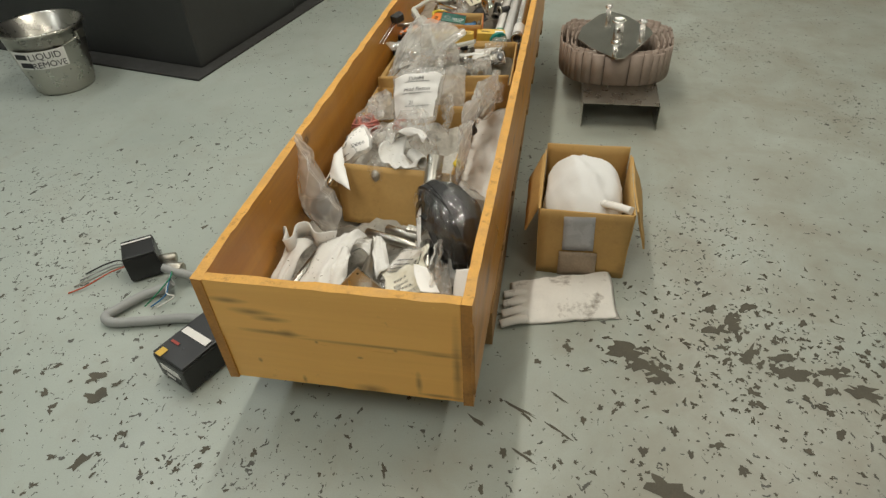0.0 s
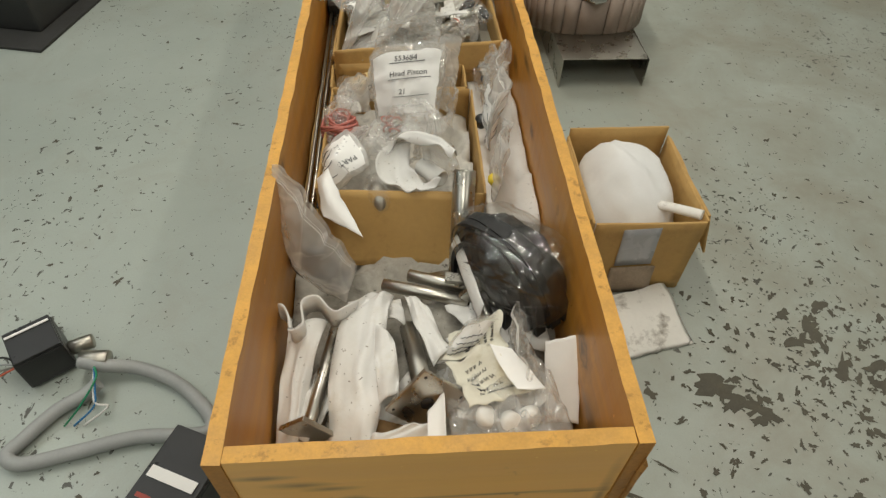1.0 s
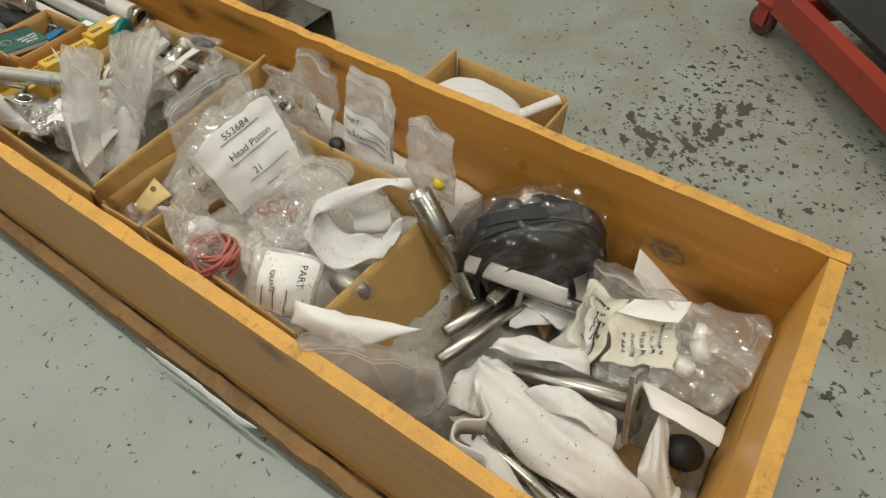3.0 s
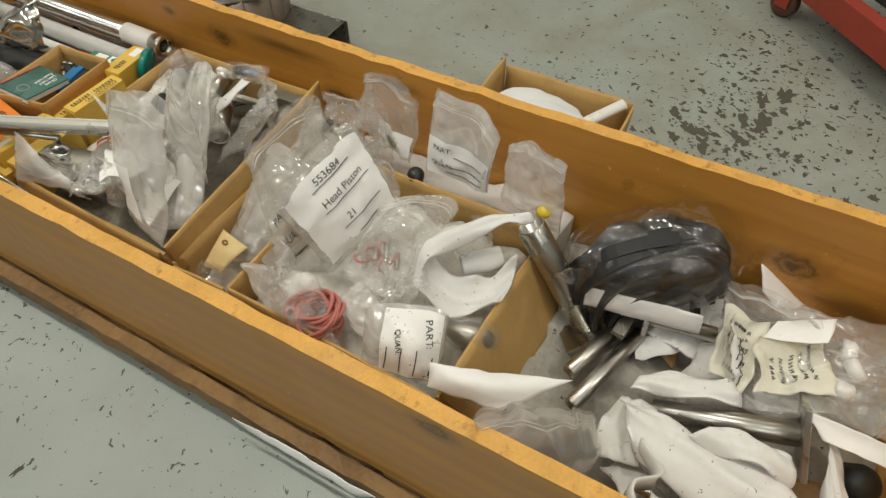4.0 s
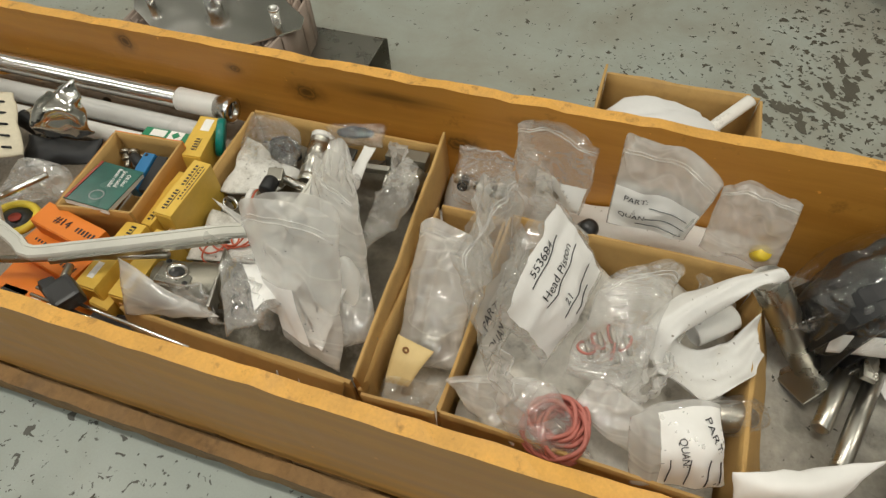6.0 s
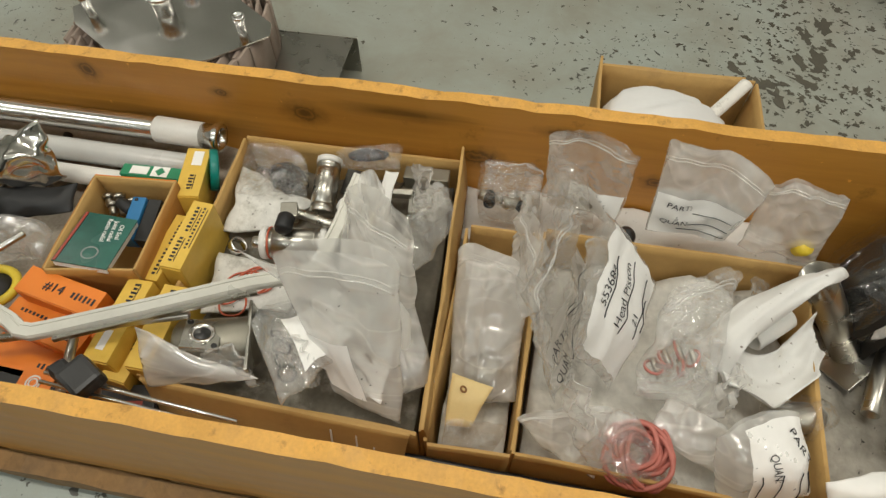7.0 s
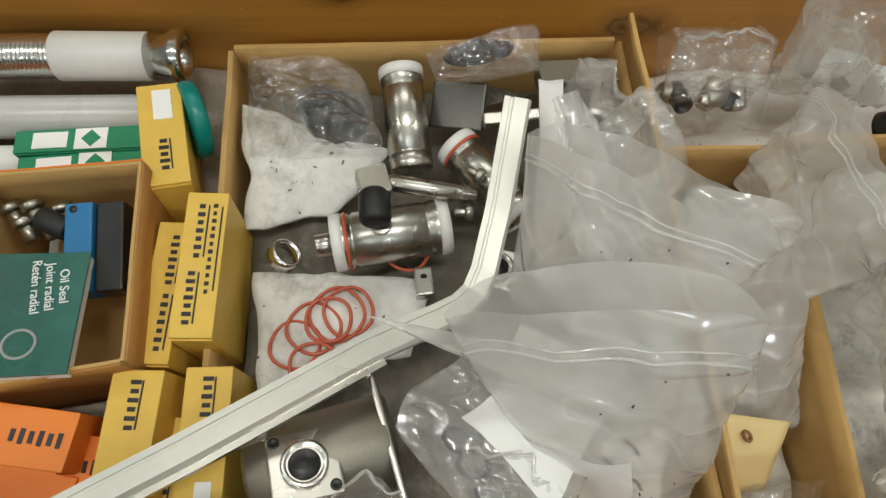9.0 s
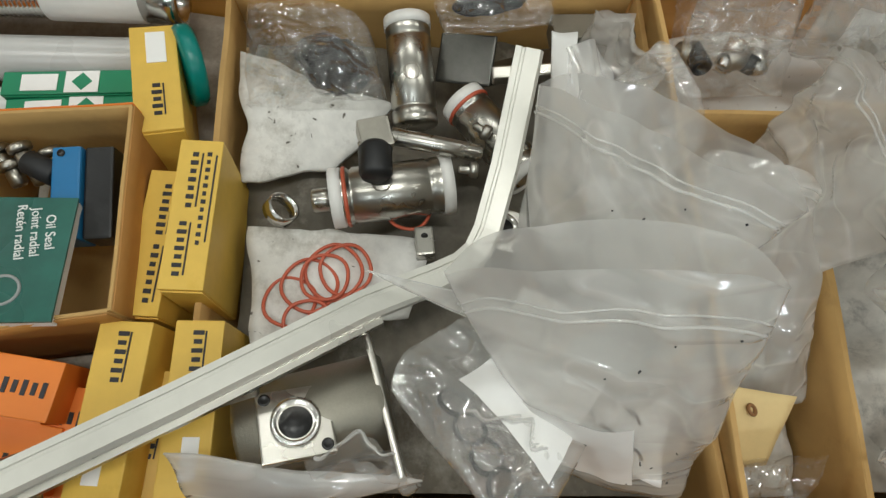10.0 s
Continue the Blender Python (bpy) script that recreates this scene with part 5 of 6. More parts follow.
b = Bag("head_piston_bag", [(0.208, 0.925, 0.318), (0.362, 0.878, 0.372), (0.385, 0.982, 0.512), (0.196, 1.014, 0.470)], "clear bag with a large handwritten paper label", 0.04, 0.005, 12, 13, 0.010, 0.010, film=M_CLEAR, zip_line=False)
pn = b.panel(0.06, 0.08, 0.94, 0.90, rag=0.02, n=18)
b.letters("Head Piston", 0.30, 0.60, 0.10, parent=pn)
b.letters("21", 0.42, 0.36, 0.10, parent=pn)
b.strokes([(0.30, 0.745, 0.75, 0.75, 0.0008), (0.28, 0.53, 0.84, 0.535, 0.0007), (0.34, 0.30, 0.84, 0.305, 0.0007), (0.46, 0.17, 0.74, 0.175, 0.0007)], parent=pn)
b.letters("553684", 0.36, 0.80, 0.10, parent=pn)
b = Bag("clear_bag", [(0.165, 1.005, 0.33), (0.330, 0.985, 0.34), (0.385, 1.035, 0.555), (0.235, 1.075, 0.520)], "tall crinkled clear bag standing in the carton", 0.045, 0.010, 13, 13, 0.0, 0.02, film=M_CLEAR)
b.panel(0.02, 0.04, 0.98, 0.55, material=M_FROST)
b.letters("PART:", 0.06, 0.40, 0.10)
b.letters("QUAN:", 0.06, 0.2, 0.10)
b.strokes([(0.45, 0.40, 0.9, 0.40, 0.0007), (0.45, 0.30, 0.9, 0.30, 0.0007), (0.45, 0.19, 0.92, 0.19, 0.0007), (0.40, 0.10, 0.92, 0.10, 0.0007)])
b = Bag("part_bag", [(0.082, 0.791, 0.315), (0.115, 0.672, 0.315), (0.206, 0.700, 0.375), (0.150, 0.812, 0.385)], "frosted bag with printed part label and handwriting", 0.07, 0.006, 15, 13, 0.02, 0.006, zip_line=False)
pn = b.panel(0.25, 0.04, 0.96, 0.95)
b.letters("PART:", 0.78, 0.84, 0.115, turn=-78, parent=pn)
b.letters("QUAN:", 0.44, 0.70, 0.10, turn=-82, parent=pn)
b.strokes([(0.32, 0.1, 0.34, 0.42, 0.0008), (0.5, 0.08, 0.52, 0.44, 0.0008), (0.68, 0.08, 0.70, 0.45, 0.0008), (0.86, 0.10, 0.88, 0.36, 0.0009)], parent=pn)
b = Bag("oring_bag", [(0.093, 0.946, 0.315), (0.101, 0.839, 0.315), (0.164, 0.918, 0.385), (0.101, 0.978, 0.370)], "clear bag of dark red rubber rings", 0.06, 0.008, 17, 16, 0.01, 0.006, film=M_CLEAR, zip_line=False)
rp = Vector((0.122, 0.893, 0.335))
for k in range(20):
    part("rubber_ring", torus(Matrix.Translation(rp + Vector((0.010 * math.sin(k * 2.1), 0.012 * math.cos(k * 1.3), 0.0035 * (k % 5) - 0.01))) @ pose(0, 0, 0, 30 * math.sin(k), 25 * math.cos(k * 1.7), 20 * k), 0.027 + 0.004 * (k % 3), 0.0032, wobble=0.08, seed=k), M_PINK, b.t)
b = Bag("clear_bag", [(0.204, 0.897, 0.330), (0.200, 0.802, 0.330), (0.384, 0.763, 0.420), (0.311, 0.881, 0.430)], "crinkled clear bag with bolts and dark rings", 0.05, 0.011, 19, 14, 0.01, 0.02, film=M_CLEAR)
for k in range(5):
    p = on_patch(b.c, 0.25 + 0.12 * k, 0.25 + 0.07 * (k % 3))
    part("bolt", rod(p - Vector((0.012, 0, 0.004)), p + Vector((0.014, 0.012, 0.004)), 0.0045), M_DULL, b.t)
    part("ring", torus(Matrix.Translation(p + Vector((0, 0.01, 0.004))) @ pose(0, 0, 0, 30 * k, 20, 0), 0.012, 0.002), M_PINK, b.t)
b = Bag("clear_bag", [(0.116, 1.018, 0.310), (0.086, 0.943, 0.310), (0.185, 0.923, 0.345), (0.138, 1.060, 0.350)], "small clear bag against the carton wall", 0.03, 0.007, 20, 15, 0.0, 0.01, film=M_FILM)
b = Bag("clear_bag", [(0.161, 0.881, 0.325), (0.115, 0.793, 0.325), (0.170, 0.783, 0.360), (0.190, 0.864, 0.365)], "small clear bag of white plastic caps", 0.04, 0.007, 22, 16, 0.0, 0.008, film=M_FILM, zip_line=False)
roll = thing("foam_roll", (0.289, 0.723, 0.330), "rolled sheet of soft white foam", "foam roll", "wrapping sheets")
draped([(0.374, 0.640, 0.440), (0.335, 0.690, 0.424), (0.268, 0.765, 0.385), (0.232, 0.772, 0.335)], [(0.388, 0.672, 0.402), (0.362, 0.730, 0.395), (0.305, 0.805, 0.362), (0.268, 0.812, 0.322)], "", 23, 0.018, 0.006, 0.003, M_FOAM, parent=roll, part_name="outer_wrap")
draped([(0.228, 0.780, 0.360), (0.214, 0.715, 0.338), (0.258, 0.655, 0.335), (0.300, 0.640, 0.348)], [(0.292, 0.790, 0.372), (0.285, 0.722, 0.340), (0.320, 0.680, 0.340), (0.352, 0.655, 0.365)], "", 24, -0.016, 0.006, 0.003, M_FOAM, parent=roll, part_name="fold")
part("core_tube", rod((0.312, 0.734, 0.335), (0.356, 0.681, 0.340), 0.020, 0.016), M_NYLON, roll)
t = thing("film_packed_part", (0.222, 0.670, 0.300), "grey part wrapped in clear film", "wrapped part")
part("film", lump((0.213, 0.670, 0.315), (0.03, 0.05, 0.035), pose(0, 0, 0, 0, 0, 10), 0.010, 4, 22), M_CRINKLE, t)
part("core", lump((0.214, 0.669, 0.305), (0.022, 0.04, 0.026), pose(0, 0, 0, 0, 0, 10), 0.003, 4, 22), M_DULL, t)

# ---- bags between carton and side board ----
b = Bag("part_bag", [(0.468, 0.885, 0.355), (0.468, 0.765, 0.350), (0.482, 0.742, 0.497), (0.520, 0.888, 0.517)], "zip bag with printed part and quantity panel", 0.03, 0.005, 25, 12, 0.0, 0.006, wave=0.014, lip=0.16)
for side in (1, -1):
    pn = b.panel(0.02, 0.02, 0.98, 0.50, side)
b.strokes([(0.45, 0.33, 0.9, 0.33, 0.0007), (0.45, 0.20, 0.92, 0.2, 0.0007), (0.35, 0.1, 0.92, 0.1, 0.0007)])
b.strokes([(0.45, 0.33, 0.9, 0.33, 0.0007), (0.45, 0.20, 0.92, 0.2, 0.0007)], side=-1)
b.letters("PART:", 0.14, 0.40, 0.11)
b.letters("QUAN:", 0.12, 0.20, 0.11)
b2 = Bag("part_bag", [(0.520, 1.040, 0.335), (0.490, 0.930, 0.335), (0.512, 0.918, 0.488), (0.552, 1.055, 0.478)], "clear zip bag with metal parts standing upright", 0.045, 0.008, 26, 13, 0.0, 0.012, film=M_CLEAR, wave=0.01)
b2.panel(0.3, 0.05, 0.97, 0.42)
for k in range(3):
    p = on_patch(b2.c, 0.3 + 0.2 * k, 0.25)
    part("fitting", rod(p + Vector((-0.01, -0.015, -0.02)), p + Vector((0.005, 0.015, 0.0)), 0.009, 0.006), M_DULL, b2.t)
b = Bag("part_bag", [(0.475, 0.735, 0.330), (0.470, 0.615, 0.320), (0.480, 0.632, 0.478), (0.505, 0.735, 0.470)], "frosted bag with a yellow cap inside", 0.035, 0.007, 27, 13, 0.0, 0.01, wave=0.006)
part("yellow_cap", lathe([(0, 0.022), (0.010, 0.022), (0.013, 0.015), (0.013, 0), (0, 0)], pose(0.472, 0.655, 0.352, 20, -30, 0)), plain("yellow_cap_plastic", (0.75, 0.55, 0.04), 0.4), b.t)
b = Bag("clear_bag", [(0.475, 1.150, 0.315), (0.475, 1.045, 0.315), (0.545, 1.050, 0.375), (0.555, 1.160, 0.380)], "shiny crinkled bag of dark fittings", 0.06, 0.011, 28, 17, 0.01, 0.01, film=M_CRINKLE, zip_line=False)
for k in range(6):
    p = Vector((0.490 + 0.012 * (k % 3), 1.072 + 0.013 * k, 0.330 + 0.006 * (k % 2)))
    part("fitting", rod(p, p + Vector((0.030 * math.cos(k * 1.9), 0.030 * math.sin(k * 1.9), 0.010)), 0.0095, 0.007), (M_SHINY, M_DULL, M_RUBBER)[k % 3], b.t)
t = thing("round_plug", (0.47, 0.925, 0.31), "small round black plastic plug beside the carton", "plug")
part("cap", lathe([(0, 0.026), (0.010, 0.025), (0.016, 0.018), (0.017, 0), (0, 0)], pose(0.472, 0.915, 0.318, 20, -20, 0)), M_BLACK, t)

# loose film standing up between the bags
lrng = random.Random(33)
for k, (x, y, z0, wide, high, yaw) in enumerate(((0.15, 0.98, 0.31, 0.09, 0.10, 20), (0.30, 0.80, 0.31, 0.10, 0.08, 70), (0.38, 0.93, 0.32, 0.09, 0.10, 100), (0.20, 0.80, 0.31, 0.08, 0.07, -30), (0.51, 1.10, 0.32, 0.10, 0.09, 80),
                                               (0.49, 1.00, 0.33, 0.08, 0.12, 60), (0.46, 1.24, 0.345, 0.09, 0.08, 35), (0.20, 1.26, 0.34, 0.10, 0.13, 15), (0.16, 1.36, 0.34, 0.08, 0.10, 50), (0.34, 1.30, 0.35, 0.08, 0.12, -20), (0.13, 1.44, 0.34, 0.07, 0.06, 80), (0.36, 0.72, 0.32, 0.08, 0.07, 10))):
    w = Vector((math.cos(math.radians(yaw)), math.sin(math.radians(yaw)), 0)) * wide / 2
    tip = Vector((lrng.uniform(-0.03, 0.03), lrng.uniform(-0.03, 0.03), high))
    p = Vector((x, y, z0))
    Bag("film_scrap", [p - w, p + w, p + w * 0.8 + tip, p - w * 0.9 + tip * 0.9], "crumpled scrap of clear film sticking up between bags", 0.02, 0.012, 200 + k, 16, 0.0, 0.02, film=M_CLEAR if k % 3 else M_FILM, nu=26, nv=26, zip_line=k % 2 == 0, group="film scraps", category="film")

# ---- narrow carton ----
fill("bagged_parts_fill", [(0.102, 1.062), (0.432, 1.056), (0.432, 1.154), (0.100, 1.158)], FLOOR_IN + 0.0055, 0.255, 0.03, 5, M_HEAP, "small bagged parts filling the narrow carton", "packing foam")
b = Bag("tagged_bag", [(0.165, 1.152, 0.275), (0.185, 1.056, 0.275), (0.360, 1.054, 0.375), (0.389, 1.172, 0.385)], "long frosted bag standing in the narrow carton", 0.05, 0.007, 31, 12, 0.015, 0.012)
part("contents", lump(on_patch(b.c, 0.5, 0.2), (0.03, 0.03, 0.02), Matrix(), 0.008, 8, 25), M_DULL, b.t)
b.letters("PART:", 0.30, 0.62, 0.13, side=-1)
b.letters("QUAN:", 0.30, 0.44, 0.13, side=-1)
tag = thing("manila_tag", (0.184, 1.115, 0.300), "manila card tag with a punched hole", "tag")
tc = [(0.128, 1.148, 0.298), (0.130, 1.112, 0.298), (0.184, 1.090, 0.322), (0.194, 1.148, 0.328)]
part("card", sheet(tc, 8, 8, 0.003, 0.002, 5, 0.0008), M_MANILA, tag)
part("eyelet", torus(Matrix.Translation(on_patch(tc, 0.35, 0.75) + Vector((-0.001, 0, 0.004))) @ pose(0, 0, 0, 25, 10, 0), 0.004, 0.0016), plain("brown_eyelet", (0.25, 0.12, 0.04), 0.7), tag)
b = Bag("clear_bag", [(0.42, 1.075, 0.315), (0.28, 1.060, 0.300), (0.30, 1.035, 0.46), (0.43, 1.085, 0.47)], "crumpled milky bag hanging over the carton wall", 0.03, 0.009, 33, 13, 0.0, 0.014, film=M_FILM)
b = Bag("clear_bag", [(0.100, 1.150, 0.290), (0.090, 1.085, 0.280), (0.143, 1.062, 0.315), (0.132, 1.147, 0.315)], "little clear bag of small screws", 0.035, 0.008, 34, 18, 0.0, 0.008, film=M_CRINKLE, zip_line=False)

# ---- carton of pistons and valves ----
fill("stained_pad", [(0.106, 1.190), (0.552, 1.203), (0.548, 1.567), (0.118, 1.562)], FLOOR_IN + 0.0065, 0.288, 0.016, 7, M_UNDER, "oil-stained grey absorbent pads, darkened for shade under the pistons", "absorbent pad", 14)
foam_sheet([(0.375, 1.559, 0.318), (0.392, 1.480, 0.318), (0.450, 1.424, 0.330), (0.503, 1.567, 0.335)], "torn grey-white absorbent pad with oil stains", 41, 0.006, 0.006, 0.004, material=M_PAD, name="absorbent_pad", category="absorbent pad", rag=0.008)
foam_sheet([(0.229, 1.544, 0.315), (0.256, 1.413, 0.315), (0.326, 1.393, 0.320), (0.336, 1.551, 0.322)], "creased stained pad below red rings", 42, 0.004, 0.005, 0.004, material=M_PAD, name="absorbent_pad", category="absorbent pad", rag=0.006)


def piston(p0, p1, r, label, stub=0.0, rings=(0.0, 1.0), red=0.12, cross=0.5, open_end=False):
    """A turned steel piston with white seal bands and a red ring."""
    t = thing("steel_piston", min(Vector(p0), Vector(p1), key=lambda q: q.z), label, "piston", "pistons")
    h = (Vector(p1) - Vector(p0)).length
    f = basis(p0, p1)
    prof = [(0, 0), (r * 0.94, 0), (r, 0.002), (r, h * 0.14), (r * 0.93, h * 0.15), (r * 0.93, h * 0.17), (r, h * 0.18), (r, h * 0.80), (r * 0.95, h * 0.81), (r * 0.95, h * 0.84), (r, h * 0.85), (r, h - 0.002), (r * 0.94, h)]
    prof += [(r * 0.72, h), (r * 0.70, h - 0.02), (0, h - 0.02)] if open_end else [(0, h)]
    part("barrel", lathe(prof, f, 36), M_STEEL, t)
    for w in rings:
        z = h * w
        part("seal_band", lathe([(r * 0.97, z - 0.005), (r * 1.05, z - 0.005), (r * 1.06, z), (r * 1.05, z + 0.005), (r * 0.97, z + 0.005)], f, 36, None, True), M_NYLON, t)
    if red:
        part("red_ring", torus(f @ pose(0, 0, h * red), r * 1.0, 0.0018, seg=36), M_REDRING, t)
    if stub:
        part("stub", rod(f @ Vector((0, 0, -stub)), f @ Vector((0, 0, 0)), r * 0.42), M_STEEL, t)
    if cross:
        z = h * cross
        side = (f.inverted().to_3x3() @ Vector((0, 0, 1)))
        side.z = 0
        side.normalize()
        c0 = f @ (Vector((0, 0, z)) + side * r * 0.97)
        part("cross_bore", lathe([(r * 0.38, 0), (r * 0.38, 0.0012), (r * 0.33, 0.0012), (r * 0.30, -0.0005), (0, -0.0005)], basis(c0, f @ (Vector((0, 0, z)) + side * r * 2)), 24), M_DULL, t)
    return t


piston((0.427, 1.405, 0.335), (0.523, 1.413, 0.358), 0.0205, "steel piston with a white seal band at one end", rings=(0.97,), red=0, cross=0.45)
piston((0.352, 1.475, 0.345), (0.366, 1.376, 0.345), 0.0245, "oily steel piston with white bands and red ring", 0.018, (0.03, 0.97), 0.11, 0.42)
piston((0.448, 1.363, 0.345), (0.373, 1.307, 0.345), 0.020, "steel piston lying askew with an open end", 0, (0.04, 0.97), 0.10, 0, True)
link = thing("link_arm", (0.402, 1.439, 0.360), "steel linkage arm with a square block and black knob", "linkage")
part("block", box((0.026, 0.026, 0.024), Matrix.Translation((0.393, 1.439, 0.378)) @ pose(0, 0, 0, 8, 5, -75)), M_DULL, link)
part("arm", rod((0.393, 1.426, 0.380), (0.382, 1.350, 0.370), 0.0075), M_STEEL, link)
part("knob", lathe([(0, 0.030), (0.010, 0.030), (0.0135, 0.026), (0.0135, 0.004), (0.011, 0), (0, 0)], basis((0.353, 1.437, 0.385), (0.381, 1.438, 0.385))), M_RUBBER, link)
part("pin", rod((0.384, 1.452, 0.380), (0.386, 1.447, 0.380), 0.003), M_STEEL, link)
for p, q in (((0.367, 1.370, 0.372), (0.366, 1.354, 0.372)), ((0.408, 1.356, 0.372), (0.399, 1.343, 0.372))):
    t = thing("bolt_with_nut", p, "steel stud with a hexagon nut", "bolt", "bolts")
    part("stud", rod(p, q, 0.0035, 0, 14), M_STEEL, t)
    part("nut", rod(Vector(p) * 0.45 + Vector(q) * 0.55, q, 0.0075, 0, 6), M_STEEL, t)


def flange_block(center, size, turn, label, body_to=None, body_r=0.0, name="flange_block"):
    """A square flange with a bore and two screw holes, on a round body."""
    t = thing(name, Vector(center) - Vector((0, 0, 0.01)), label, "valve body", "valve bodies")
    m = Matrix.Translation(center) @ turn
    part("flange", box((size, size, 0.009), m, 0.0015), M_STEEL, t)
    part("bore", lathe([(size * 0.34, 0), (size * 0.34, 0.003), (size * 0.27, 0.003), (size * 0.24, -0.001), (size * 0.24, -0.0005), (0, -0.0005)], m @ pose(0, 0, 0.0045), 32), M_SHINY, t)
    part("bore_shadow", lathe([(size * 0.23, 0), (size * 0.23, 0.0004), (0, 0.0004)], m @ pose(0, 0, 0.0042), 24), M_BLACK, t)
    for s in (-1, 1):
        # Black discs carry the shade of the screw holes.
        part("screw_hole_shade", lathe([(size * 0.085, 0), (size * 0.085, 0.0008), (size * 0.05, 0.0008), (size * 0.04, 0.0002), (0, 0.0002)], m @ pose(s * size * 0.38, -s * size * 0.38, 0.0045), 16), M_BLACK, t)
    if body_to:
        part("body", rod(body_to[0], body_to[1], body_r, 0, 36, None, 0.004), M_CAST, t)
    return t


flange_block((0.166, 1.489, 0.388), 0.050, pose(0, 0, 0, 16, -14, 100), "cast valve body with a square bored flange", ((0.160, 1.533, 0.352), (0.185, 1.426, 0.352)), 0.036, "valve_body")
t = thing("steel_bracket", (0.180, 1.426, 0.340), "flat steel bracket strip beside the valve", "bracket")
part("strip", box((0.005, 0.105, 0.03), Matrix.Translation((0.180, 1.429, 0.372)) @ pose(0, 0, 0, 0, 0, 105)), M_STEEL, t)
flange_block((0.446, 1.239, 0.378), 0.040, pose(0, 0, 0, -6, 10, 95), "steel valve block with a bored square flange", ((0.455, 1.234, 0.340), (0.495, 1.217, 0.340)), 0.026)
flange_block((0.321, 1.333, 0.350), 0.038, pose(0, 0, 0, 6, 4, 70), "small square bored flange under the bags")
t = thing("steel_block", (0.319, 1.397, 0.320), "little drilled steel block", "steel block")
part("block", box((0.016, 0.026, 0.02), Matrix.Translation((0.317, 1.398, 0.328)) @ pose(0, 0, 0, 0, 0, 95)), M_STEEL, t)
# Black disc on top, in place of a shaded hole.
part("screw_hole_shade", rod((0.321, 1.398, 0.338), (0.320, 1.398, 0.339), 0.003), M_BLACK, t)
t = thing("steel_angle", (0.500, 1.348, 0.330), "dark steel angle plates behind the pistons", "steel plate")
part("plate", box((0.055, 0.045, 0.004), Matrix.Translation((0.487, 1.359, 0.352)) @ pose(0, 0, 0, -28, 20, 70)), M_DARKSTEEL, t)
part("plate", box((0.075, 0.034, 0.004), Matrix.Translation((0.480, 1.312, 0.350)) @ pose(0, 0, 0, 20, 30, 85)), M_DARKSTEEL, t)
part("bar", box((0.085, 0.012, 0.012), Matrix.Translation((0.456, 1.297, 0.378)) @ pose(0, 0, 0, 0, 4, 92)), M_STEEL, t)
t = thing("grey_block", (0.534, 1.233, 0.330), "rectangular grey steel bar by the carton wall", "steel bar")
part("bar", box((0.03, 0.075, 0.024), Matrix.Translation((0.511, 1.243, 0.358)) @ pose(0, 0, 0, 0, 8, 92 - 90)), M_CAST, t)
t = thing("steel_ring", (0.346, 1.526, 0.325), "thin steel ring on the pad", "ring")
part("ring", lathe([(0.012, 0), (0.0145, 0), (0.0145, 0.012), (0.012, 0.012)], pose(*(0.346, 1.526, 0.326), 40, 20, 0), 28, None, True), M_SHINY, t)
for k, (place, rr) in enumerate((((0.267, 1.511, 0.325), 0.0215), ((0.281, 1.495, 0.326), 0.0224), ((0.292, 1.475, 0.327), 0.0234), ((0.294, 1.465, 0.328), 0.0215), ((0.247, 1.494, 0.329), 0.0206), ((0.287, 1.482, 0.330), 0.0206), ((0.347, 1.411, 0.331), 0.0187))):
    t = thing("red_o_ring", place, "thin red silicone sealing ring on the pad", "seal ring", "red rings")
    part("ring", torus(Matrix.Translation(place) @ pose(0, 0, 0, 6 * math.sin(k * 2), 6 * math.cos(k), 0), rr, 0.0016, seg=36, wobble=0.05, seed=k), M_REDRING, t)

bar = thing("bent_channel_bar", (0.24, 1.44, 0.40), "long bent white-coated metal channel bar", "metal bar")
line = [Vector((0.425, 1.322, 0.452)), Vector((0.345, 1.340, 0.425)), Vector((0.300, 1.353, 0.412)), Vector((0.283, 1.361, 0.409)), Vector((0.272, 1.373, 0.409)), Vector((0.264, 1.390, 0.410)), Vector((0.243, 1.440, 0.415)), Vector((0.180, 1.560, 0.424)), Vector((0.125, 1.672, 0.430)), Vector((0.118, 1.688, 0.431)), Vector((0.118, 1.704, 0.432)), Vector((0.128, 1.722, 0.432)), Vector((0.147, 1.779, 0.432)), Vector((0.25, 1.90, 0.432))]
part("channel", sweep(line, [(-0.0105, -0.005), (0.0105, -0.005), (0.0105, 0.002), (0.008, 0.0055), (-0.003, 0.0055), (-0.0035, 0.0040), (-0.0055, 0.0040), (-0.006, 0.0055), (-0.0105, 0.0055)], smooth=False), plain("white_coated_metal", (0.60, 0.59, 0.53), 0.33, 0.25, vary=0.06, scale=20), bar)
part("lower_lip", sweep([q + Vector((-0.004, -0.008, -0.008)) for q in line[6:9]], [(-0.008, -0.004), (0.008, -0.004), (0.008, 0.004), (-0.008, 0.004)], smooth=False), M_STEEL, bar)

b = Bag("film_wrap", [(0.440, 1.556, 0.345), (0.450, 1.428, 0.345), (0.519, 1.449, 0.365), (0.530, 1.553, 0.375)], "crumpled clear wrap round black rubber parts", 0.05, 0.012, 43, 16, 0.012, 0.02, film=M_CRINKLE, zip_line=False)
part("contents", lump((0.488, 1.480, 0.340), (0.036, 0.028, 0.018), pose(0, 0, 0, 0, 0, 60), 0.008, 6, 30), M_RUBBER, b.t)
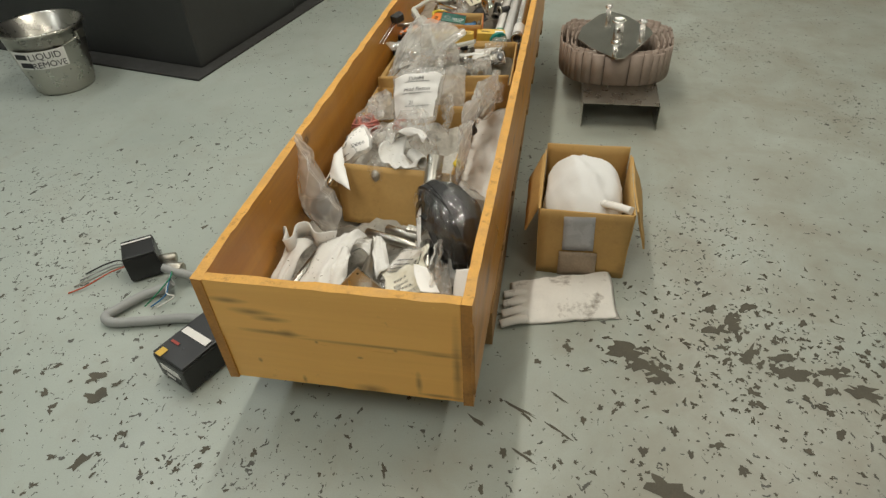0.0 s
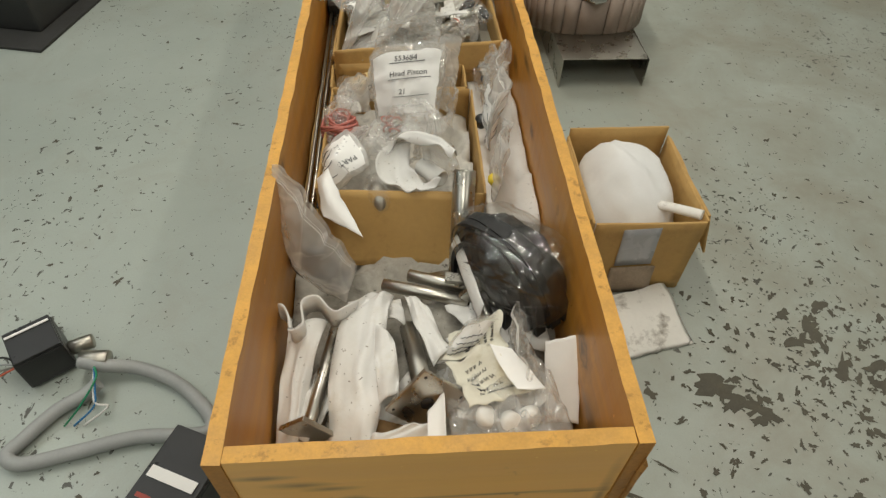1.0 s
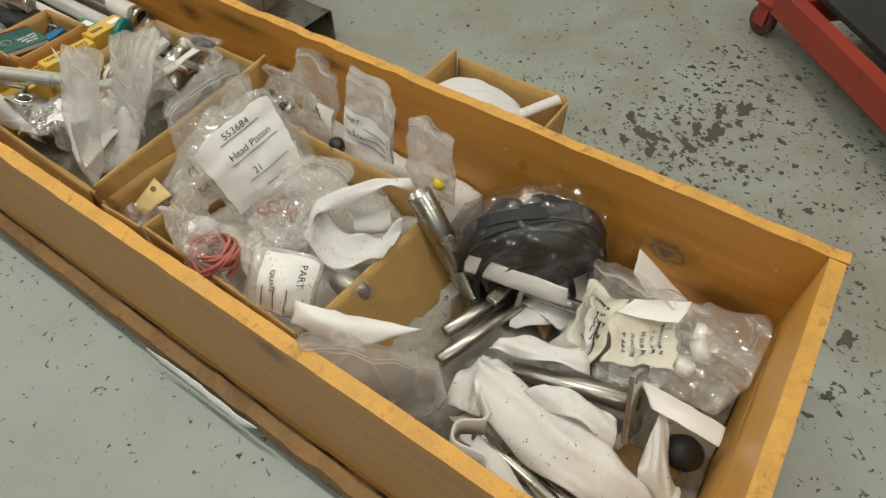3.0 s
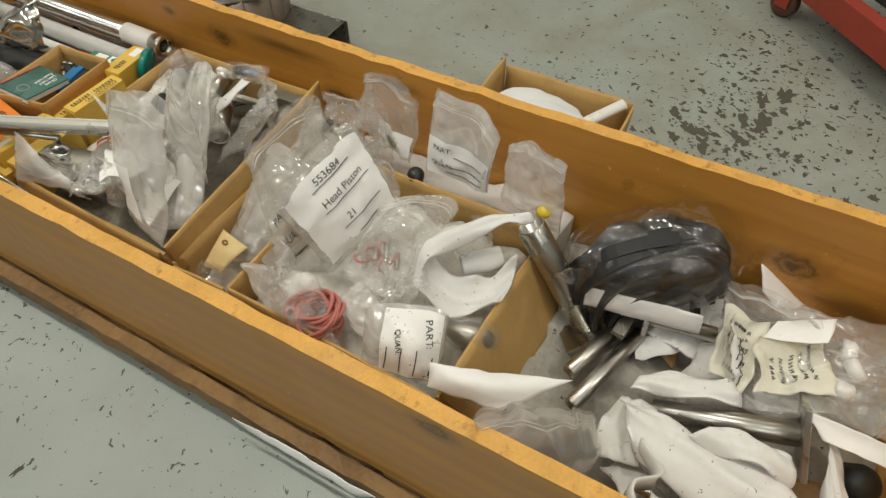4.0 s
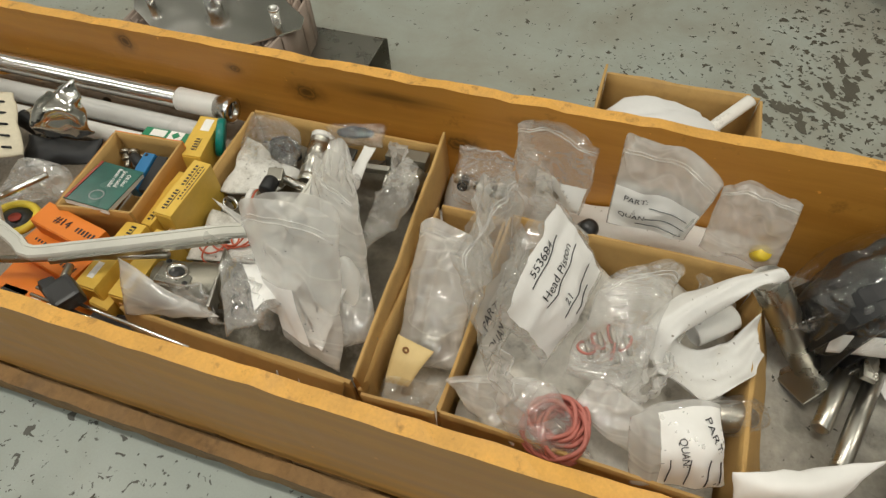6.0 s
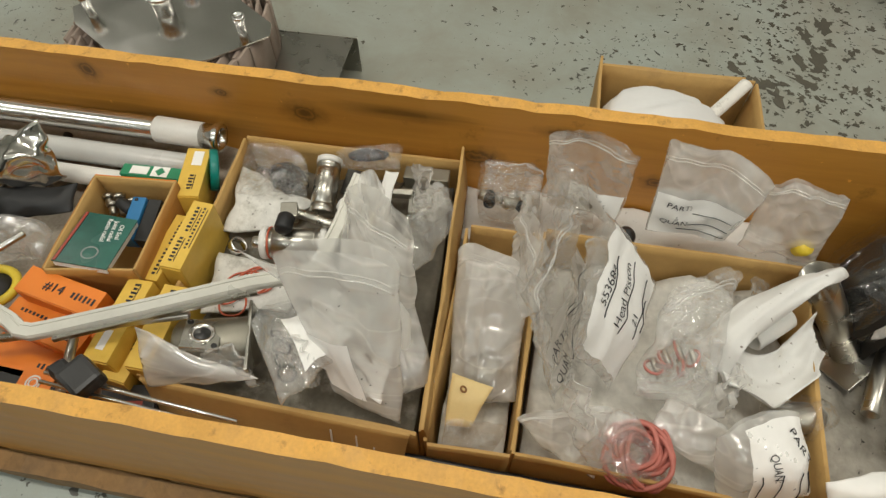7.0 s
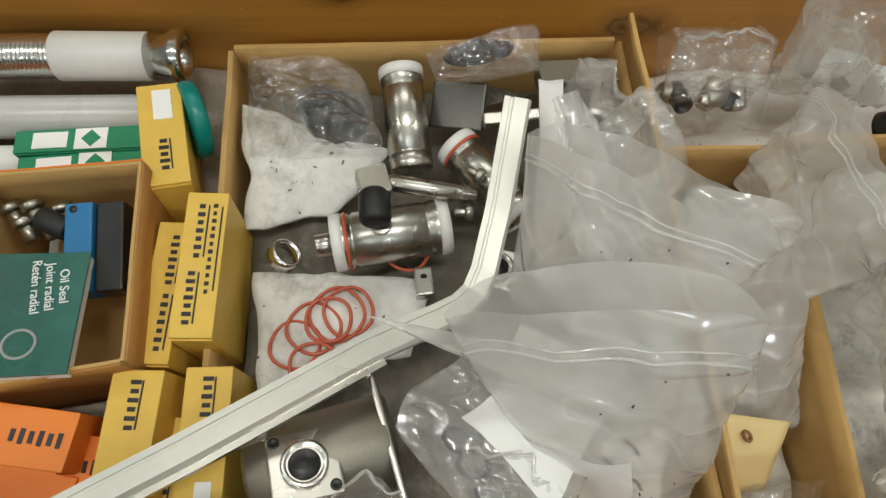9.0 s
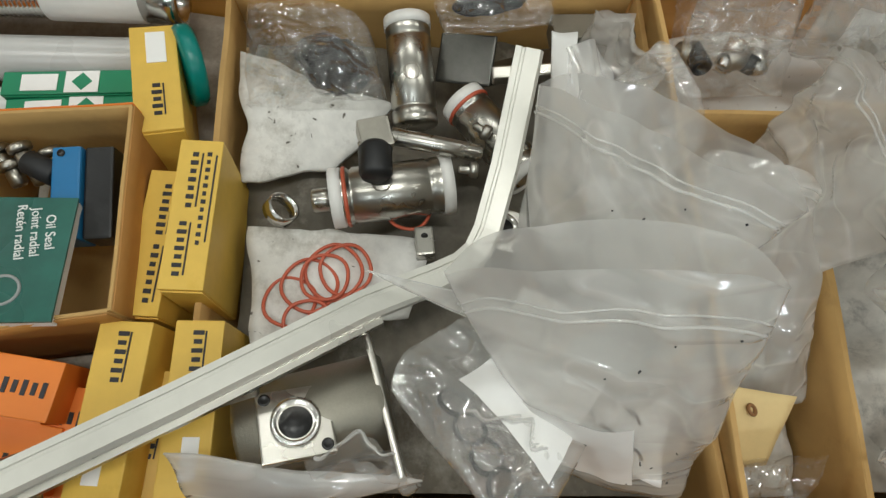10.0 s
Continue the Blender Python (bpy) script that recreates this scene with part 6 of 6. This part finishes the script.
b = Bag("film_wrap", [(0.487, 1.380, 0.385), (0.501, 1.285, 0.385), (0.535, 1.283, 0.410), (0.514, 1.395, 0.400)], "small clear bag with a black seal on the carton edge", 0.04, 0.008, 44, 18, 0.006, 0.012, film=M_CRINKLE, zip_line=False)
part("contents", lump((0.518, 1.340, 0.392), (0.012, 0.035, 0.008), pose(0, 0, 0, 0, 0, 10), 0.004, 6, 30), M_RUBBER, b.t)
foam_sheet([(0.289, 1.313, 0.400), (0.285, 1.289, 0.400), (0.461, 1.276, 0.425), (0.466, 1.297, 0.425)], "narrow torn strip of white foam", 45, 0.006, 0.006, rag=0.006)
b = Bag("clear_bag", [(0.419, 1.269, 0.360), (0.299, 1.240, 0.355), (0.378, 1.180, 0.420), (0.458, 1.206, 0.440)], "shiny crinkled clear bag over the valve blocks", 0.03, 0.009, 46, 17, 0.0, 0.015, film=M_CLEAR, zip_line=False)
b = Bag("frosted_bag", [(0.283, 1.333, 0.375), (0.244, 1.209, 0.365), (0.262, 1.206, 0.572), (0.385, 1.322, 0.50)], "large frosted poly bag standing in the carton", 0.05, 0.005, 47, 9, 0.015, 0.030, lip=0.12)
b.specks(14, 5)
b = Bag("frosted_bag", [(0.135, 1.300, 0.345), (0.110, 1.205, 0.335), (0.238, 1.215, 0.560), (0.262, 1.400, 0.50)], "tall frosted poly bag folded over the parts", 0.05, 0.005, 48, 9, 0.012, 0.040, lip=0.13)
b.specks(14, 5)
b.panel(0.1, 0.1, 0.6, 0.5)
note = foam_sheet([(0.118, 1.232, 0.372), (0.205, 1.225, 0.402), (0.262, 1.330, 0.405), (0.165, 1.365, 0.385)], "white paper note with pen strokes under the bags", 53, 0.008, 0.004, 0.0008, material=M_WHITE, name="paper_note", category="paper")
nc = [(0.118, 1.232, 0.372), (0.205, 1.225, 0.402), (0.262, 1.330, 0.405), (0.165, 1.365, 0.385)]
for u, w, turn_deg in ((0.15, 0.15, 40), (0.22, 0.30, 70), (0.40, 0.18, 30), (0.30, 0.42, 55)):
    part("pen_stroke", sweep([on_patch(nc, u, w) + Vector((0, 0, 0.012)), on_patch(nc, u + 0.05, w + 0.03) + Vector((0, 0, 0.0125)), on_patch(nc, u + 0.07, w + 0.09) + Vector((0, 0, 0.012))], disc(0.0012, 5)), M_INK, note)
b = Bag("seal_bag", [(0.077, 1.341, 0.425), (0.187, 1.268, 0.415), (0.250, 1.350, 0.405), (0.199, 1.430, 0.405)], "clear bag of dark seal rings hanging over the carton", 0.03, 0.008, 49, 15, 0.0, 0.01, film=M_CLEAR, zip_line=False)
b.panel(0.35, 0.08, 0.98, 0.72, material=M_WHITE)
for k in range(4):
    part("seal_ring", torus(Matrix.Translation(on_patch(b.c, 0.18 + 0.03 * k, 0.25 + 0.14 * k) - Vector((0, 0, 0.006))) @ pose(0, 0, 0, 20, 15 * k, 0), 0.011, 0.0018), M_RUBBER, b.t)
foam_sheet([(0.225, 1.300, 0.445), (0.175, 1.250, 0.430), (0.232, 1.400, 0.480), (0.248, 1.435, 0.492)], "curved flap of frosted film over the bar", 50, 0.012, 0.004, 0.0012, material=M_FILM, name="film_flap", category="film")
foam_sheet([(0.097, 1.553, 0.352), (0.127, 1.400, 0.365), (0.136, 1.470, 0.385), (0.152, 1.565, 0.425)], "flap of frosted film over the carton edge", 51, 0.008, 0.005, 0.0012, material=M_FILM, name="film_flap", category="film")
b = Bag("white_tube_bag", [(0.133, 1.229, 0.345), (0.169, 1.170, 0.345), (0.404, 1.288, 0.500), (0.384, 1.321, 0.505)], "upright narrow frosted bag with white tubing", 0.04, 0.007, 52, 12, 0.0, 0.008)
part("tube", lump(on_patch(b.c, 0.5, 0.26), (0.017, 0.019, 0.055), pose(0, 0, 0, 0, 30, 20), 0.004, 8, 25), M_NYLON, b.t)

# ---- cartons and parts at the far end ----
fill("kraft_packing", [(0.046, 1.585), (0.594, 1.585), (0.604, 2.50), (0.055, 2.50)], FLOOR_IN - 0.0005, 0.268, 0.02, 10, plain("dark_packing", (0.33, 0.29, 0.235), 0.8, vary=0.4, dirt_or_shade=(0.07, 0.06, 0.045)), "dark crumpled packing under the boxed bearings", "packing paper")


def small_box(center, size, turn, material, label, bars=(), name="bearing_box", text=None, group="boxed bearings", category="carton"):
    """A printed carton: closed body, end flaps, printed bars."""
    t = thing(name, Vector(center) - Vector((0, 0, size[2])), label, category, group)
    m = Matrix.Translation(center) @ turn @ pose(0, 0, -size[2] / 2)
    part("body", box(size, m, 0.0012), material, t)
    part("end_flap", box((size[0] * 0.94, 0.0012, size[2] * 0.92), m @ pose(0, -size[1] / 2 - 0.0007, 0), 0), material, t)
    for x, y, w, h, mt in bars:
        q = m @ pose(x * size[0], y * size[1], size[2] / 2 + 0.0004)
        if mt is not M_INK:
            part("printed_panel", box((w, h, 0.0006), q, 0), mt, t)
            continue
        bm = bmesh.new()
        count = max(4, int(max(w, h) / 0.0064))
        w, h = (w * 1.45, h) if h > w else (w, h * 1.35)
        for k in range(count):
            f = (k + 0.5) / count - 0.5
            if h > w:
                box((w * (0.6 + 0.2 * (k % 2)), h / count * 0.5, 0.0006), q @ pose(0, f * h, 0), 0, bm)
            else:
                box((w / count * 0.5, h * (0.8 + 0.2 * (k % 2)), 0.0006), q @ pose(f * w, 0, 0), 0, bm)
        tagged(part("printed_bar", bm, mt, t), kind="stuff")
        if h > w and h > 0.03:
            part("printed_line", box((0.0012, h * 0.9, 0.0005), q @ pose(0.0055, 0, 0), 0), mt, t)
    if text:
        lettering(text[0], m @ pose(text[2] * size[0], text[3] * size[1], size[2] / 2 + 0.0009, 0, 0, text[4]), text[1], M_INK, t)
    return t


INK = M_INK
LABEL = M_WHITE
small_box((0.323, 1.576, 0.388), (0.033, 0.122, 0.11), pose(0, 0, 0, 0, 3, -92), M_YELLOW, "yellow seal carton standing on edge", [(-0.15, -0.24, 0.006, 0.046, INK), (-0.1, 0.22, 0.005, 0.05, INK), (0.22, 0.1, 0.003, 0.08, INK)])
small_box((0.307, 1.610, 0.368), (0.028, 0.120, 0.11), pose(0, 0, 0, 0, 0, -94), M_YELLOW, "slim yellow seal carton wedged beside others", [(0.1, 0.22, 0.006, 0.046, INK), (0.1, -0.22, 0.005, 0.05, INK)])
small_box((0.451, 1.624, 0.375), (0.038, 0.112, 0.08), pose(0, 0, 0, -6, 8, -78), M_YELLOW, "yellow seal carton with a white sticker", [(0.0, -0.22, 0.007, 0.036, INK), (0.05, 0.28, 0.016, 0.034, LABEL)])
small_box((0.177, 1.623, 0.375), (0.040, 0.130, 0.11), pose(0, 0, 0, 0, -4, -94), M_YELLOW, "yellow seal carton with worn corners", [(0.0, 0.30, 0.007, 0.040, INK), (-0.05, -0.26, 0.012, 0.030, LABEL)])
small_box((0.178, 1.568, 0.370), (0.036, 0.130, 0.11), pose(0, 0, 0, 0, 0, -91), M_YELLOW, "yellow seal carton beside the carton wall", [(0.0, 0.30, 0.007, 0.040, INK), (0.1, -0.26, 0.012, 0.030, LABEL)])
small_box((0.154, 1.604, 0.345), (0.036, 0.110, 0.09), pose(0, 0, 0, 0, 6, -96), M_YELLOW, "lower yellow seal carton half hidden", [(0.0, 0.1, 0.008, 0.044, INK)])
GREEN_PLACE = ((0.472, 1.721, 0.332), (0.448, 1.716, 0.328))
for k in range(2):
    t = small_box(GREEN_PLACE[k], (0.118, 0.024, 0.05), pose(0, 0, 0, 0, 0, -88 + 2 * k), M_GREEN, "slim green and white bearing carton", [(-0.22, 0.0, 0.032, 0.017, LABEL), (0.10, 0.0, 0.030, 0.022, LABEL)])
    gm = Matrix.Translation(GREEN_PLACE[k]) @ pose(0, 0, 0, 0, 0, -88 + 2 * k)
    part("diamond_mark", box((0.013, 0.013, 0.0006), gm @ pose(0.012, 0, 0.0008, 0, 0, 45), 0), M_GREEN, t)
t = thing("teal_disc", (0.503, 1.615, 0.320), "round teal plastic reel standing on edge", "reel")
part("disc", lathe([(0, 0.014), (0.034, 0.014), (0.036, 0.011), (0.036, 0.003), (0.034, 0), (0, 0)], basis((0.483, 1.602, 0.345), (0.479, 1.611, 0.348))), plain("teal_plastic", (0.0, 0.19, 0.16), 0.35), t)

hose = thing("braided_hose", (0.556, 1.64, 0.32), "steel braided hose with white sleeve and polished ferrule", "hose")
part("ferrule", lathe([(0.021, 0), (0.026, 0), (0.026, 0.010), (0.0225, 0.014), (0.0225, 0.036), (0.0175, 0.036), (0.0175, 0.0)], basis((0.5548, 1.624, 0.345), (0.5555, 1.80, 0.350)), 36, None, True), M_SHINY, hose)
# Black plug stands in for the shade deep inside the hose.
part("bore", rod((0.5549, 1.640, 0.3453), (0.5549, 1.644, 0.3454), 0.0178), M_BLACK, hose)
part("sleeve", rod((0.555, 1.657, 0.3455), (0.5555, 1.745, 0.348), 0.0235, 0.018, 32), M_NYLON, hose)
braid = []
for k in range(150):
    braid += [(0.0200, k * 0.0041), (0.0215, k * 0.0041 + 0.0012), (0.0215, k * 0.0041 + 0.0028), (0.0200, k * 0.0041 + 0.0040)]
part("braid", lathe(braid, basis((0.5555, 1.745, 0.348), (0.5585, 2.36, 0.352)), 28), M_SHINY, hose)
for k, (x, z0, r, mt, lab) in enumerate(((0.505, 0.318, 0.021, plain("grey_tube", (0.52, 0.52, 0.50), 0.32, vary=0.06, scale=8), "smooth grey steel tube beside the hose"), (0.462, 0.305, 0.017, M_NYLON, "white plastic tube lying beside the hose"))):
    t = thing("long_tube", (x, 1.7, z0 - r), lab, "tube", "long tubes")
    part("tube", rod((x, 1.655 + 0.05 * k, z0), (x + 0.005, 2.30, z0 + 0.004), r, r * 0.85, 32), mt, t)

M_KRAFT = plain("orange_kraft", (0.42, 0.20, 0.045), 0.65, vary=0.12, scale=14)
# printed tray with catalogue and switch
TR = [(0.225, 1.750), (0.245, 1.622), (0.408, 1.628), (0.398, 1.760)]
tray = thing("small_tray", (0.23, 1.63, 0.29), "small open cardboard tray with orange outside", "tray")
for k in range(4):
    a, c2 = Vector((*TR[k], 0)), Vector((*TR[(k + 1) % 4], 0))
    q = [a + Vector((0, 0, 0.285)), c2 + Vector((0, 0, 0.285)), c2 + Vector((0, 0, 0.398)), a + Vector((0, 0, 0.398))]
    part("wall_panel", sheet(q, 8, 6, 0, 0.002, k, 0.0025, 8), M_CARD, tray)
    mid = (a + c2) / 2 - Vector((0.318, 1.69, 0))
    q2 = [v + mid.normalized() * 0.0028 for v in q]
    part("printed_face", sheet(q2, 8, 6, 0, 0.002, k, 0.0008, 8), M_ORANGE if k == 2 else M_KRAFT, tray)
part("base_panel", span((0.24, 1.632, 0.283), (0.392, 1.748, 0.287), 0), M_CARD, tray)
cat = thing("catalogue", (0.27, 1.70, 0.37), "teal booklet with oil seal wording", "booklet")
cm = Matrix.Translation((0.283, 1.700, 0.392)) @ pose(0, 0, 0, -5, 10, -60) @ pose(0, 0, 0, 0, 0, -28)
part("page_block", box((0.078, 0.098, 0.010), cm, 0.001), M_WHITE, cat)
cov = part("cover", box((0.080, 0.100, 0.0025), cm @ pose(0, 0, 0.0065), 0.0006), M_TEAL, cat)
part("red_edge", box((0.004, 0.098, 0.001), cm @ pose(-0.036, 0, 0.0085), 0), M_RED, cat)
for k, s in enumerate(("Oil Seal", "Joint radial", "Retén radial")):
    lettering(s, cm @ pose(0.026 - 0.010 * k, 0.020, 0.0082, 0, 0, -82), 0.0095, M_WHITE, cov)
part("printed_ring", torus(cm @ pose(0.004, -0.026, 0.0078), 0.011, 0.0012, seg=28), M_GREYPIPE, cov)
sw = thing("blue_switch", (0.345, 1.665, 0.34), "blue and black rectangular limit switch", "switch")
wm = Matrix.Translation((0.343, 1.676, 0.368)) @ pose(0, 0, 0, 0, -6, 4)
part("body", box((0.075, 0.022, 0.03), wm, 0.002), M_BLUE, sw)
part("back", box((0.075, 0.022, 0.028), wm @ pose(0, -0.023, -0.003), 0.002), M_BLACK, sw)
for s in (-1, 1):
    # Holes shown as black discs, their shade put into the colour.
    part("screw_hole_shade", lathe([(0.003, 0), (0.003, 0.0008), (0, 0.0008)], wm @ pose(s * 0.032, 0.004, 0.0151), 14), M_BLACK, sw)
part("plunger", rod((0.36, 1.69, 0.372), (0.372, 1.715, 0.374), 0.010), M_RUBBER, sw)
for k in range(5):
    p = Vector((0.372 - 0.012 * (k % 2), 1.700 + 0.010 * k, 0.352 + 0.004 * (k % 3)))
    t = thing("brass_fitting", p, "loose small brass and steel fitting in the tray", "fitting", "tray fittings")
    part("hex", rod(p, p + Vector((0.012, 0.006, 0.006)), 0.007, 0.003, 6), plain("brass", (0.60, 0.45, 0.20), 0.3, 1.0) if k == 0 else M_DULL, t)
    part("collar", rod(p + Vector((0.012, 0.006, 0.006)), p + Vector((0.018, 0.009, 0.009)), 0.0095, 0.004, 20), M_DULL, t)

# orange cartons
small_box((0.201, 1.719, 0.385), (0.125, 0.042, 0.045), pose(0, 0, 0, 0, 4, 72 - 172), M_ORANGE, "orange bearing carton with handwriting on its lid", [(0.30, 0.0, 0.040, 0.008, INK)], "bearing_box", ("#14", 0.02, -0.08, 0.0, 0))
small_box((0.180, 1.707, 0.352), (0.125, 0.045, 0.045), pose(0, 0, 0, 0, 0, -97), M_ORANGE, "orange bearing carton below another", [(0.30, 0.0, 0.040, 0.008, INK)])
small_box((0.158, 1.736, 0.355), (0.140, 0.048, 0.045), pose(0, 0, 0, 0, 0, -102), M_ORANGE, "orange bearing carton with pencilled wording", [(-0.2, 0.18, 0.05, 0.004, INK), (0.32, -0.1, 0.036, 0.008, INK)])
small_box((0.111, 1.736, 0.335), (0.150, 0.055, 0.05), pose(0, 0, 0, 0, 0, -95), M_ORANGE, "orange bearing carton under steel rods", [(0.2, -0.1, 0.05, 0.006, INK)])
for k, (px, zz) in enumerate(((0, .335), (1, .312))):
    c0 = Vector((0.080, 1.734, 0.335)) + Vector((-0.030 * k, 0.004 * k, -0.012 * k))
    t = small_box(c0, (0.120, 0.030, 0.05), pose(0, 0, 0, 0, 0, -92), M_BLACK, "black and orange carton with a bearing picture", [(0.12, 0.0, 0.050, 0.028, M_ORANGE)])
    km = Matrix.Translation(c0) @ pose(0, 0, 0, 0, 0, -92)
    for r0 in (0.010, 0.006):
        part("printed_ring", torus(km @ pose(0.012, 0, 0.0010), r0, 0.0013, seg=24), M_WHITE, t)
small_box((0.076, 1.592, 0.315), (0.08, 0.06, 0.05), pose(0, 0, 0, 0, 0, -80), M_BLACK, "black carton corner under the rods", [(0.1, 0.0, 0.03, 0.012, M_RED)])
t = thing("yellow_reel", (0.202, 1.859, 0.345), "flat yellow and black sealing reel in plastic", "reel")
part("rim", torus(Matrix.Translation((0.202, 1.846, 0.358)) @ pose(0, 0, 0, 6, 8, 0), 0.034, 0.007, seg=32), plain("yellow_plastic", (0.72, 0.55, 0.05), 0.4), t)
part("hub", lathe([(0, 0.010), (0.012, 0.010), (0.026, 0.004), (0.028, 0), (0, 0)], pose(*(0.204, 1.852, 0.352), 6, 8, 0)), M_BLACK, t)
part("mark", lathe([(0.010, 0), (0.010, 0.0012), (0, 0.0012)], pose(*(0.201, 1.842, 0.363), 6, 8, 0)), M_RED, t)

# rods crossing the far end
rods = thing("rod_clamp", (0.068, 1.581, 0.43), "two thin steel rods held in a black clamp", "clamp")
part("clamp", box((0.040, 0.042, 0.030), Matrix.Translation((0.071, 1.592, 0.432)) @ pose(0, 0, 0, 8, 0, -30), 0.006), M_BLACK, rods)
part("clamp_jaw", box((0.022, 0.03, 0.02), Matrix.Translation((0.072, 1.615, 0.436)) @ pose(0, 0, 0, 0, 20, -25), 0.005), M_BLACK, rods)
for dy in (0, 1):
    part("rod", rod(Vector((0.072, 1.647, 0.425)) + Vector((-0.012 * dy, 0, 0)), Vector((0.057, 1.394, 0.405)) + Vector((-0.012 * dy, 0, 0)), 0.0028, 0, 12), M_SHINY, rods)
t = thing("steel_rod", (0.063, 1.645, 0.380), "steel rod standing across the orange cartons", "steel rod", "steel rods")
part("shaft", rod((0.053, 1.640, 0.385), (0.136, 1.663, 0.385), 0.0065), M_STEEL, t)
t = thing("steel_rod", (0.228, 1.860, 0.390), "bright steel rod lying in loose plastic", "steel rod", "steel rods")
part("shaft", rod((0.190, 1.879, 0.395), (0.280, 1.814, 0.395), 0.0055), M_SHINY, t)
t = thing("steel_rod", (0.129, 1.766, 0.370), "square steel bar under the bent channel", "steel rod", "steel rods")
part("shaft", rod((0.098, 1.825, 0.385), (0.191, 1.515, 0.395), 0.006), M_STEEL, t)

# foil bag, padded envelope and loose plastic
foil = plain("silver_foil", (0.72, 0.70, 0.66), 0.10, 1.0, vary=0.06, scale=10, bump=0.05, rough_vary=0.05)
foam_sheet([(0.374, 1.955, 0.360), (0.406, 1.848, 0.350), (0.456, 1.851, 0.450), (0.402, 1.964, 0.400)], "crumpled mirror-bright foil pouch", 61, 0.03, 0.022, 0.0012, 16, foil, "foil_pouch", "foil pouch")
foam_sheet([(0.327, 1.938, 0.330), (0.368, 1.826, 0.330), (0.405, 1.825, 0.350), (0.374, 1.955, 0.360)], "dark folded plastic under the foil pouch", 62, 0.01, 0.01, 0.002, 14, M_RUBBER, "black_wrap", "plastic wrap")
env = foam_sheet([(0.265, 2.054, 0.370), (0.323, 1.922, 0.370), (0.435, 2.017, 0.400), (0.403, 2.171, 0.400)], "cream patterned paper envelope with rows of dark print", 63, 0.004, 0.004, material=plain("cream_paper", (0.62, 0.56, 0.42), 0.7), name="paper_envelope", category="envelope")
ec = [(0.265, 2.054, 0.370), (0.323, 1.922, 0.370), (0.435, 2.017, 0.400), (0.403, 2.171, 0.400)]
for i in range(5):
    for j in range(5):
        p = on_patch(ec, 0.12 + 0.18 * i, 0.12 + 0.18 * j)
        part("printed_bar", box((0.016, 0.003, 0.0008), Matrix.Translation(p + Vector((-0.002, 0, 0.0055))) @ pose(0, 0, 0, 0, 20, -60)), M_INK, env)
b = Bag("clear_bag", [(0.230, 1.956, 0.330), (0.274, 1.819, 0.330), (0.306, 1.793, 0.375), (0.313, 1.897, 0.390)], "loose flat clear bag over the seal reel", 0.03, 0.007, 64, 14, 0.0, 0.012, film=M_CLEAR, zip_line=False)
b = Bag("clear_bag", [(0.412, 2.230, 0.380), (0.468, 2.112, 0.380), (0.489, 2.055, 0.440), (0.454, 2.171, 0.460)], "blue-white plastic wrap over the hose end", 0.05, 0.012, 65, 14, 0.01, 0.015)

# far heap of fittings
frng = random.Random(11)
for k in range(46):
    x, y = frng.uniform(0.09, 0.52), frng.uniform(1.92, 2.46)
    z0 = 0.285 + 0.10 * frng.random()
    p = Vector((x, y, z0))
    d = Vector((frng.uniform(-1, 1), frng.uniform(-1, 1), frng.uniform(-0.3, 0.5))).normalized() * frng.uniform(0.03, 0.08)
    r = frng.uniform(0.007, 0.017)
    if k % 4 == 3:
        bb = Bag("clear_bag", [p, p + Vector((0.09, 0.02, 0.0)), p + Vector((0.10, 0.09, 0.06)), p + Vector((0.0, 0.08, 0.07))], "crinkled clear bag of bright steel fittings", 0.04, 0.010, 70 + k, 18, 0, 0.012, film=M_CRINKLE, nu=14, nv=14, zip_line=False)
        part("fitting", rod(p + Vector((0.02, 0.02, 0.01)), p + Vector((0.06, 0.04, 0.02)), 0.010, 0.007), M_SHINY, bb.t)
        continue
    t = thing("pipe_fitting", p, "bright steel pipe fitting in a loose heap", "pipe fitting", "far fittings")
    part("tube", rod(p, p + d, r, r * 0.75, 20), (M_SHINY, M_STEEL, M_DULL, M_RUBBER)[frng.randrange(4)], t)
    part("collar", rod(p, p + d.normalized() * 0.008, r * 1.35, r * 0.75, 20), M_STEEL, t)
